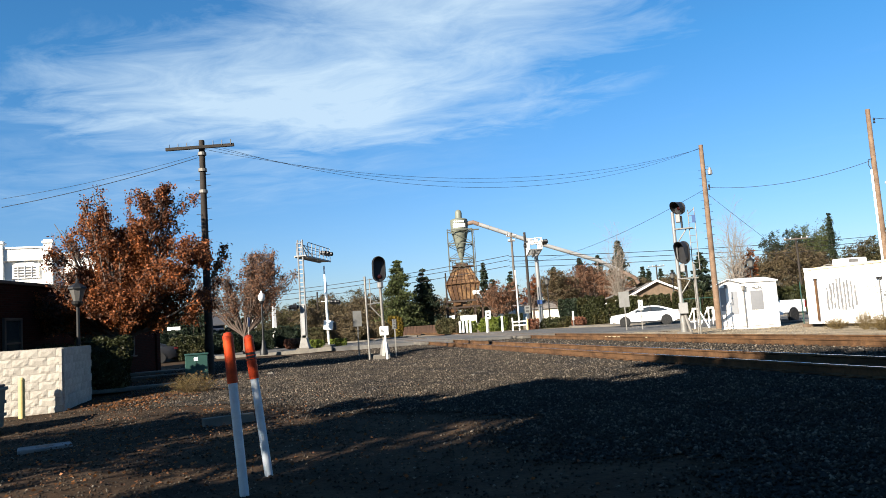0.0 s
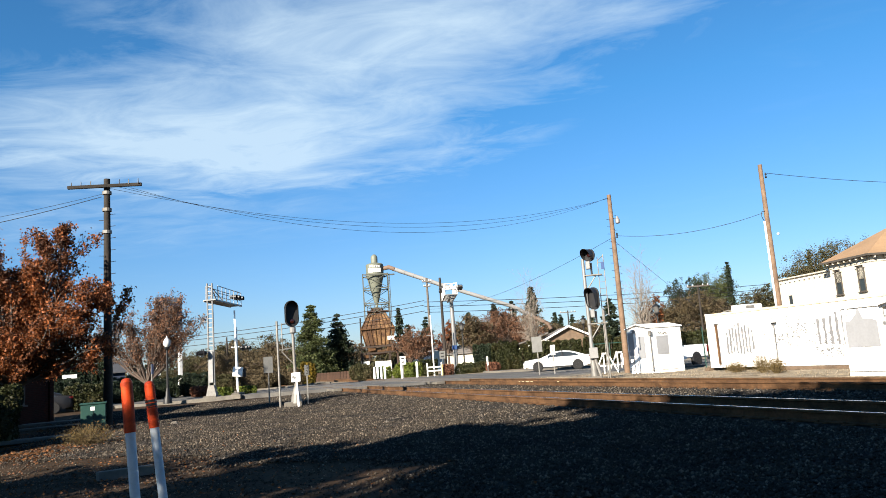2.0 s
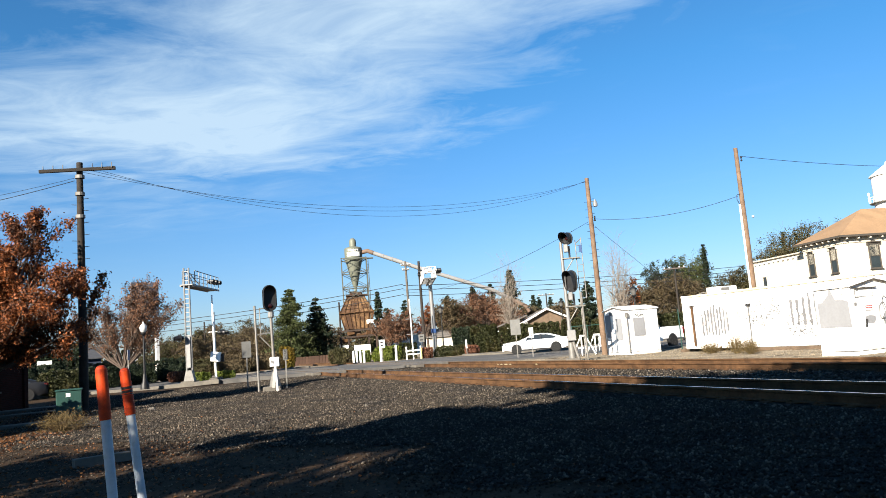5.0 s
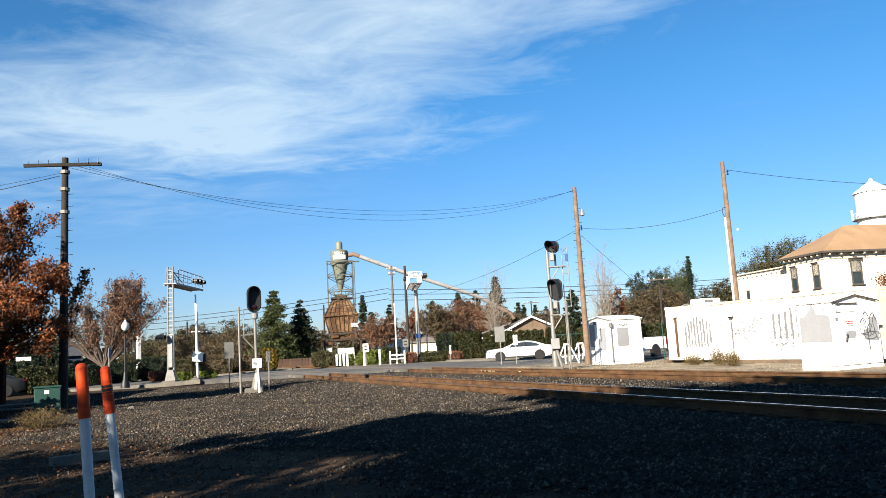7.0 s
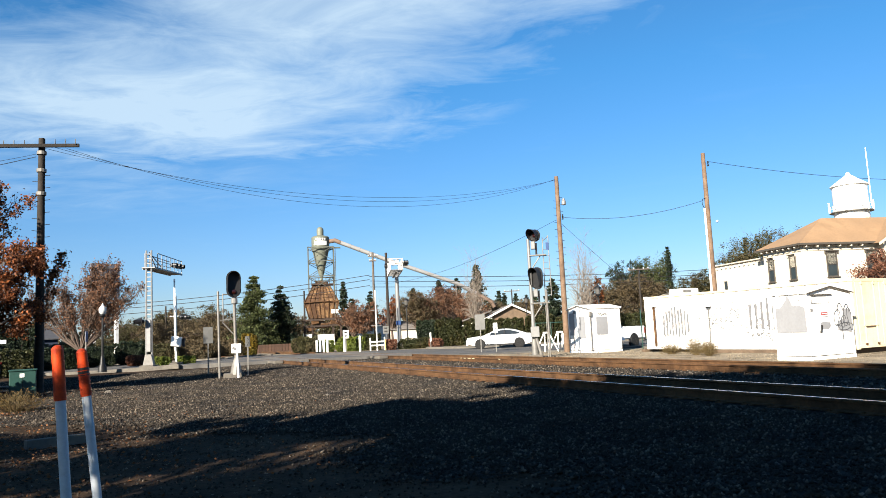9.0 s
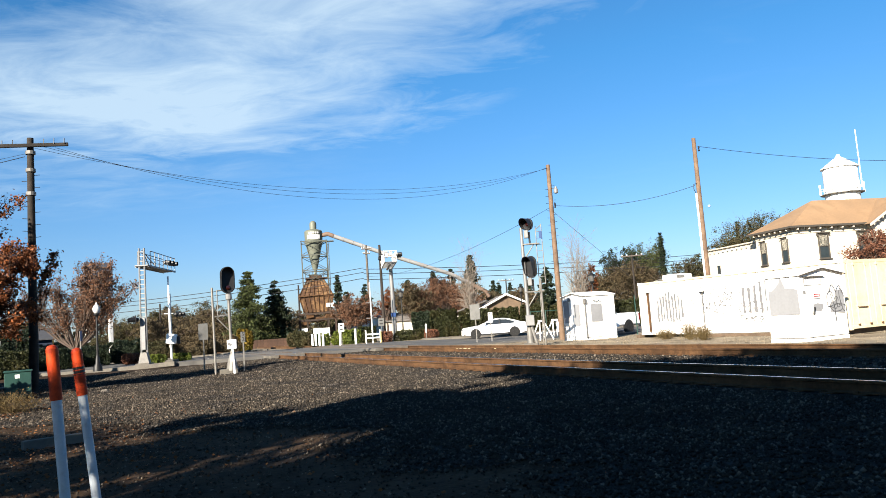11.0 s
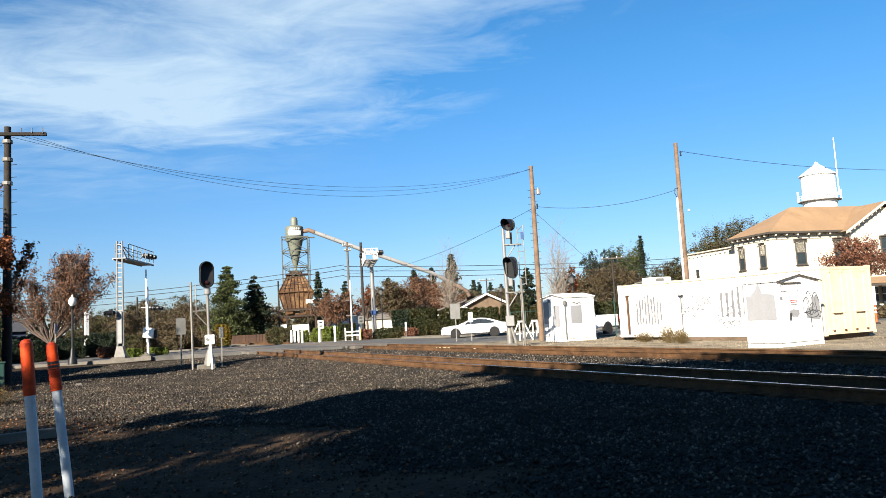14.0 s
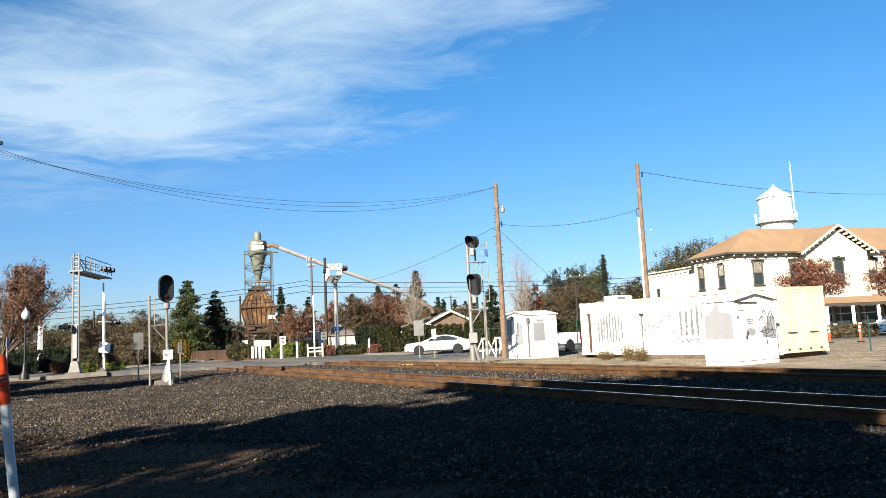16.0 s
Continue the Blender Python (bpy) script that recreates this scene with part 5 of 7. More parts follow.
for sd in (-1, 1):
    part("handrail", G().tube((-.35 + sd * .5, 0, 7.35), (-.35 + sd * .5, -6.3, 7.35), 0.03, k=5).tube((-.35 + sd * .5, 0, 6.9), (-.35 + sd * .5, -6.3, 6.9), 0.025, k=5), M_WHITE, arm)
    for i in range(8):
        part("stanchion", G().tube((-.35 + sd * .5, -i * 0.9, 6.45), (-.35 + sd * .5, -i * 0.9, 7.4), 0.028, k=5), M_WHITE, arm)
part("end_rail", G().tube((-.85, -6.3, 7.35), (.15, -6.3, 7.35), 0.03, k=5).tube((-.85, -6.3, 6.9), (.15, -6.3, 6.9), 0.03, k=5), M_WHITE, arm)
for yy, xx, yaw in ((-6.1, 0.25, 82), (-4.9, 0.25, 82), (-5.6, -0.85, -98), (-3.2, -0.8, -98)):
    flasher_pair(arm, xx, yy, 7.05, 0.62, yaw, 0.19)
for xx, zz in ((-0.62, 7.0), (-0.28, 7.18), (0.0, 6.95)):
    part("terminal_box", G().box((xx, -6.1, zz), (0.24, 0.2, 0.32), bev=0.02), M_WHITE_W, arm)
part("sign_plate", G().box((-0.95, -6.2, 6.75), (0.22, 0.04, 0.55)), M_WHITE, arm)
x, y = AZ(5.40, 63.0)
g3 = thing("crossing_gate", "white crossing gate mast with crossed fittings", "crossing gate", x, y, 0.15, 0, "crossing gates")
part("mast", G().tube((0, 0, 0), (-.02, 0, 5.1), 0.065, 0.045, 10), M_WHITE, g3, smooth=True)
part("crossbar", G().tube((-.45, 0, 3.4), (.45, 0, 3.4), 0.035, k=6), M_ALU, g3)
part("crossbar", G().tube((-.45, 0, 2.1), (.45, 0, 2.1), 0.035, k=6), M_ALU, g3)
part("crash_rail", G().tube((-.65, -.4, .75), (.65, -.4, .75), 0.06, k=6).tube((-.65, -.4, .45), (.65, -.4, .45), 0.06, k=6).tube((-.6, -.4, 0), (-.6, -.4, 1.1), .06, k=6).tube((.6, -.4, 0), (.6, -.4, 1.1), .06, k=6), M_WHITE, g3, "white pipe guard rail")
part("yellow_post", G().tube((.55, -1.2, 0), (.55, -1.2, 0.95), 0.07, k=8), M_YELLOW, g3)

# ---- signs ----
def lettering(text, size, parent, m, material, name="lettering"):
    cu = bpy.data.curves.new(name, "FONT")
    cu.body, cu.size, cu.align_x, cu.align_y, cu.extrude = text, size, "CENTER", "CENTER", 0.002
    tmp = new("text_source", cu)
    me = bpy.data.meshes.new_from_object(tmp.evaluated_get(bpy.context.evaluated_depsgraph_get()))
    bpy.data.objects.remove(tmp)
    me.materials.clear()
    me.materials.append(material)
    return part(name, me, material, parent, at=m)


def post_sign(label, az, d, h, w, ht, material, bar=True, ink=None, base=0.0, yaw=0, double=False, name="road_sign"):
    x, y = AZ(az, d)
    ob = thing(name, label, "sign", x, y, base, face(az) + yaw, "signs on posts")
    part("post", G().box((0, 0.03, h / 2 - 0.1), (0.06, 0.05, h + 0.2)), M_GALV, ob)
    pl = part("plate", G().box((0.0, -0.006, h - ht / 2), (w, 0.012, ht), bev=0.003), material, ob)
    if ink:
        for i in range(ink):
            part("printed_bar", G().box((0, -0.015, h - ht * (i + 0.7) / (ink + 0.4)), (w * 0.55, 0.003, ht * 0.22 / ink * 1.6)), M_INK, pl)
    return ob


post_sign("blank back of a metal road sign on a post", 13.35, 46.5, 2.45, 0.62, 0.95, M_SIGNBACK)
sx, sy = AZ(14.5, 46.5)
mp = thing("milepost_sign", "narrow white speed board with black digits", "sign", sx, sy, 0, face(14.5), "signs on posts")
part("post", G().box((0, 0.03, 0.85), (0.06, 0.05, 1.9)), M_GALV, mp)
plate = part("plate", G().box((0, -0.006, 1.57), (0.27, 0.012, 0.62), bev=0.003), M_WHITE, mp)


lettering("5", 0.36, plate, pose(0, -0.016, 1.70, 90, 0, 0), M_INK)
lettering("2", 0.36, plate, pose(0, -0.016, 1.42, 90, 0, 0), M_INK)
post_sign("blank back of a pale metal sign on a post", -7.0, 36.0, 2.2, 0.42, 0.75, M_SIGNBACK, double=True)
mb = post_sign("narrow pale speed board on a rusty post", -4.2, 33.0, 1.68, 0.2, 0.45, M_SIGNBACK)
lettering("5", 0.24, mb, pose(0, -0.016, 1.57, 90, 0, 0), M_INK)
lettering("2", 0.24, mb, pose(0, -0.016, 1.36, 90, 0, 0), M_INK)
post_sign("small blue sign on a thin leaning post", -15.05, 40.0, 2.3, 0.3, 0.5, M_BLUE, yaw=72)
post_sign("white parking notice on a post", 3.05, 64.0, 2.0, 0.48, 0.7, M_WHITE, ink=2)
post_sign("small pale notice on the dark pole", 6.1, 78.0, 2.35, 0.6, 0.8, M_SIGNBACK, ink=2)
post_sign("slim white marker post by the hedge", 9.5, 61.0, 1.45, 0.13, 0.7, M_WHITE)


def street_lamp(label, az, el, d, globe):
    x, y, z = PT(az, el, d)
    ob = thing("street_lamp", label, "street lamp", x, y, 0.1, 0, "street lamps")
    part("base", G().lathe([(0.26, 0), (0.24, 0.25), (0.14, 0.45), (0.1, 0.8), (0.075, 0.9)], 12), M_BLACKIRON, ob, smooth=True)
    part("post", G().tube((0, 0, 0.8), (0, 0, z - 0.75), 0.065, 0.05, 10), M_BLACKIRON, ob, smooth=True)
    part("collar", G().lathe([(0.06, 0), (0.16, 0.1), (0.17, 0.16), (0.1, 0.2)], 12, Matrix.Translation((0, 0, z - 0.85))), M_BLACKIRON, ob)
    if globe:
        part("globe", G().lathe([(0.1, 0), (0.2, 0.12), (0.21, 0.3), (0.13, 0.46), (0.06, 0.52), (0.04, 0.6), (0.01, 0.65)], 14, Matrix.Translation((0, 0, z - 0.66))), M_GLOBE, ob, "milky white acorn globe", True)
    else:
        part("lantern_glass", G().lathe([(0.13, 0), (0.24, 0.36)], 8, Matrix.Translation((0, 0, z - 0.66))), M_LANTERN, ob, "frosted lantern glass")
        part("lantern_roof", G().lathe([(0.29, 0), (0.27, 0.05), (0.1, 0.16), (0.05, 0.2), (0.05, 0.26), (0.01, 0.34)], 8, Matrix.Translation((0, 0, z - 0.3))), M_BLACKIRON, ob)
    return ob


street_lamp("black street lamp with a white acorn globe", -14.05, 0.0520, 47, True)
street_lamp("black street lamp with a frosted lantern", -26.55, 0.075, 25, False)
street_lamp("black street lamp with a frosted lantern", 22.4, 0.0509, 50, False)
street_lamp("black street lamp with a frosted lantern", 16.97, 0.041, 72, False)
street_lamp("black street lamp with a frosted lantern", 7.75, 0.046, 69, False)

# ---- foreground ----


def marker_post(x, y, lx, ly, h, ribs):
    ob = thing("marker_post", "white plastic cable marker post with faded orange cap" if not ribs else "leaning white marker post with ribbed orange top", "marker post", x, y, 0, 0, "marker posts")
    r = 0.046
    def P(f):
        return Vector((lx * f, ly * f, h * f))
    cut = 0.69
    part("shaft", G().tube(P(-0.05), P(cut), r * 0.95, r * 0.95, 16), M_POSTW, ob, "white plastic tube", True)
    cap = G().tube(P(cut - 0.005), P(0.975), r * 1.1, r * 1.1, 16)
    cap.tube(P(0.975), P(0.993), r * 1.1, r * 0.8, 16).tube(P(0.993), P(1.0), r * 0.8, r * 0.25, 16)
    c_ = part("sleeve", cap, M_ORANGE, ob, "faded orange sleeve", True)
    if ribs:
        for i in range(9):
            f = cut + 0.015 + i * 0.024
            part("rib", G().tube(P(f), P(f + 0.007), r * 1.2, r * 1.2, 16), M_ORANGE, c_)
    part("warning_label", G().tube(P(0.82), P(0.88), r * 1.125, r * 1.125, 16), M_BLACK, c_, "dark worn label") if ribs else None
    return ob


marker_post(-2.03, 7.05, -0.10, 0.0, 1.53, False)
marker_post(-2.02, 7.95, -0.16, 0.0, 1.49, True)
x, y = -3.85, 12.7
ws = thing("wheel_stop", "short pale concrete wheel stop lying on dirt", "wheel stop", x, y, 0, 33)
part("body", G().prism([(-.1, 0), (.1, 0), (.075, .14), (-.075, .14)], -0.42, 0.42), M_CONC, ws)
ws.matrix_world = pose(x, y, 0.0, 0, 0, -58)
x, y = -6.15, 11.2
lid = thing("valve_lid", "flat concrete utility lid set in the dirt", "utility cover", x, y, -0.07, 30)
part("slab", G().box((0, 0, 0.06), (0.72, 0.42, 0.1), bev=0.015), M_GREYINK, lid)
part("iron_cover", G().lathe([(0.02, 0.112), (0.13, 0.112), (0.14, 0.10)], 16), M_BLACKIRON, lid)
x, y = NS(-2.2, 27.6)
ub = thing("utility_box", "dark green metal utility box by the pole", "utility box", x, y, 0, 17)
part("cabinet", G().box((0, 0.12, 0.43), (0.76, 0.36, 0.86), bev=0.02), M_DGREEN, ub)
part("lid", G().box((0, 0.12, 0.88), (0.82, 0.42, 0.06), bev=0.015), M_DGREEN, ub)
part("label_plate", G().box((-0.02, -0.064, 0.72), (0.13, 0.006, 0.12)), M_WHITE, ub, "small white label")
part("door_seam", G().box((0, -0.062, 0.42), (0.012, 0.006, 0.8)), M_BLACK, ub)

# split-face block enclosure
cx, cy = NS(-4.78, 20.4)
en = thing("block_enclosure", "pale split-face concrete block wall enclosure", "wall", cx, cy, -0.16, 14.3)
part("core", G().box((-0.13, 1.74, 0.81), (0.13, 3.30, 1.62)), M_MORTAR, en)
part("core", G().box((-2.3, 0.13, 0.81), (4.2, 0.13, 1.62)), M_MORTAR, en)
rng = np.random.default_rng(21)


def block_mesh(seed, axis, lng=0.395):
    r_ = np.random.default_rng(seed)
    u_, w_ = np.linspace(-lng / 2, lng / 2, 6), np.linspace(-0.097, 0.097, 4)
    vs, fs = [], []
    for j, b in enumerate(w_):
        for i, a in enumerate(u_):
            edge = i in (0, 5) or j in (0, 3)
            vs.append((a, (-0.014 if edge else -0.022 - r_.uniform(0, 0.012)), b))
    for j in range(3):
        for i in range(5):
            q0 = j * 6 + i
            fs.append((q0, q0 + 1, q0 + 7, q0 + 6))
    k0 = len(vs)
    vs += [(u_[0], 0.05, w_[0]), (u_[-1], 0.05, w_[0]), (u_[-1], 0.05, w_[-1]), (u_[0], 0.05, w_[-1])]
    fs += [(0, k0, k0 + 3, 18), (5, 23, k0 + 2, k0 + 1), (0, 5, k0 + 1, k0), (18, k0 + 3, k0 + 2, 23)]
    return G().add(vs, fs).mesh("block", M_BLOCK)


blocks = [block_mesh(i, 0) for i in range(6)]
halves = [block_mesh(10 + i, 0, 0.195) for i in range(3)]
for row in range(8):
    z = 0.1 + row * 0.2
    off = 0.2 if row % 2 else 0.0
    for i in range(9):     # lit face, towards -x
        a = -0.2 - off - i * 0.4
        part("block", random.choice(blocks), None, en, at=pose(a, 0.065, z, 0, random.uniform(-.4, .4), 0))
    if off:
        part("block", random.choice(halves), None, en, at=pose(-0.1, 0.065, z))
    for i in range(9):    # face along the tracks
        b = 0.2 + off + i * 0.4
        if b < 3.3:
            part("block", random.choice(blocks), None, en, at=pose(-0.065, b, z, 0, 0, 90))
    if off:
        part("block", random.choice(halves), None, en, at=pose(-0.065, 0.1, z, 0, 0, 90))
x, y = AZ(-30.02, 20.7)
bo = thing("bollard", "slim steel bollard painted faded yellow", "bollard", x, y, -0.17, 0)
part("pipe", G().tube((0, 0, -0.1), (0, 0, 0.92), 0.075, k=14), M_YELLOW, bo, smooth=True)
part("dome", G().lathe([(0.075, 0.92), (0.06, 0.96), (0.02, 0.98)], 14), M_YELLOW, bo, smooth=True)
x, y = -9.42, 14.35
du_ = thing("dumpster", "faded teal steel dumpster with plastic lid", "dumpster", x, y, -0.13, 14.3)
part("bin", G().prism([(-.95, .1), (.5, .1), (.55, .85), (-.95, .85)], -0.6, 0.6), M_TEAL, du_)
part("rim", G().box((-.2, 0, .86), (1.58, 1.28, .07), bev=.01), M_TEAL, du_)
part("lid", G().box((-.2, 0, .92), (1.5, 1.2, .05), bev=.015), M_BLACK, du_)
for zz in (.35, .6):
    part("rib", G().box((.54, 0, zz), (.05, 1.2, .06)), M_TEAL, du_)
part("fork_pocket", G().box((.0, -.64, .55), (.9, .1, .16), bev=.01), M_BLACKIRON, du_)

# concrete ledges and leaves by the enclosure
for n0, s0, w, l in ((-3.9, 25.0, 2.6, 0.5), (-4.0, 31.5, 3.4, 0.5), (-4.6, 35.5, 4.0, 0.9)):
    x, y = NS(n0, s0)
    e = thing("concrete_ledge", "low pale concrete path edge with leaves", "path", x, y, 0, 24, "concrete ledges")
    part("slab", G().box((0, 0, 0.03), (w, l, 0.12), bev=0.02), M_CONC, e)


def litter(name, label, n0, s0, rn, rs, count, seed, size=0.07, leafmat=L_LITTER):
    rng = np.random.default_rng(seed)
    n, s = n0 + rng.normal(size=count) * rn, s0 + rng.normal(size=count) * rs
    x, y = n * math.cos(TA) - s * math.sin(TA), n * math.sin(TA) + s * math.cos(TA)
    v, f = leaf_cloud(np.stack([x, y, height(x, y) + rng.uniform(0.015, 0.05, count)], -1), size, rng, 0.85)
    return tagged(part(name, raw_mesh(name, v, f, leafmat), leafmat), label, "leaves", "", "stuff")


litter("fallen_leaves", "drift of brown fallen leaves on gravel", -3.0, 21.0, 0.6, 1.4, 1500, 31)
litter("fallen_leaves", "brown fallen leaves strewn under the tree", -2.8, 27.5, 1.2, 3.5, 1500, 32)
litter("fallen_leaves", "scattered dry leaves on dirt", -1.5, 11.5, 2.4, 3.4, 3200, 33, 0.045)


def dry_bush(label, x, y, r, h, seed, z=0.0):
    rng = np.random.default_rng(seed)
    ob = thing("dry_bush", label, "bush", x, y, z, 0, "dry bushes")
    g = G()
    for _ in range(110):
        a, q_ = rng.uniform(0, 6.28), rng.uniform(0.2, 1.0)
        g.tube((rng.normal() * .05, rng.normal() * .05, -0.03), (math.cos(a) * r * q_, math.sin(a) * r * q_, h * rng.uniform(0.5, 1.05) * (1.2 - 0.5 * q_)), 0.008, 0.003, 3)
    part("stem", g, M_STRAWSTEM, ob)
    v, f = leaf_cloud(blob_points([(0, 0, h * .45, r, r, h * .55)], 2300, rng, 0.25), 0.034, rng, 0, -0.6)
    v[:, 2] = np.maximum(v[:, 2], 0.0)
    part("foliage", raw_mesh("foliage", v, f, L_STRAW), L_STRAW, ob)
    return ob


dry_bush("dry straw-coloured bush beside the green box", *AZ(-19.2, 21.0), 0.72, 0.55, 41)
dry_bush("dry straw-coloured bush before the container", *AZ(29.1, 33.2), 0.5, 0.8, 42)
dry_bush("small dry bush before the container", *AZ(30.0, 32.3), 0.4, 0.6, 44)
dry_bush("low dry bush before the container", *AZ(27.4, 35.0), 0.55, 0.5, 43)

# a few larger pale rocks on the gravel
for n_, s_, r_ in ((0.31, 26.4, .14), (5.23, 18.4, .08), (5.1, 25.1, .08), (2.9, 23.6, .06), (4.6, 30.0, .07)):
    x, y = NS(n_, s_)
    rk = thing("rock", "pale broken rock lying on the gravel", "rock", x, y, float(height(np.array(x), np.array(y))), 40 * n_, "pale rocks")
    rng = np.random.default_rng(int(s_ * 10))
    g = G().lathe([(.3, -.3), (.9, -.1), (1, .25), (.6, .6), (.1, .7)], 7)
    g.v = [tuple(np.array(p_) * r_ * rng.uniform(.75, 1.25, 3)) for p_ in g.v]
    part("stone", g, M_CONC, rk)

# ---- buildings ----
M_BRICKWALL = mat("brick_courses", (0.026, 0.007, 0.005), 0.97, 0, 0.25, 3.0, 0.4, 30, spec=0.03)
_T = M_BRICKWALL.node_tree
_b = _T.nodes.new("ShaderNodeTexBrick")
_b.inputs["Scale"].default_value = 1.0
_b.inputs["Brick Width"].default_value, _b.inputs["Row Height"].default_value, _b.inputs["Mortar Size"].default_value = 0.21, 0.075, 0.008
_b.inputs["Color1"].default_value, _b.inputs["Color2"].default_value, _b.inputs["Mortar"].default_value = (0.034, 0.010, 0.007, 1), (0.020, 0.007, 0.005, 1), (0.026, 0.018, 0.015, 1)
_c, _m = _T.nodes.new("ShaderNodeTexCoord"), _T.nodes.new("ShaderNodeMapping")
_m.inputs["Rotation"].default_value = (0, radians(-90), radians(-90))
_T.links.new(_c.outputs["Object"], _m.inputs[0])
_T.links.new(_m.outputs[0], _b.inputs[0])
_T.links.new(_b.outputs[0], _T.nodes["Principled BSDF"].inputs["Base Color"])


def window(parent, x, y, z, w, h, frame_mat, arched=False, depth=0.12, sash=True, hood_mat=None, yaw=0, name="window"):
    """A sash window set into a wall that faces -y: frame, panes, sill, and a hood mould if given."""
    m = pose(x, y, z, 0, 0, yaw)

    def mv(g):
        g.v = [tuple(m @ Vector(p_)) for p_ in g.v]
        return g
    fr = part(name, mv(G().box((-w / 2, 0, h / 2), (0.09, depth, h), bev=.01).box((w / 2, 0, h / 2), (0.09, depth, h), bev=.01).box((0, 0, h), (w + .09, depth, .09), bev=.01).box((0, 0, 0), (w + .09, depth, .09), bev=.01)), frame_mat, parent, "tall sash window")
    for i in range(2 if sash else 1):
        hh = h / 2 if sash else h
        part("pane", mv(G().box((0, 0.01 + 0.02 * i, hh * (i + 0.5)), (w - .08, 0.02, hh - .05))), M_PANE, fr)
    if sash:
        part("meeting_rail", mv(G().box((0, -0.01, h / 2), (w, 0.06, 0.06))), frame_mat, fr)
    part("sill", mv(G().box((0, -0.06, -0.07), (w + .25, 0.16, .07), bev=.01)), frame_mat, fr)
    if hood_mat:
        part("hood_mould", mv(G().box((0, -0.08, h + .12), (w + .35, 0.16, .09), bev=.01).box((0, -0.08, h + .2), (w * .3, 0.13, .12), bev=.02).box((-w / 2 - .13, -.06, h - .02), (.08, .12, .22)).box((w / 2 + .13, -.06, h - .02), (.08, .12, .22))), hood_mat, fr)
    return fr


def big_house():
    """Two-storey cream building: hip roof, cross gable, bracketed eaves, shop front under a porch roof, flat wing."""
    ob = thing("corner_building", "two-storey cream building with tan hipped roof and shopfront", "building", 39.8, 53.5, 0, 1.0)
    L_, D_, E_, R_ = 30.0, 5.0, 7.15, 9.67
    part("wall", G().box((L_ / 2, 0.12, E_ / 2), (L_, 0.24, E_)), M_STUCCO, ob, "cream stucco front wall")
    part("wall", G().box((0.12, D_ / 2, E_ / 2), (0.24, D_ - 0.49, E_)), M_STUCCO, ob)
    part("wall", G().box((L_ / 2, D_ - 0.12, E_ / 2), (L_, 0.24, E_)), M_STUCCO, ob)
    part("wall", G().box((L_ - 0.12, D_ / 2, E_ / 2), (0.24, D_ - 0.49, E_)), M_STUCCO, ob)
    o = 0.55
    e0, r0 = E_ + 0.05, R_
    roof = G()
    A, B, C, D = (-o, -o, e0), (L_ + o, -o, e0), (L_ + o, D_ + o, e0), (-o, D_ + o, e0)
    P_, Q_ = (4.1, D_ / 2, r0), (L_ - 4.1, D_ / 2, r0)
    roof.add([A, B, C, D, P_, Q_], [(0, 1, 5, 4), (1, 2, 5), (2, 3, 4, 5), (3, 0, 4), (0, 3, 2, 1)])
    rf = part("roof", roof, M_ROOF, ob, "tan shingled hip roof")
    # cross gable
    g0, g1, pk = 6.6, 14.3, 9.52
    mid = (g0 + g1) / 2
    part("gable_wall", G().prism([(g0 + .5, E_ - .05), (g1 - .5, E_ - .05), (mid, pk - .28)], -0.70, -0.62), M_STUCCO, ob, "cream gable wall")
    part("gable_bay", G().box((mid, -0.35, E_ / 2 + 1.5), (g1 - g0 - 1.0, 0.698, E_ - 3.1)), M_STUCCO, ob)
    part("gable_roof", G().add([(g0 - .3, -1.2, E_ - .1), (mid, -1.2, pk), (mid, 2.4, pk), (g0 - .3, 2.4, E_ - .1), (g1 + .3, -1.2, E_ - .1), (g1 + .3, 2.4, E_ - .1)], [(0, 1, 2, 3), (1, 4, 5, 2)]), M_ROOF, rf)
    for a, b in (((g0 - .3, E_ - .1), (mid, pk)), ((mid, pk), (g1 + .3, E_ - .1))):
        part("barge_board", G().prism([(a[0], a[1] - .22), (b[0], b[1] - .22), b, a], -1.25, -1.2), M_TRIM, rf)
    nb = 9
    for i in range(1, nb):
        for sd in (0, 1):
            f = i / nb
            px = (g0 - .3) + (mid - g0 + .3) * f if not sd else (g1 + .3) - (g1 + .3 - mid) * f
            pz = E_ - .1 + (pk - E_ + .1) * f
            part("bracket", G().box((px, -.95, pz - .30), (.10, .5, .20), bev=.02), M_TRIM, ob)
    # eaves: frieze, soffit and brackets
    for cx_, ln_ in (((g0 - o) / 2, g0 + o), ((g1 + L_ + o) / 2, L_ + o - g1)):
        part("fascia", G().box((cx_, -o, e0 - .04), (ln_, .06, .16)), M_TRIM_D, ob, "dark eaves board")
    part("fascia", G().box((-o, D_ / 2, e0 - .04), (.06, D_ + 2 * o - .1, .16)), M_TRIM_D, ob, "dark eaves board")
    part("frieze", G().box((L_ / 2, -.03, E_ - .45), (L_, .06, .12)), M_TRIM, ob)
    part("frieze", G().box((-.03, D_ / 2, E_ - .45), (.06, D_, .12)), M_TRIM, ob)
    br = G().box((0, -.24, -.12), (.12, .48, .22), bev=.02).mesh("bracket", M_TRIM)
    for i in range(13):
        if not (g0 - .2 < i * 1.05 + .15 < g1 + .2):
            part("bracket", br, None, ob, at=(i * 1.05 + .15, 0, E_ - .02))
    for i in range(7):
        part("bracket", br, None, ob, at=pose(0, .3 + i * .72, E_ - .02, 0, 0, -90))
    # windows: along the left side, the front and the gable
    for yy in (1.2, 4.0):
        window(ob, -0.02, yy, 4.42, 0.72, 1.98, M_TRIM_D, hood_mat=M_TRIM, yaw=-90)
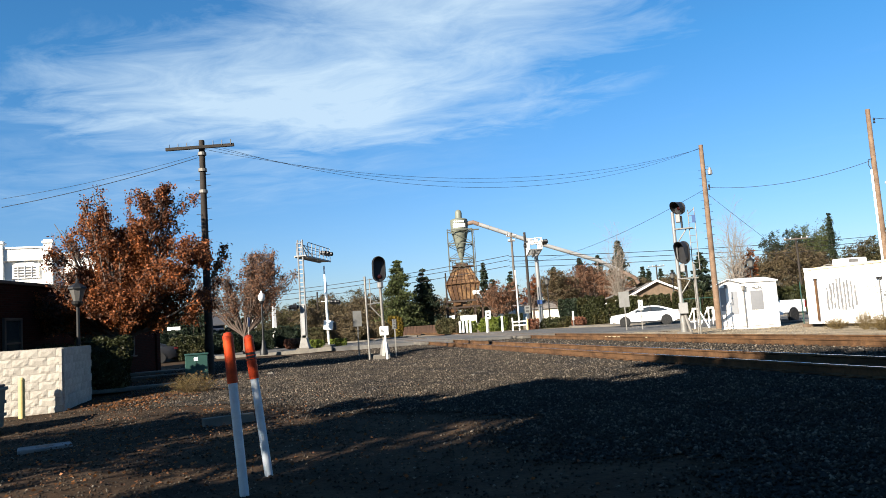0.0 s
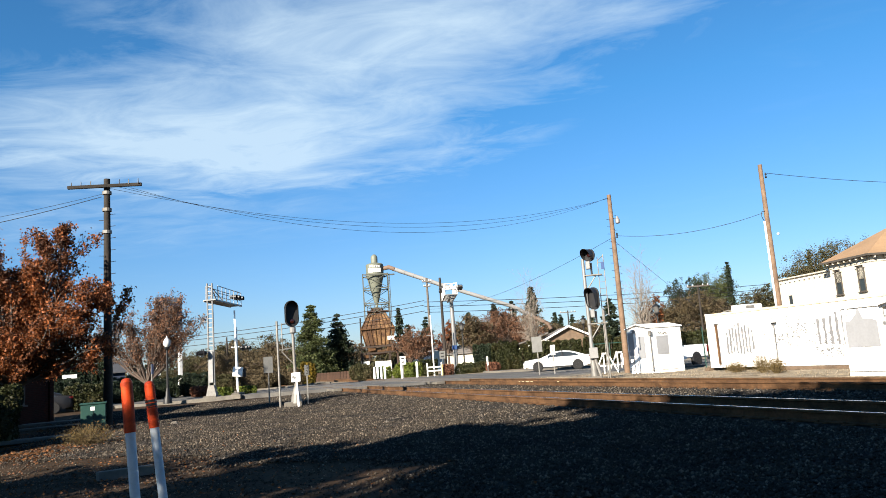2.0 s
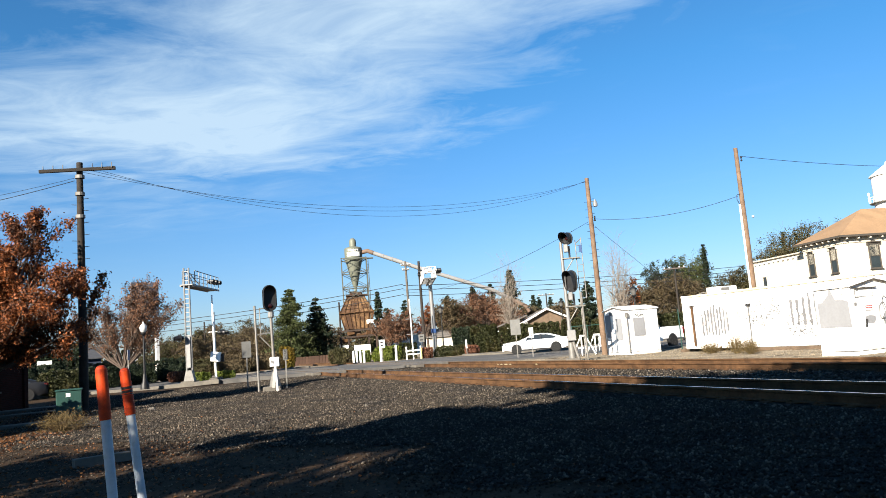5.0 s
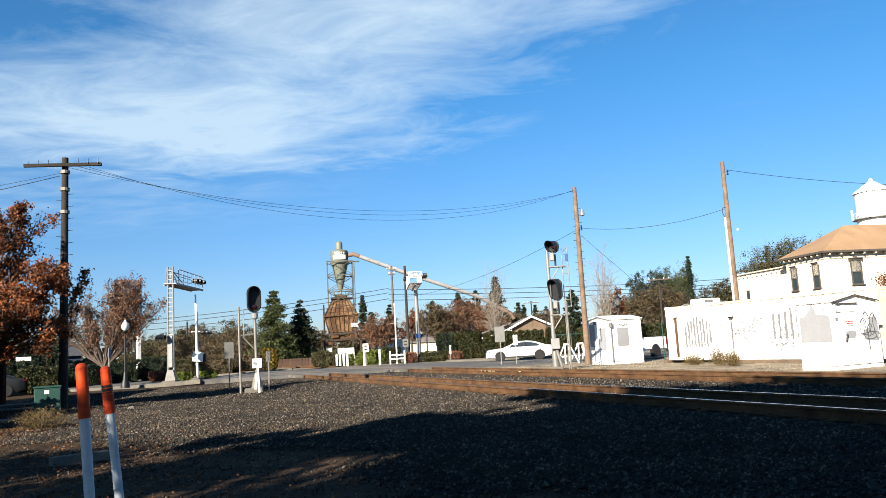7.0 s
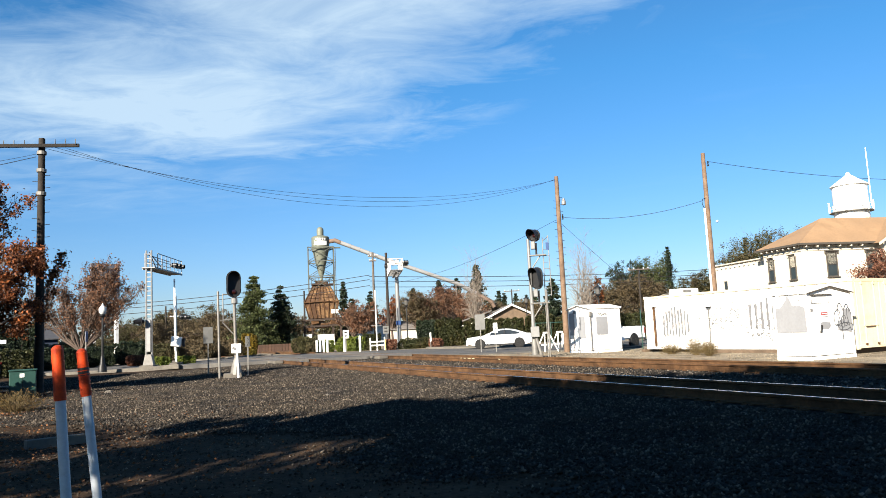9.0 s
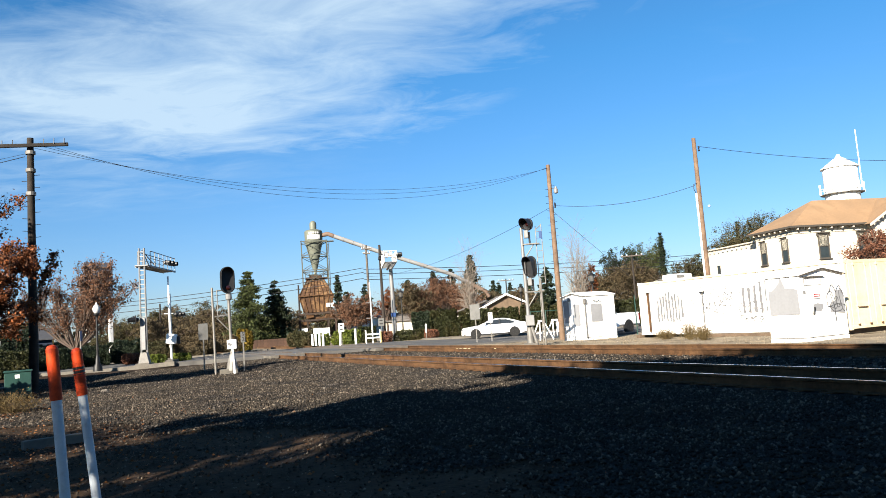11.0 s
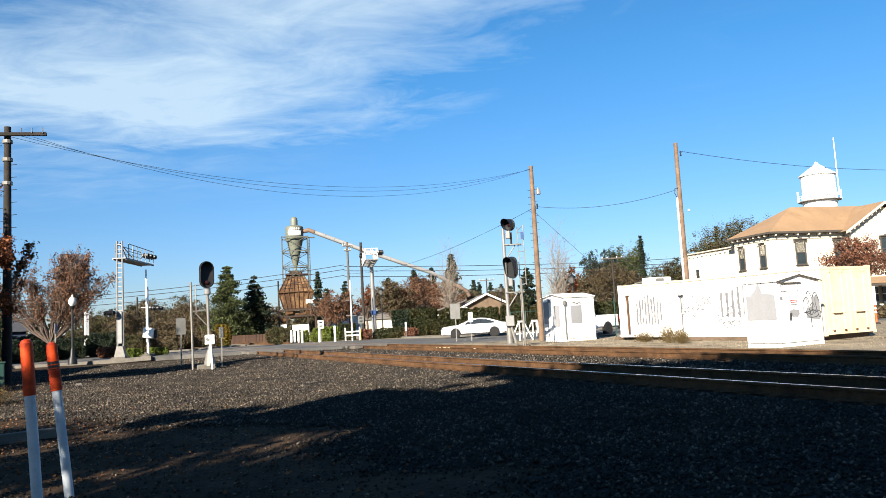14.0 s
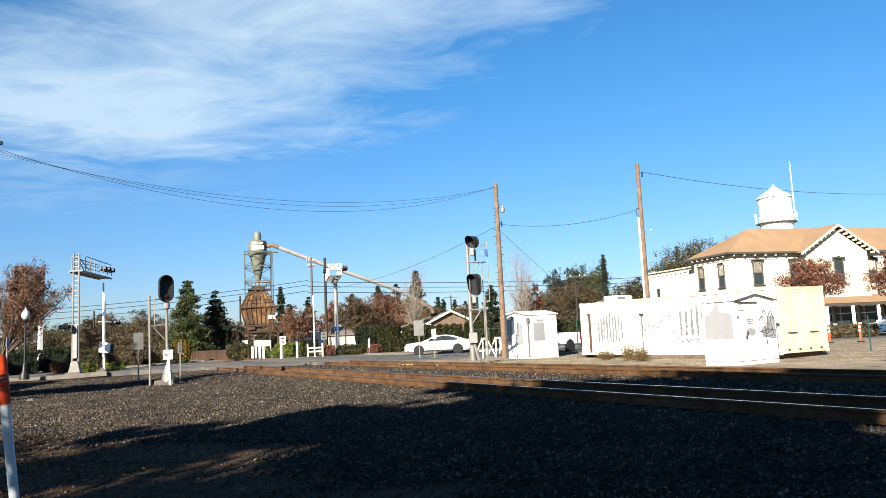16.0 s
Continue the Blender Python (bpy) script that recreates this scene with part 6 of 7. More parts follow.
    for xx in (2.7, 6.5, 10.55, 14.9, 19.5):
        window(ob, xx, -0.72 if 7.2 < xx < 13.8 else -0.02, 4.5, 0.92, 1.98, M_TRIM_D, hood_mat=M_TRIM_D)
    # porch roof and shop front
    part("porch_roof", G().prism([(-.02, 3.35), (-2.6, 2.75), (-2.6, 2.6), (-.02, 2.6)], 6.5, L_, "x"), M_ROOF, ob, "tan porch roof")
    part("porch_beam", G().box((L_ / 2 + 3, -2.45, 2.5), (L_ - 6.5, .2, .22)), M_TRIM_D, ob)
    for i in range(9):
        part("porch_post", G().box((7.2 + i * 2.7, -2.4, 1.25), (.2, .2, 2.5), bev=.02), M_WHITE, ob, "white porch post")
    for i in range(8):
        sw = part("shop_window", G().box((8.5 + i * 2.7, -.36, 1.35), (2.2, .06, 2.0)), M_PANE, ob, "dark shop window")
        for zz, hh in ((.32, .1), (2.38, .1), (1.75, .05)):
            part("frame_bar", G().box((8.5 + i * 2.7, -.39, zz), (2.3, .05, hh)), M_WHITE, sw)
    # flat-roofed wing
    part("wing", G().box((0.9 + 4, D_ + 4.7, 3.33), (8, 9.4, 6.66)), M_STUCCO, ob, "lower flat-roofed wing")
    part("parapet_cap", G().box((.85, D_ + 4.7, 6.70), (.3, 9.4, .12)), M_TRIM, ob)
    for i in range(12):
        part("dentil", G().box((.82, D_ + .4 + i * .75, 6.42), (.14, .14, .2)), M_TRIM, ob)
    window(ob, .88, D_ + 7.4, 4.1, .7, 1.0, M_TRIM, sash=False, yaw=-90)
    return ob


big_house()

# brick building and white stucco building
bb = thing("brick_building", "low dark red brick building with flat roof", "building", -14.1, 15.0, -0.1, 0)
part("wall", G().box((-3, 10.5, 1.85), (6, 21, 3.7)), M_BRICKWALL, bb, "dark brick wall")
part("parapet_cap", G().box((-3, 10.5, 3.74), (6.2, 21.2, .1), bev=.01), M_TRIM_D, bb)
for yy in (8.9, 13.5, 17.6):
    wd = window(bb, 0.03, yy, 1.0, .9, 1.55, M_TRIM_D, yaw=90)
part("corner_pilaster", G().box((.03, 20.8, 1.85), (.12, .4, 3.7)), M_BRICKWALL, bb)
wx, wy = AZ(-27.5, 62)
wb = thing("white_building", "white stucco building with stepped parapet and arched vent", "building", wx, wy, 0, 14.3)
part("wall", G().box((-2.0, 3, 4.1), (14, 6, 8.2)), M_STUCCO_W, wb, "white stucco wall")
part("parapet", G().box((-2.4, -.05, 8.35), (3.0, .5, .9)), M_STUCCO_W, wb)
part("coping", G().box((-2.4, -.08, 8.85), (3.1, .62, .14), bev=.02).box((2.0, -.08, 8.27), (5.7, .62, .14), bev=.02).box((-7.0, -.08, 7.7), (5.0, .62, .14), bev=.02), M_STUCCO_W, wb)
for xx in (-4.05, -.75):
    part("pilaster", G().box((xx, -.25, 4.55), (.62, .5, 9.1), bev=.02).box((xx, -.25, 9.2), (.8, .68, .16), bev=.02).box((xx, -.25, 9.33), (.62, .5, .12), bev=.02), M_STUCCO_W, wb, "white pilaster")
vt = part("arched_vent", G().prism([(-.95 - 2.4, 6.6), (.95 - 2.4, 6.6)] + [(-2.4 + .95 * math.cos(a), 7.35 + .5 * math.sin(a)) for a in np.linspace(0, math.pi, 11)], -.12, -.01), M_STUCCO_W, wb, "arched louvred vent")
for i in range(4):
    part("louvre", G().box((-2.4, -.13, 6.78 + i * .2), (1.4, .06, .11), Euler((.6, 0, 0)).to_matrix()), M_GREYINK, vt)
for i in range(3):
    part("mullion", G().box((-2.85 + i * .45, -.15, 7.1), (.06, .04, .85)), M_STUCCO_W, vt)
part("cornice", G().box((-7.0, -.2, 6.6), (5.2, .7, .5), bev=.1).box((2.0, -.1, 6.9), (5.6, .3, .2), bev=.03), M_STUCCO_W, wb)

# gabled house behind the hedge
hx, hy = AZ(15.8, 88)
gh = thing("gabled_house", "low brown house with grey gable roof and white trim", "house", hx, hy, 0, -8)
part("wall", G().prism([(-3.6, 0), (3.6, 0), (3.6, 2.5), (0, 4.15), (-3.6, 2.5)], 0, 9), M_WOOD, gh, "brown gable wall")
for sd in (-1, 1):
    part("roof", G().add([(sd * 4.1, -.5, 2.3), (0, -.5, 4.3), (0, 9.5, 4.3), (sd * 4.1, 9.5, 2.3), (sd * 4.1, -.5, 2.18), (0, -.5, 4.18), (0, 9.5, 4.18), (sd * 4.1, 9.5, 2.18)], [(0, 1, 2, 3), (7, 6, 5, 4), (0, 4, 5, 1), (0, 3, 7, 4)]), M_ROOF_G, gh, "grey shingle roof")
    part("barge_board", G().prism([(sd * 4.15, 2.14), (0, 4.14), (0, 4.36), (sd * 4.15, 2.36)], -.58, -.5), M_WHITE, gh, "white barge board")
part("side_wing", G().prism([(-7.2, 0), (-3.0, 0), (-3.0, 3.6), (-7.2, 2.2)], 1.5, 8), M_WOOD, gh)
part("wing_roof", G().add([(-7.9, -.3, 2.05), (-2.2, 1.2, 3.75), (-2.2, 9, 3.9), (-7.9, 9, 2.2), (-7.9, -.3, 1.93), (-2.2, 1.2, 3.63)], [(0, 1, 2, 3), (0, 4, 5, 1)]), M_ROOF_G, gh, "grey sloping wing roof")
part("wing_fascia", G().box((-5.1, -.35, 2.2), (5.6, .06, .16), Euler((0, radians(-12), 0)).to_matrix()), M_WHITE, gh)

# low far sheds behind the tower
for az, d, w, h, mt, lab in ((4.6, 100, 7.5, 2.6, M_WHITE, "low white shed with grey roof"), (7.9, 95, 5.5, 1.9, M_TRIM, "low pale far shed"), (-19.3, 75, 6.5, 2.3, M_NAVY, "small dark navy house far off")):
    x, y = AZ(az, d)
    ob = thing("far_shed", lab, "shed", x, y, 0.1, face(az), "far sheds")
    part("wall", G().box((0, 2, h / 2), (w, 4, h)), mt, ob)
    part("roof", G().prism([(-.3, h), (2, h + 1.0), (4.3, h), (4.3, h + .1), (2, h + 1.1), (-.3, h + .1)], -w / 2 - .3, w / 2 + .3, "x"), M_SLATE if mt is M_NAVY else M_ROOF_G, ob)
    part("door", G().box((w * .2, -.02, h * .42), (w * .2, .04, h * .8)), M_SLATE if mt is M_NAVY else M_WHITE_W, ob)
for az, w in ((-3.2, 4.4), (-1.0, 3.4)):
    x, y = AZ(az, 78)
    fe = thing("board_fence", "brown board fence far beyond the road", "fence", x, y, 0.1, face(az), "board fences")
    bd = G().box((0, 0, .45), (.28, .04, .9), bev=.01).mesh("board", M_FENCE)
    for i in range(int(w / .3)):
        part("board", bd, None, fe, at=(-w / 2 + i * .3, random.uniform(-.02, .02), 0))
    part("fence_rail", G().box((0, .05, .7), (w, .05, .1)), M_FENCE, fe)

# ---- rusted cyclone tower ----
tx, ty = AZ(1.33, 90)
tw = thing("cyclone_tower", "grey-green dust cyclone over a rusted hopper on legs", "tower", tx, ty, 0.1, face(1.3))
cy_ = part("cyclone", G().lathe([(.06, 8.3), (.32, 8.9), (1.02, 11.9), (1.06, 12.0), (1.06, 13.35), (.95, 13.45), (.42, 13.6)], 24), M_CYC, tw, "grey-green sheet-metal cyclone", True)
part("outlet_dome", G().lathe([(.40, 13.5), (.42, 14.2), (.36, 14.45), (.2, 14.6), (.03, 14.65)], 18), M_CYC, cy_, smooth=True)
part("stiffener", G().lathe([(1.09, 11.95), (1.12, 12.0), (1.09, 12.05)], 24), M_CYC, cy_)
sg = part("name_board", G().prism([(1.075 * math.sin(a), -1.075 * math.cos(a)) for a in np.linspace(-.75, .75, 9)] + [(1.085 * math.sin(a), -1.085 * math.cos(a)) for a in np.linspace(.75, -.75, 9)], 12.35, 12.85, "z"), M_WHITE, cy_, "white name board")
for i in range(5):
    a = -.5 + i * .25
    part("printed_bar", G().box((1.09 * math.sin(a), -1.09 * math.cos(a), 13.08), (.18, .02, .2), Euler((0, 0, a)).to_matrix()), M_WHITE, cy_)
for sx_ in (-1, 1):
    for sy_ in (-1, 1):
        part("leg", G().box((sx_ * 1.5, sy_ * 1.4, 9.4), (.10, .10, 5.4)), M_STEEL_D, tw)
        for z0 in (6.8, 8.6, 10.4):
            part("brace", G().tube((sx_ * 1.5, sy_ * 1.4, z0), (-sx_ * 1.5, sy_ * 1.4, z0 + 1.75), .035, k=5), M_STEEL_D, tw)
for z0 in (8.6, 10.4, 12.05):
    part("girt", G().box((0, -1.4, z0), (3.1, .1, .1)).box((0, 1.4, z0), (3.1, .1, .1)).box((-1.5, 0, z0), (.1, 2.8, .1)).box((1.5, 0, z0), (.1, 2.8, .1)), M_STEEL_D, tw)
part("outrigger", G().box((1.7, -.6, 12.0), (1.3, .5, .12)), M_STEEL_D, tw)
# hopper: rusted sheets between ribs
z0, z1, z2 = 3.6, 5.5, 7.55
hop = part("hopper", G().add([(-1.55, -1.5, z0), (1.6, -1.5, z0), (1.6, 1.5, z0), (-1.55, 1.5, z0), (-2.05, -1.9, z1), (1.95, -1.9, z1), (1.95, 1.9, z1), (-2.05, 1.9, z1), (-1.0, -1.0, z2), (.9, -1.0, z2), (.9, 1.0, z2), (-1.0, 1.0, z2)],
     [(0, 1, 5, 4), (1, 2, 6, 5), (2, 3, 7, 6), (3, 0, 4, 7), (4, 5, 9, 8), (5, 6, 10, 9), (6, 7, 11, 10), (7, 4, 8, 11), (8, 9, 10, 11), (3, 2, 1, 0)]), M_RUSTSHEET, tw, "rust-brown sheet hopper")
for i in range(8):
    f = i / 7
    part("rib", G().tube((-1.55 + 3.15 * f, -1.54, z0), (-2.05 + 4.0 * f, -1.95, z1), .06, k=4).tube((-2.05 + 4.0 * f, -1.95, z1), (-1.0 + 1.9 * f, -1.05, z2), .06, k=4), M_RUST, hop)
part("belt", G().box((-.05, -1.95, z1), (4.1, .1, .14)).box((-.0, -1.02, z2), (2.0, .12, .2)), M_RUST, hop)
part("chute", G().box((0, -.6, 7.75), (1.5, 1.0, .5), Euler((.2, .1, 0)).to_matrix()), M_RUSTSHEET, tw)
part("throat", G().tube((0, 0, 7.4), (0, 0, 8.4), .25, .16, 10), M_CYC, tw)
part("white_plate", G().box((1.5, -1.78, 4.35), (.9, .05, .45)), M_WHITE, tw)
for xx in (-2.1, -1.2, 1.2, 2.1):
    for yy in (-1.6, 1.6):
        part("timber_leg", G().box((xx, yy, 1.8), (.2, .2, 3.7)), M_TIE, tw)
for zz in (3.45, 2.7):
    part("timber_beam", G().box((.1, -1.7, zz), (4.3, .2, .2), Euler((0, random.uniform(-.03, .03), 0)).to_matrix()), M_TIE, tw)
part("gear_box", G().box((-.3, -.9, 2.9), (1.2, .8, .9), bev=.1), M_WOOD, tw)
part("belt_guard", G().tube((.5, -1.3, 2.7), (1.4, -1.3, 3.2), .3, .22, 10), M_RUSTSHEET, tw)
part("lower_cladding", G().box((.35, -1.95, .85), (1.9, .1, 1.7)), M_STUCCO_W, tw, "whitewashed lower boards")
for zz, dx in ((3.15, -.9), (2.75, .2), (3.05, 1.3), (2.35, -1.4)):
    part("machine_block", G().box((dx, -1.35, zz), (.9, .7, .5), Euler((.1 * dx, .15 * dx, .2)).to_matrix(), .06), M_RUST, tw)
# platform and ladder about the hopper's top
part("platform", G().box((.1, -.1, 7.62), (2.6, 2.5, .12)), M_TIE, tw)
for i in range(7):
    part("rail_post", G().tube((-1.15 + i * .42, -1.32, 7.65), (-1.15 + i * .42, -1.32, 8.45), .035, k=5), M_STEEL_D, tw)
part("platform_rail", G().tube((-1.15, -1.32, 8.4), (1.4, -1.32, 8.45), .035, k=5).tube((-1.15, -1.32, 8.05), (1.4, -1.32, 8.05), .03, k=5), M_STEEL_D, tw)
for sd in (-.2, .2):
    part("ladder_rail", G().tube((1.62 + sd * .4, -1.6 + sd, 3.7), (1.62 + sd * .4, -1.6 + sd, 12.0), .04, k=5), M_STEEL_D, tw)
for i in range(24):
    part("rung", G().tube((1.54, -1.8, 3.9 + i * .33), (1.70, -1.4, 3.9 + i * .33), .02, k=4), M_STEEL_D, tw)
part("lower_cladding", G().box((-1.6, -1.9, 0.9), (.7, .1, 1.8)), M_WHITE_W, tw)
# duct
dp = [PT(1.95, .1272, 90), PT(2.44, .1285, 89.5), PT(2.85, .1253, 89.5), PT(6.30, .1003, 91), PT(11.65, .0641, 94), PT(13.14, .0492, 96), PT(14.30, .0372, 96), PT(14.53, .0292, 96)]
dob = thing("dust_duct", "long pale dust duct sloping down from the cyclone", "duct", *dp[0], 0)
loc = [tuple(Vector(q_) - Vector(dp[0])) for q_ in dp]
part("elbow", G().path(loc[:3], .26, 12), M_DUCT_R, dob, "rusted duct elbow", True)
part("pipe", G().path(loc[2:6], .25, 12), M_DUCT, dob, smooth=True)
part("end_bend", G().path(loc[5:], .25, 12), M_DUCT_R, dob, smooth=True)
for k_ in (2, 3, 4):
    for i in range(1, 5):
        p_ = Vector(loc[k_]).lerp(Vector(loc[k_ + 1]), i / 5)
        d_ = (Vector(loc[k_ + 1]) - Vector(loc[k_])).normalized()
        part("flange", G().tube(p_, p_ + d_ * .07, .275, k=12), M_DUCT, dob)
for q_ in (loc[4], loc[5]):
    part("prop", G().tube(q_, (q_[0], q_[1], -dp[0][2]), .1, k=6), M_GALV, dob)

# ---- water tank ----
wx, wy = AZ(39.95, 150)
wt = thing("water_tower", "white water tower with conical roof and railed balcony", "water tower", wx, wy, 0, face(40))
part("tank", G().lathe([(1.2, 16.2), (2.5, 17.0), (2.85, 17.8), (2.85, 24.0)], 32), M_WHITE, wt, smooth=True)
part("roof", G().lathe([(3.15, 23.9), (3.1, 24.05), (.4, 26.0), (.3, 26.35), (.05, 26.5)], 32), M_WHITE, wt)
part("balcony", G().lathe([(2.8, 19.2), (3.55, 19.2), (3.55, 19.35), (2.8, 19.35)], 32), M_GALV, wt)
for i in range(20):
    a = 2 * math.pi * i / 20
    part("stanchion", G().tube((3.5 * math.cos(a), 3.5 * math.sin(a), 19.3), (3.5 * math.cos(a), 3.5 * math.sin(a), 20.3), .05, k=5), M_WHITE, wt)
part("handrail", G().path([(3.5 * math.cos(a), 3.5 * math.sin(a), 20.3) for a in np.linspace(0, 2 * math.pi, 25)], .05, 5), M_WHITE, wt)
for i in range(6):
    a = 2 * math.pi * i / 6 + .3
    part("panel_antenna", G().box((3.62 * math.cos(a), 3.62 * math.sin(a), 20.2), (.3, .3, 1.9), bev=.05), M_WHITE, wt)
for i in range(4):
    a = math.pi / 4 + math.pi / 2 * i
    part("leg", G().tube((3.6 * math.cos(a), 3.6 * math.sin(a), 0), (2.5 * math.cos(a), 2.5 * math.sin(a), 19.5), .25, .2, 8), M_WHITE, wt)
part("riser", G().tube((0, 0, 0), (0, 0, 18), .5, k=10), M_WHITE, wt)
part("whip_antenna", G().tube((3.2, 0, 20), (3.15, 0, 30.5), .12, .08, 6), M_WHITE, wt)

# billboard behind the bare tree
x, y = AZ(-13.9, 84)
bl = thing("billboard", "grey back of a tall billboard on white posts", "billboard", x, y, 0, 40)
part("panel", G().box((0, 0, 8.3), (3.0, .25, 3.6), bev=.02), M_BOARDBACK, bl)
for i in range(4):
    part("stringer", G().box((0, -.17, 6.9 + i * .9), (2.9, .08, .08)), M_GREYINK, bl)
for xx in (-1.1, 1.3):
    part("post", G().box((xx, .2, 4), (.35, .3, 8)), M_WHITE, bl, "white post")
part("catwalk", G().box((0, -.6, 6.2), (4.4, .9, .1)), M_BLACKIRON, bl)

# ---- vehicles ----


def wheel(parent, x, y, r, rim_mat, side):
    m = Matrix.Translation((x, y, r)) @ Euler((radians(90), 0, 0)).to_matrix().to_4x4()
    wh = part("wheel", G().lathe([(r * .62, -.1), (r * .95, -.1), (r, -.06), (r, .06), (r * .95, .1), (r * .62, .1)], 22, m), M_RUBBER, parent, "black tyre", True)
    part("rim", G().lathe([(.03, side * .07), (r * .2, side * .085), (r * .64, side * .095), (r * .66, side * .0)], 18, m), rim_mat, wh)
    for i in range(5):
        a = 2 * math.pi * i / 5
        part("spoke_gap", G().box((x + math.cos(a) * r * .42, y + (-side) * .092, r + math.sin(a) * r * .42), (r * .2, .02, r * .2), Euler((0, -a, 0)).to_matrix()), M_BLACK, wh)


def loft(sections):
    """A skin through rings of equal length."""
    g = G()
    k_ = len(sections[0])
    vs = [p_ for s in sections for p_ in s]
    fs = [(j * k_ + i, j * k_ + (i + 1) % k_, (j + 1) * k_ + (i + 1) % k_, (j + 1) * k_ + i) for j in range(len(sections) - 1) for i in range(k_)]
    fs += [tuple(range(k_))[::-1], tuple(range((len(sections) - 1) * k_, len(sections) * k_))]
    return g.add(vs, fs)


def sedan(label, x, y, z, rz, name="sedan_car", paint=M_CARW):
    """Facing -x: a rounded lower body, a sloping glasshouse, wheels, lamps."""
    ob = thing(name, label, "car", x, y, z, rz, "cars")
    top = [(-2.43, .62, .70), (-2.3, .80, .80), (-1.7, .88, .88), (-1.0, .95, .92), (0, .96, .925), (1.2, .99, .92), (1.9, 1.03, .90), (2.3, 1.0, .84), (2.43, .82, .74)]
    secs = []
    for px, h, w in top:
        b = .22 if abs(px) < 2.2 else .34
        secs.append([(px, -w * .96, b), (px, -w, b + .18), (px, -w, h - .16), (px, -w * .93, h - .03), (px, -w * .5, h), (px, w * .5, h), (px, w * .93, h - .03), (px, w, h - .16), (px, w, b + .18), (px, w * .96, b)])
    part("body", loft(secs), paint, ob, "white painted body", True)
    cab = []
    for px, h, w in ((-1.15, .92, .80), (-.75, 1.10, .74), (-.3, 1.29, .67), (.1, 1.37, .65), (.5, 1.385, .64), (1.0, 1.34, .62), (1.5, 1.20, .63), (2.05, 1.01, .66)):
        cab.append([(px, -.80, .92), (px, -w, h - .05), (px, -w * .8, h), (px, w * .8, h), (px, w, h - .05), (px, .80, .92)])
    part("cabin", loft(cab), paint, ob, "white roof", True)
    for sd in (-1, 1):
        ws_ = [(-.86, .95), (-.55, 1.12), (-.2, 1.25), (.3, 1.31), (.85, 1.28), (1.3, 1.15), (1.62, .98)]
        def q_(px, pz):
            return (px, sd * (.815 - .36 * (pz - .92)), pz)
        k_ = len(ws_)
        part("side_window", G().add([q_(*p_) for p_ in ws_] + [(a, b - sd * .05, c) for a, b, c in [q_(*p_) for p_ in ws_]], [tuple(range(k_)), tuple(range(k_, 2 * k_))[::-1]] + [(i, (i + 1) % k_, k_ + (i + 1) % k_, k_ + i) for i in range(k_)]), M_GLASS, ob, "dark side glass")
        for px in (.38,):
            part("pillar", G().box((px, sd * .74, 1.17), (.06, .2, .42), Euler((sd * .36, 0, 0)).to_matrix()), M_BLACK, ob)
        part("mirror", G().box((-.72, sd * .98, 1.0), (.12, .2, .12), bev=.03), paint, ob)
        part("headlamp", G().box((-2.22, sd * .66, .68), (.3, .26, .1), Euler((0, 0, sd * .45)).to_matrix(), .02), M_GLASS, ob)
        part("tail_lamp", G().box((2.3, sd * .66, .86), (.22, .32, .12), Euler((0, 0, -sd * .45)).to_matrix(), .02), M_TAIL, ob, "red tail lamp")
        for px in (-1.42, 1.43):
            part("wheel_arch", G().lathe([(.02, -.02), (.385, -.02), (.385, .02), (.02, .02)], 22, Matrix.Translation((px, sd * .905, .34)) @ Euler((radians(90), 0, 0)).to_matrix().to_4x4()), M_BLACK, ob)
            wheel(ob, px, sd * .86, .335, M_RIM, -sd)
        part("sill", G().box((0, sd * .93, .27), (2.1, .05, .1)), M_BLACK, ob)
        for px in (-.15, .75):
            part("door_handle", G().box((px + .2, sd * .965, .80), (.2, .02, .03)), paint, ob)
    part("windscreen", G().add([(-.98, -.7, .98), (-.98, .7, .98), (-.3, .58, 1.35), (-.3, -.58, 1.35)], [(0, 1, 2, 3)]), M_GLASS, ob)
    part("grille", G().box((-2.42, 0, .5), (.06, 1.1, .22), bev=.02), M_BLACK, ob)
    part("bumper", G().box((-2.36, 0, .32), (.15, 1.5, .12), bev=.03), paint, ob)
    part("bumper", G().box((2.36, 0, .36), (.15, 1.5, .16), bev=.03), paint, ob)
    return ob


x, y = AZ(14.72, 55.3)
sedan("white four-door sedan with dark wheels on the road", x, y, 0.11, R_RZ)
x, y = AZ(46.6, 62)
sedan("white parked car before the shopfront", x, y, 0.05, 4)
sedan("white car parked far beyond the road", *AZ(-2.6, 92), 0.16, 80)
sedan("dark car parked by the brick building", *AZ(-22.9, 50), 0.0, 20, paint=M_BLACK)
post_sign("small white sign far off among bushes", -20.3, 58, 2.3, 0.9, 0.26, M_WHITE)


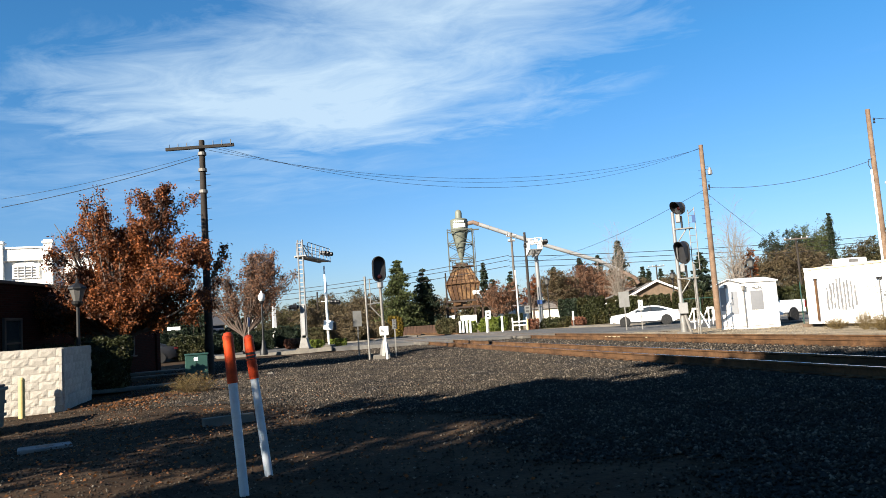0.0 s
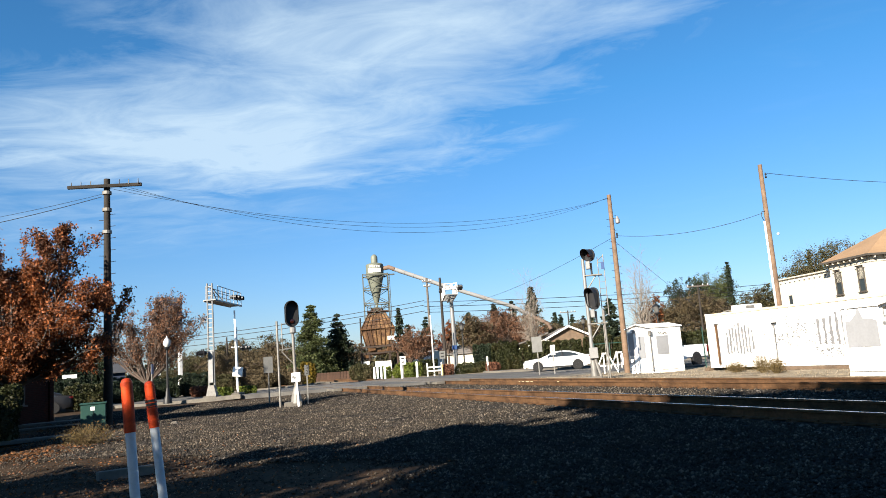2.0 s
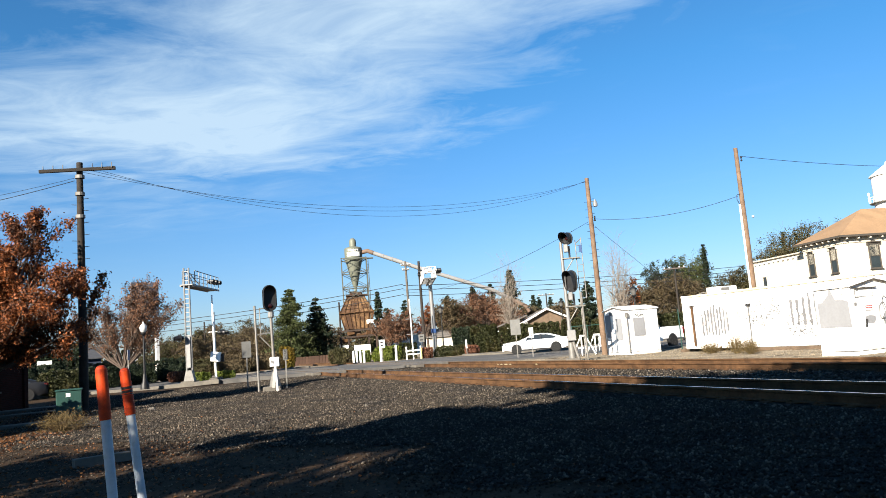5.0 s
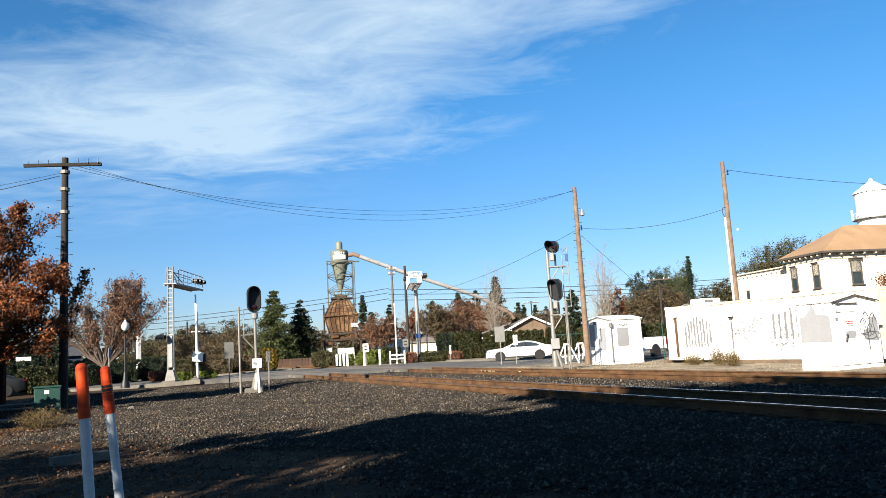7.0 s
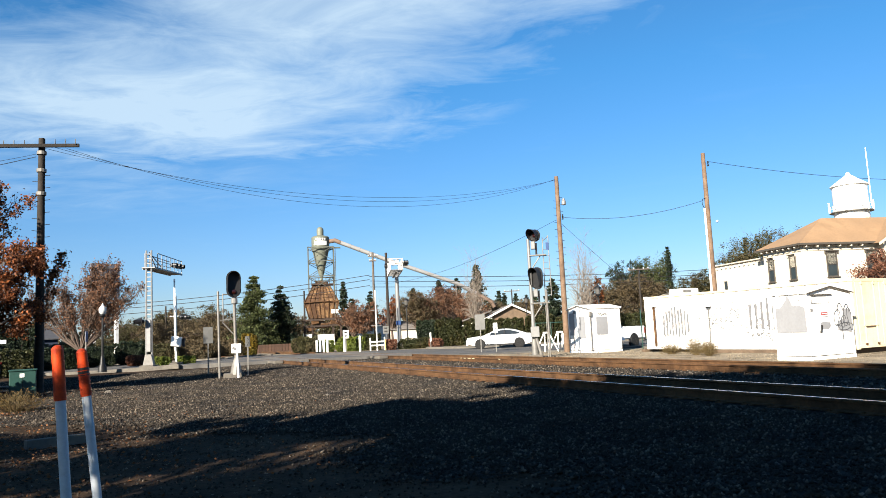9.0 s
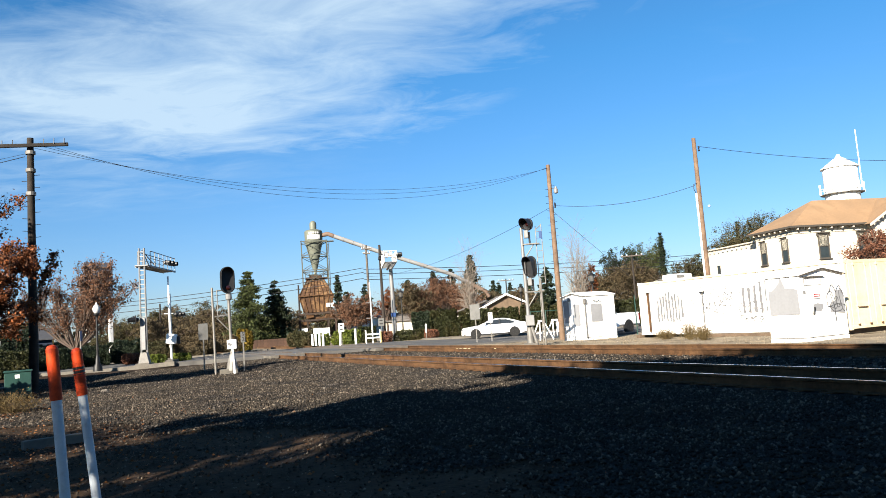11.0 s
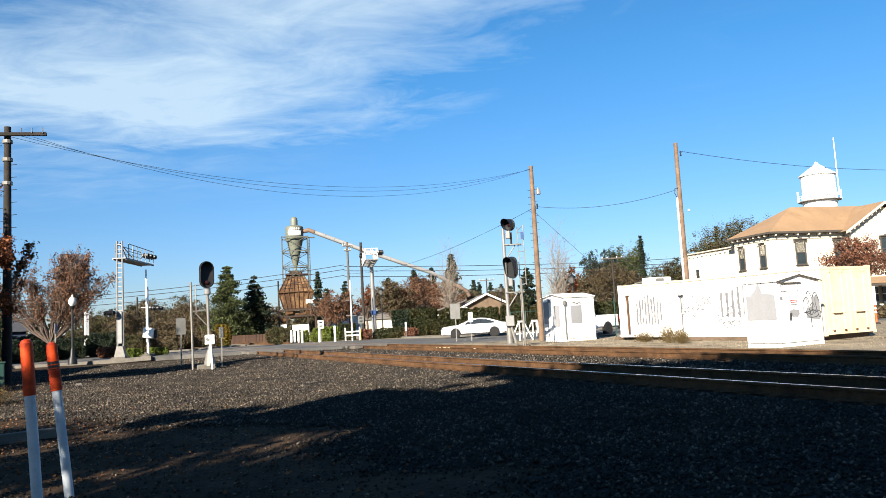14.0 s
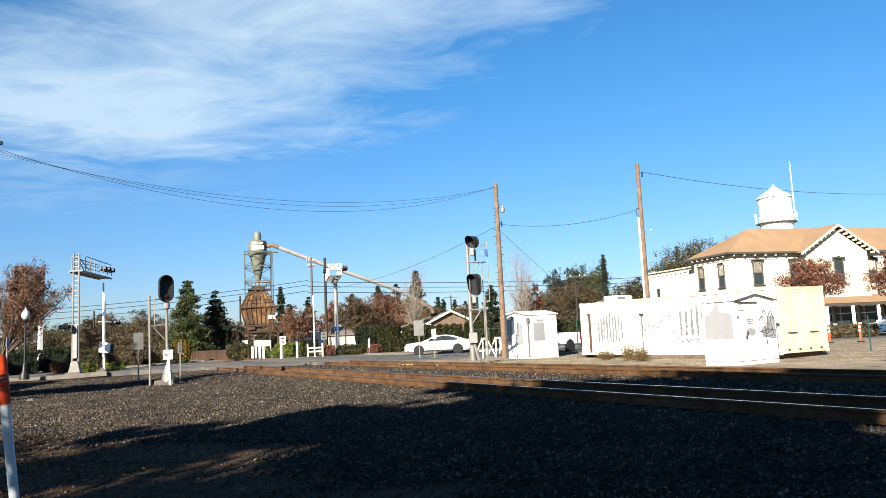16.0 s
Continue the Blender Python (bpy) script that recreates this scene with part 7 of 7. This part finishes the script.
def pickup(label, x, y, z, rz):
    ob = thing("pickup_truck", label, "truck", x, y, z, rz, "cars")
    part("cab", loft([[(px, -w, .5), (px, -w, 1.0), (px, -w * .86, h), (px, w * .86, h), (px, w, 1.0), (px, w, .5)] for px, h, w in ((-2.8, 1.05, .9), (-2.6, 1.2, .95), (-1.5, 1.28, .97), (-.75, 1.88, .96), (.55, 1.9, .96), (.75, 1.35, .97))]), M_CARW, ob, "white cab", True)
    part("bed", G().box((1.85, 0, .95), (2.2, 1.92, .75), bev=.05), M_CARW, ob, "white cargo bed")
    part("bumper", G().box((2.98, 0, .62), (.16, 1.8, .2), bev=.03), M_RIM_S, ob)
    for sd in (-1, 1):
        part("side_window", G().prism([(-.95, 1.3), (-.55, 1.75), (.45, 1.78), (.55, 1.3)], sd * .86, sd * .97), M_GLASS, ob)
        part("tail_lamp", G().box((2.9, sd * .92, 1.05), (.1, .14, .4), bev=.02), M_TAIL, ob, "red tail lamp")
        for px in (-1.85, 1.75):
            part("wheel_arch", G().lathe([(.02, -.02), (.46, -.02), (.46, .02), (.02, .02)], 22, Matrix.Translation((px, sd * .955, .45)) @ Euler((radians(90), 0, 0)).to_matrix().to_4x4()), M_BLACK, ob)
            wheel(ob, px, sd * .9, .4, M_RIM_S, -sd)
    return ob


pickup("white pickup truck parked behind the shed", 17.9, 42.97, -0.05, 30)

# ---- small things along the road ----
for i, (a, c) in enumerate(((1.75, 63.6), (2.0, 63.5), (2.27, 63.4), (2.55, 63.3), (3.83, 62.8), (5.0, 62.5))):
    x, y = AZ(a - .9, c)
    h = 1.05 if i < 4 else 1.25
    b = thing("bollard", "white-painted pipe bollard beside the road", "bollard", x, y, 0.15, 0, "white bollards")
    part("pipe", G().tube((0, 0, -.1), (0, 0, h), .095, k=12), M_WHITE, b, smooth=True)
    part("cap", G().lathe([(.095, h), (.07, h + .05), (.02, h + .07)], 12), M_WHITE, b)
for az, d in ((18.35, 44), (19.35, 45)):
    x, y = AZ(az, d)
    b = thing("barricade", "white folding A-frame barricade stand", "barricade", x, y, 0, 20, "barricades")
    for sd in (-1, 1):
        for sy_ in (-1, 1):
            part("leg", G().box((sd * .32, sy_ * .22, .6), (.055, .05, 1.25), Euler((sy_ * .33, -sd * .3, 0)).to_matrix()), M_WHITE, b)
    part("brace", G().box((0, 0, .45), (.8, .05, .08)), M_WHITE, b)
    part("top_rail", G().box((0, 0, 1.15), (.4, .12, .1)), M_WHITE, b)
for az, d in ((42.56, 47.6), (44.4, 47.9)):
    x, y = AZ(az, d)
    b = thing("traffic_delineator", "orange traffic delineator post with white bands", "traffic cone", x, y, 0, 0, "delineators")
    part("base", G().lathe([(.2, 0), (.2, .06), (.1, .1)], 10), M_RUBBER, b)
    part("tube", G().lathe([(.07, .08), (.055, .95), (.05, 1.0), (.03, 1.05)], 12), M_CONE, b, smooth=True)
    for zz in (.62, .82):
        part("band", G().lathe([(.066, zz), (.065, zz + .1)], 12), M_WHITE, b)
for az, d in ((44.95, 35.7), (25.4, 42.0)):
    x, y = AZ(az, d)
    b = thing("fence_post", "thin green metal fence post", "fence post", x, y, 0, 0, "fence posts")
    part("pole", G().tube((0, 0, -.1), (0, 0, 1.5 if az > 30 else 2.2), .03, k=6), M_DGREEN, b)
x, y = AZ(19.3, 50)
fe = thing("wire_fence", "low green metal fence behind the signal", "fence", x, y, 0, face(19), "")
part("top_rail", G().tube((-1.5, 0, 1.75), (1.5, 0, 1.75), .025, k=6), M_DGREEN, fe)
for xx in (-1.5, -.5, .5, 1.5):
    part("post", G().tube((xx, 0, -.1), (xx, 0, 1.8), .03, k=6), M_DGREEN, fe)
# rooftop gear over the container line: a far white vehicle top
x, y = AZ(28.4, 58)
vn = thing("white_van", "white van roof with rack behind the container", "van", x, y, -.1, face(28))
part("body", G().box((0, 0, 1.9), (3.6, 1.9, 3.0), bev=.25).box((0, 0, .3), (3.2, 1.7, .6)), M_CARW, vn)
part("window", G().box((1.1, -.96, 3.1), (1.0, .04, .4)), M_GLASS, vn)
part("roof_rack", G().path([(-1.8, -.9, 3.35), (-1.2, -.9, 3.55), (1.6, -.9, 3.55), (1.7, -.9, 3.3)], .04, 5), M_GALV, vn)
# strip of asphalt and kerb before the shopfront
x, y = 39.8, 46.5
st = part("parking_road", G().box((12, 0, .03), (60, 7.0, .1)), M_ASPHALT)
st.matrix_world = pose(x, y, 0, 0, 0, 4)
tagged(st, "grey asphalt street before the shopfront", "road", "", "structure")
st = part("kerb", G().box((12, -4.2, .08), (60, .5, .2)), M_CONC)
st.matrix_world = pose(x, y, 0, 0, 0, 4)
tagged(st, "pale concrete kerb of the street", "kerb", "", "structure")
mo = part("moon", G().lathe([(4.2 * math.sin(a) + .01, -4.2 * math.cos(a)) for a in np.linspace(0, math.pi, 12)], 16, Matrix.Translation(PT(31.3, .1234, 2500))), M_GLOBE, None, smooth=True)
tagged(mo, "small pale day moon in the sky", "moon", "", "structure")

# ---- trees and hedges ----
x, y = AZ(-23.7, 28.5)
vase_tree("broad tree with rust-brown autumn leaves beside the pole", x, y, 0, 2.0, .16,
          [(-1.4, 0, 4.2, 1.7, 1.8, 1.3, .6), (.1, 0, 4.2, 1.7, 1.8, 1.3), (1.6, .2, 4.2, 1.6, 1.7, 1.4), (-1.1, 0, 5.8, 1.0, 1.1, 1.1), (-1.2, 0, 6.75, .7, .7, .8), (-2.1, 0, 5.6, .7, .8, .9, .25), (1.4, 0, 5.9, 1.3, 1.2, 1.1), (1.3, 0, 6.7, 1.0, .8, .7), (.2, 0, 5.5, 1.0, 1.0, 1.0), (-2.7, .1, 3.7, 1.2, 1.1, .8, .25), (2.6, .3, 4.5, 1.0, .9, 1.1), (0, -.8, 3.1, 2.0, 1.2, .8), (-3.4, 0, 3.0, 1.0, .9, .6), (-2.5, -.4, 2.6, 1.2, .9, .6), (1.4, -.6, 2.9, 1.5, 1.1, .7), (2.5, -.2, 3.3, 1.2, 1.0, .7), (-1.0, -.5, 2.6, 1.2, .9, .5), (.6, -.5, 2.5, 1.3, .9, .45), (2.5, 0, 2.7, 1.0, .9, .5), (-3.7, 0, 2.5, .8, .8, .5), (-.3, 0, 4.9, 1.2, 1.2, .8)],
          100000, .092, L_RUST, 51, tips_per=5, subs=6, twigs=5, spread=.09)
x, y = AZ(-17.75, 30.5)
vase_tree("small dark leafy sprig tree behind the wooden pole", x, y, 0, 3.6, .05, [(.55, 0, 4.75, .34, .3, .42), (.35, 0, 4.2, .30, .3, .35)], 600, .11, L_RUST, 59, tips_per=5, subs=4, twigs=3)
x, y = AZ(-15.4, 52)
vase_tree("sparse autumn tree with reddish leaves and grey twigs", x, y, 0.1, 1.5, .14,
          [(0, 0, 4.2, 2.4, 2.0, 1.5), (1.6, 0, 5.4, 1.6, 1.3, 1.3), (-1.6, 0, 5.0, 1.6, 1.3, 1.2), (2.4, 0, 4.5, 1.4, 1.1, 1.3), (.7, 0, 6.1, 1.2, .8, .8), (-2.6, 0, 4.2, 1.2, .9, 1.1), (2.0, 0, 6.0, .8, .8, .8)],
          15000, .125, L_RUST2, 52, M_TWIG, tips_per=9, subs=8, twigs=6, bare=.45, spread=.12)
x, y = NS(-4.75, 25.4)
hedge("shrub", "dense dark green shrub beside the block wall", x, y, -.05, 14, 1.5, 1.6, 1.75, L_HEDGE, 61, 3800, .11, category="shrub")
x, y = NS(-6.6, 27.4)
hedge("shrub", "dense dark green shrub beside the block wall", x, y, -.05, 14, 1.5, 1.7, 1.6, L_HEDGE, 62, 2600, .11, category="shrub")

# beyond the road
hd = [(3.45, 66.0, 2.6, 1.5, 1.35, L_LIME, "clipped yellow-green hedge"), (1.2, 67, 2.2, 1.6, 1.15, L_LIME, "clipped yellow-green hedge"), (.0, 66.5, 2.2, 2.0, 1.5, L_OLIVE, "loose olive-green bush"),
      (8.3, 64, 2.9, 1.5, .95, L_HEDGE, "low dark green hedge"), (6.4, 63.5, 1.1, 1.2, .95, L_RED, "low maroon bush"), (9.9, 63, 1.3, 1.2, .85, L_RED, "low maroon bush"), (5.0, 66, 1.6, 1.4, 1.5, L_HEDGE, "dark green bush"),
      (9.3, 68, 2.0, 1.6, 2.5, L_DARK, "tall dark evergreen bush"), (10.9, 68, 2.8, 2.0, 2.6, L_HEDGE, "tall green hedge"), (13.2, 67.5, 3.0, 2.0, 2.35, L_HEDGE, "tall green hedge"), (15.6, 66.5, 3.0, 2.0, 2.3, L_HEDGE, "tall green hedge"), (17.9, 66, 2.8, 2.0, 2.5, L_HEDGE, "tall green hedge"), (20.2, 66, 3.0, 2.0, 2.3, L_HEDGE, "tall green hedge"), (24.6, 66, 5.0, 2.0, 2.2, L_HEDGE, "tall green hedge"), (27.5, 66, 4, 2, 2.0, L_HEDGE, "tall green hedge"),
      (-12.3, 62, 2.8, 1.8, 1.75, L_DARK, "dark rounded bush"), (-14.6, 60, 3.0, 1.8, 1.5, L_DARK, "dark clipped hedge"), (-17.2, 58, 3.2, 1.8, 1.5, L_DARK, "dark clipped hedge"), (-19.3, 50, 2.4, 1.8, 1.5, L_HEDGE, "leafy green bush"), (-21.0, 55, 3.0, 2.0, 1.9, L_DARK, "dark leafy bush"), (-20.4, 63, 5.6, 1.8, 3.1, L_DARK, "tall dark bush"),
      (-10.2, 50.0, 1.2, .8, .65, L_LIME, "yellow-green ornamental grass clump"), (-8.5, 51.0, 1.1, .8, .6, L_LIME, "yellow-green ornamental grass clump"), (-11.9, 57, 1.3, 1.2, .75, L_RED, "low maroon garden bush"), (-4.1, 68, 1.4, 1.2, 2.0, L_YELLOW, "yellow-leaved bush"), (-16.0, 66, 5, 2, 1.9, L_OLIVE, "olive-green hedge"), (-10.6, 66, 3.6, 1.8, 1.5, L_OLIVE, "loose olive scrub"), (-8.2, 67, 4.2, 1.8, 1.7, L_BROWN, "loose brown scrub"), (-6.0, 68, 4.0, 1.8, 1.6, L_BROWN, "loose brown scrub"), (43.5, 56, 4.0, 1.4, .85, L_BROWN, "brown clipped hedge by the kerb")]
for i, (a, d, sx, sy, sz, mt, lb) in enumerate(hd):
    x, y = AZ(a, d)
    hedge("hedge", lb + (" beyond the road" if d > 55 else " by the road"), x, y, .1, face(a) + (4 if a > 40 else 0), sx, sy, sz, mt, 70 + i, int(900 * (sx + sy) * max(1, sz)), .12 if sz < 2 else .17, group="hedges")
conifer("pine_tree", "full green pine beyond the road", *AZ(-3.7, 85), .1, 8.6, 3.3, 101, L_PINE, 26000, .19, .06, .72)
conifer("dark_conifer", "dark pointed conifer beyond the road", *AZ(-1.75, 88), .1, 7.6, 2.9, 102, L_DARK, 11000, .26, .05, .8)
conifer("dark_conifer", "dark conifer behind the rusted tower", *AZ(2.95, 108), .1, 9.4, 1.8, 103, L_DARK, 4000, .32, .1, .9)
conifer("spruce_tree", "tall pointed spruce behind the house", *AZ(13.25, 112), .1, 11.3, 2.6, 104, L_DARK, 7000, .36, .05, .8)
conifer("cypress_tree", "narrow dark green cypress", *AZ(27.66, 130), .1, 13.9, .8, 105, L_DARK, 9000, .22, .02, .62)
conifer("cypress_tree", "narrow dark cypress tip behind the wing", *AZ(33.05, 118), .1, 13.4, .6, 106, L_DARK, 2500, .28, .02, .6)
for i, (a, e, d, r) in enumerate(((3.6, .050, 112, 2.0), (5.0, .058, 118, 2.4), (8.3, .060, 120, 2.6), (10.3, .070, 125, 2.3), (11.1, .058, 125, 2.2), (11.7, .071, 112, 2.4), (16.2, .047, 150, 2.2), (14.9, .052, 150, 2.2), (15.3, .048, 160, 2.4), (17.0, .044, 150, 2.4), (19.0, .064, 95, 2.5), (17.6, .05, 140, 2.4), (12.6, .052, 150, 2.6))):
    conifer("dark_conifer", "far dark conifer on the skyline", *AZ(a, d), .1, 1.4 + e * d, r, 110 + i, L_DARK, 4200, .36, .05, .8, "skyline conifers")
for i, (a, e0, e1, d, r, mt, cnt) in enumerate(((8.6, .010, .055, 88, 2.4, L_BROWN, 4200), (10.9, .008, .060, 90, 2.9, L_RUST2, 5200), (9.7, .01, .06, 96, 2.4, L_RUST2, 3600), (4.4, .002, .046, 84, 1.9, L_RUST2, 2600), (3.6, .002, .036, 88, 1.6, L_RUST2, 1700), (6.6, .01, .050, 95, 1.6, L_RUST, 1500), (14.8, .012, .036, 104, 3.2, L_BROWN, 2600), (17.6, .012, .038, 104, 2.8, L_BROWN, 2200),
        (23.6, .01, .055, 105, 3.2, L_BROWN, 4200), (25.3, .01, .062, 108, 3.0, L_BROWN, 3800), (27.0, .01, .05, 108, 3.0, L_BROWN, 3000), (24.9, .03, .083, 132, 2.6, L_DARK, 3600), (26.6, .03, .090, 132, 2.8, L_PINE, 4200), (25.8, .03, .07, 134, 2.6, L_DARK, 3000), (29.5, .01, .062, 112, 3.6, L_OLIVE, 4200), (33.3, .03, .100, 98, 3.8, L_OLIVE, 5200), (35.0, .03, .110, 98, 3.8, L_OLIVE, 5200), (31.6, .03, .075, 98, 2.0, L_OLIVE, 1500),
        (-7.3, -.008, .046, 96, 3.2, L_OLIVE, 3600), (-8.2, -.01, .036, 92, 3.2, L_BROWN, 3400), (-5.2, -.01, .034, 90, 2.6, L_BROWN, 2600), (-6.7, -.012, .03, 88, 2.8, L_BROWN, 2600), (-9.9, -.012, .03, 90, 2.8, L_BROWN, 2600), (2.6, -.01, .022, 98, 2.4, L_OLIVE, 2000), (-12.9, -.01, .022, 92, 2.6, L_OLIVE, 1800), (-9.0, .006, .044, 98, 3.0, L_BROWN, 3000), (-6.0, .004, .04, 92, 2.8, L_BROWN, 2600), (-10.6, .004, .038, 96, 2.6, L_OLIVE, 2400), (-.7, .002, .034, 100, 2.6, L_BROWN, 2200), (1.9, .002, .03, 104, 2.2, L_BROWN, 1500), (-12.0, .002, .03, 100, 2.4, L_OLIVE, 1800))):
    x, y = AZ(a, d)
    zt, zb = 1.5 + e1 * d, 1.5 + e0 * d
    hh = (zt - zb)
    rg = np.random.default_rng(200 + i)
    bl_ = [(rg.normal() * r * .45, rg.normal() * r * .3, zb + hh * f, r * q_, r * q_, hh * .34) for f, q_ in ((.28, .85), (.4, .8), (.52, .75), (.72, .55), (.6, .7))]
    tree("far_tree", {L_BROWN: "brown half-bare tree far beyond the road", L_RUST2: "russet autumn tree beyond the road", L_RUST: "orange-brown autumn tree beyond the road", L_DARK: "dark evergreen tree far beyond the road", L_PINE: "green evergreen tree far off", L_OLIVE: "olive-green tree far beyond the road"}[mt], x, y, .1, max(.8, zb * .7), .16, bl_, int(cnt * 3.2), .19 if d > 100 else .16, mt, 230 + i, M_TWIG, twigs=5, shell=.3, group="far trees", tips_per=3)
# bare pale-twigged street trees
for i, (a, d, h, w) in enumerate(((13.1, 70, 9.0, 1.5), (21.35, 58, 8.7, 1.25))):
    x, y = AZ(a, d)
    rg = np.random.default_rng(300 + i)
    tree("bare_tree", "bare upright tree with fine pale twigs", x, y, .1, 1.6, .075,
         [(0, 0, h * .45, w, w, h * .24), (0, 0, h * .62, w * .8, w * .8, h * .25), (0, 0, h * .78, w * .45, w * .45, h * .2)], 0, .1, L_BROWN, 310 + i, M_TWIG_L, twigs=5, tips_per=9)
x, y = AZ(21.9, 60)
tree("autumn_tree", "small russet autumn tree behind the shed", x, y, .1, 1.4, .1, [(0, 0, 3.2, 1.0, 1.0, 1.3), (.4, 0, 4.4, .6, .6, 1.2)], 1300, .16, L_RUST, 320, M_TWIG_L, twigs=6)
for i, (a, d) in enumerate(((41.8, 51.5), (47.2, 52))):
    x, y = AZ(a, d)
    tree("autumn_tree", "round street tree with maroon-brown leaves", x, y, .05, 2.4, .13,
         [(0, 0, 3.6, 2.1, 2.0, 1.1), (-1.1, 0, 3.3, 1.4, 1.3, .9), (1.1, 0, 3.6, 1.4, 1.2, 1.0), (.2, 0, 4.5, 1.3, 1.2, .9), (-.6, 0, 4.3, 1.0, 1.0, .8)], 12000, .11, L_RED, 330 + i, twigs=5, shell=.3)
# far belt that closes the horizon
belt = []
rg = np.random.default_rng(9)
for i in range(46):
    a = -60 + i * 3.0
    x, y = AZ(a, 235 + rg.uniform(-15, 15))
    belt.append((x, y, 2.6, 9, 9, 4.2 + rg.uniform(-1.2, 1.6)))
woods("far_woods", "hazy belt of mixed far woods", (0, 0), belt, 26000, 1.1, L_OLIVE, 400)

for a, d, h, r, mt, sd in ((-21.6, 88, 5.4, 2.6, L_OLIVE, 330), (-19.6, 92, 5.0, 2.4, L_DARK, 331), (-18.2, 86, 4.6, 1.9, L_OLIVE, 332)):
    tree("green_tree", "dull olive tree behind the navy house", *AZ(a, d), .1, 1.8, .16, [(0, 0, h * .62, r, r, h * .36), (r * .5, 0, h * .5, r * .7, r * .7, h * .3), (-r * .5, 0, h * .55, r * .7, r * .7, h * .3)], 3200, .26, mt, sd, twigs=4, group="olive trees")

# unseen trees behind the eye, their crowns shaped to cast the foreground shade
# crown gaps follow the sun's path to put lit patches on the ground
tree("shade_tree", "broad leafy tree standing behind the viewpoint", -8.2, -1.6, 0, 3.0, .3,
     [(-.4, -.9, 5.0, 2.4, 2.4, 1.3), (2.8, 1.0, 6.0, 2.1, 2.1, 1.7), (-2.9, 1.5, 6.3, 1.6, 1.6, 1.2), (1.0, -2.0, 5.4, 2.6, 2.6, 1.9), (0, 0, 7.8, 2.0, 2.0, 1.4), (3.2, -.5, 5.0, 1.6, 1.6, 1.4)],
     15000, .30, L_OLIVE, 500, twigs=4, shell=.1, clump=0, gaps=[((1.4, 3.3, 5.0), (-4.4, -3.6, 9.0), .40), ((.9, 2.85, 5.0), (-4.9, -4.0, 9.0), .34)])
tree("shade_tree", "broad leafy tree standing behind the viewpoint", -14.5, 1.5, 0, 2.6, .28,
     [(0, 0, 4.6, 3.2, 3.2, 2.0), (1.5, 1.5, 5.2, 2.0, 2.0, 1.5), (-2.0, 0, 5.0, 2.4, 2.4, 1.6)],
     9000, .30, L_OLIVE, 501, twigs=4, shell=.1, clump=0)
rg = np.random.default_rng(77)
edge = [(-7.0 + i * .75, (2.0 if i < 8 else 3.6) + 1.3 * math.sin(i * 1.7) - .28 * abs(i - 6), 10.5 + rg.uniform(-1, 1.6), rg.uniform(.35, .8), rg.uniform(.35, .8), rg.uniform(.3, .6)) for i in range(18)]
tree("shade_tree", "tall leafy tree standing behind the viewpoint", -10.6, -5.8, 0, 6.0, .26,
     edge + [(.6, -1.2, 10.6, 3.0, 3.0, 1.6), (2.6, 1.6, 11.0, 2.6, 2.6, 1.5), (-2.7, 1.0, 10.4, 1.6, 1.6, .9), (2.4, -2.8, 10.8, 2.6, 2.6, 1.6), (-1.5, -2.0, 11.2, 2.6, 2.6, 1.6), (4.2, .2, 11.0, 2.8, 2.8, 1.6), (6.2, -1.0, 11.2, 2.6, 2.6, 1.5), (5.6, -3.2, 11.0, 2.2, 2.2, 1.3), (3.6, -3.0, 10.6, 2.2, 2.2, 1.3), (-4.0, .5, 11.0, 1.6, 1.6, 1.2)],
     31000, .50, L_OLIVE, 502, twigs=0, shell=.1, clump=0, tips_per=1, gaps=[((3.8, 7.5, 5.0), (-7.0, -5.4, 12.5), .40), ((10.9, 4.8, 5.0), (.1, -8.1, 12.5), .30), ((11.7, 5.1, 5.0), (.9, -7.8, 12.5), .50)])
tree("shade_tree", "tall leafy tree standing behind the viewpoint", -11.2, -12.0, 0, 6.0, .35,
     [(0, 0, 11.0, 3.2, 3.2, 1.6), (1.8, -1.2, 10.6, 2.0, 2.0, 1.3), (-1.8, 1.2, 11.0, 2.2, 2.2, 1.4), (1.5, 1.5, 11.0, 2.0, 2.0, 1.4)],
     14000, .48, L_OLIVE, 503, twigs=2, shell=.1, clump=0, gaps=[((11.5, 11.0, 5.0), (.7, -1.9, 12.5), .32), ((12.3, 11.3, 5.0), (1.5, -1.6, 12.5), .50)])
# unseen trees added only to block sky light over the shaded foreground
for x, y, th, blobs, n, sd in (
        (5.0, -9.0, 4.0, [(0, 0, 8.0, 4.2, 4.2, 3.6), (2.5, 1, 10.5, 3, 3, 2.4), (-2.5, -1, 9.5, 3, 3, 2.6), (0, -2, 6.0, 4, 3.5, 2.2)], 9000, 504),
        (13.5, -7.5, 4.5, [(0, 0, 8.5, 4.6, 4.4, 4.0), (2.5, -1, 11.0, 3, 3, 2.6), (-2.8, 0, 9.0, 3, 3, 2.8), (0, 1, 5.5, 4, 3.5, 2.0)], 9000, 505),
        (-3.0, -10.5, 3.5, [(0, 0, 6.4, 4.0, 3.6, 2.8), (2.5, .5, 7.0, 2.6, 2.6, 2.2), (-2.4, 0, 6.0, 2.6, 2.6, 2.2)], 8000, 506)):
    tree("shade_tree", "unseen leafy tree added behind the viewpoint to block sky light", x, y, 0, th, .35, blobs, n, .55, L_OLIVE, sd, twigs=3, shell=.15, clump=0)
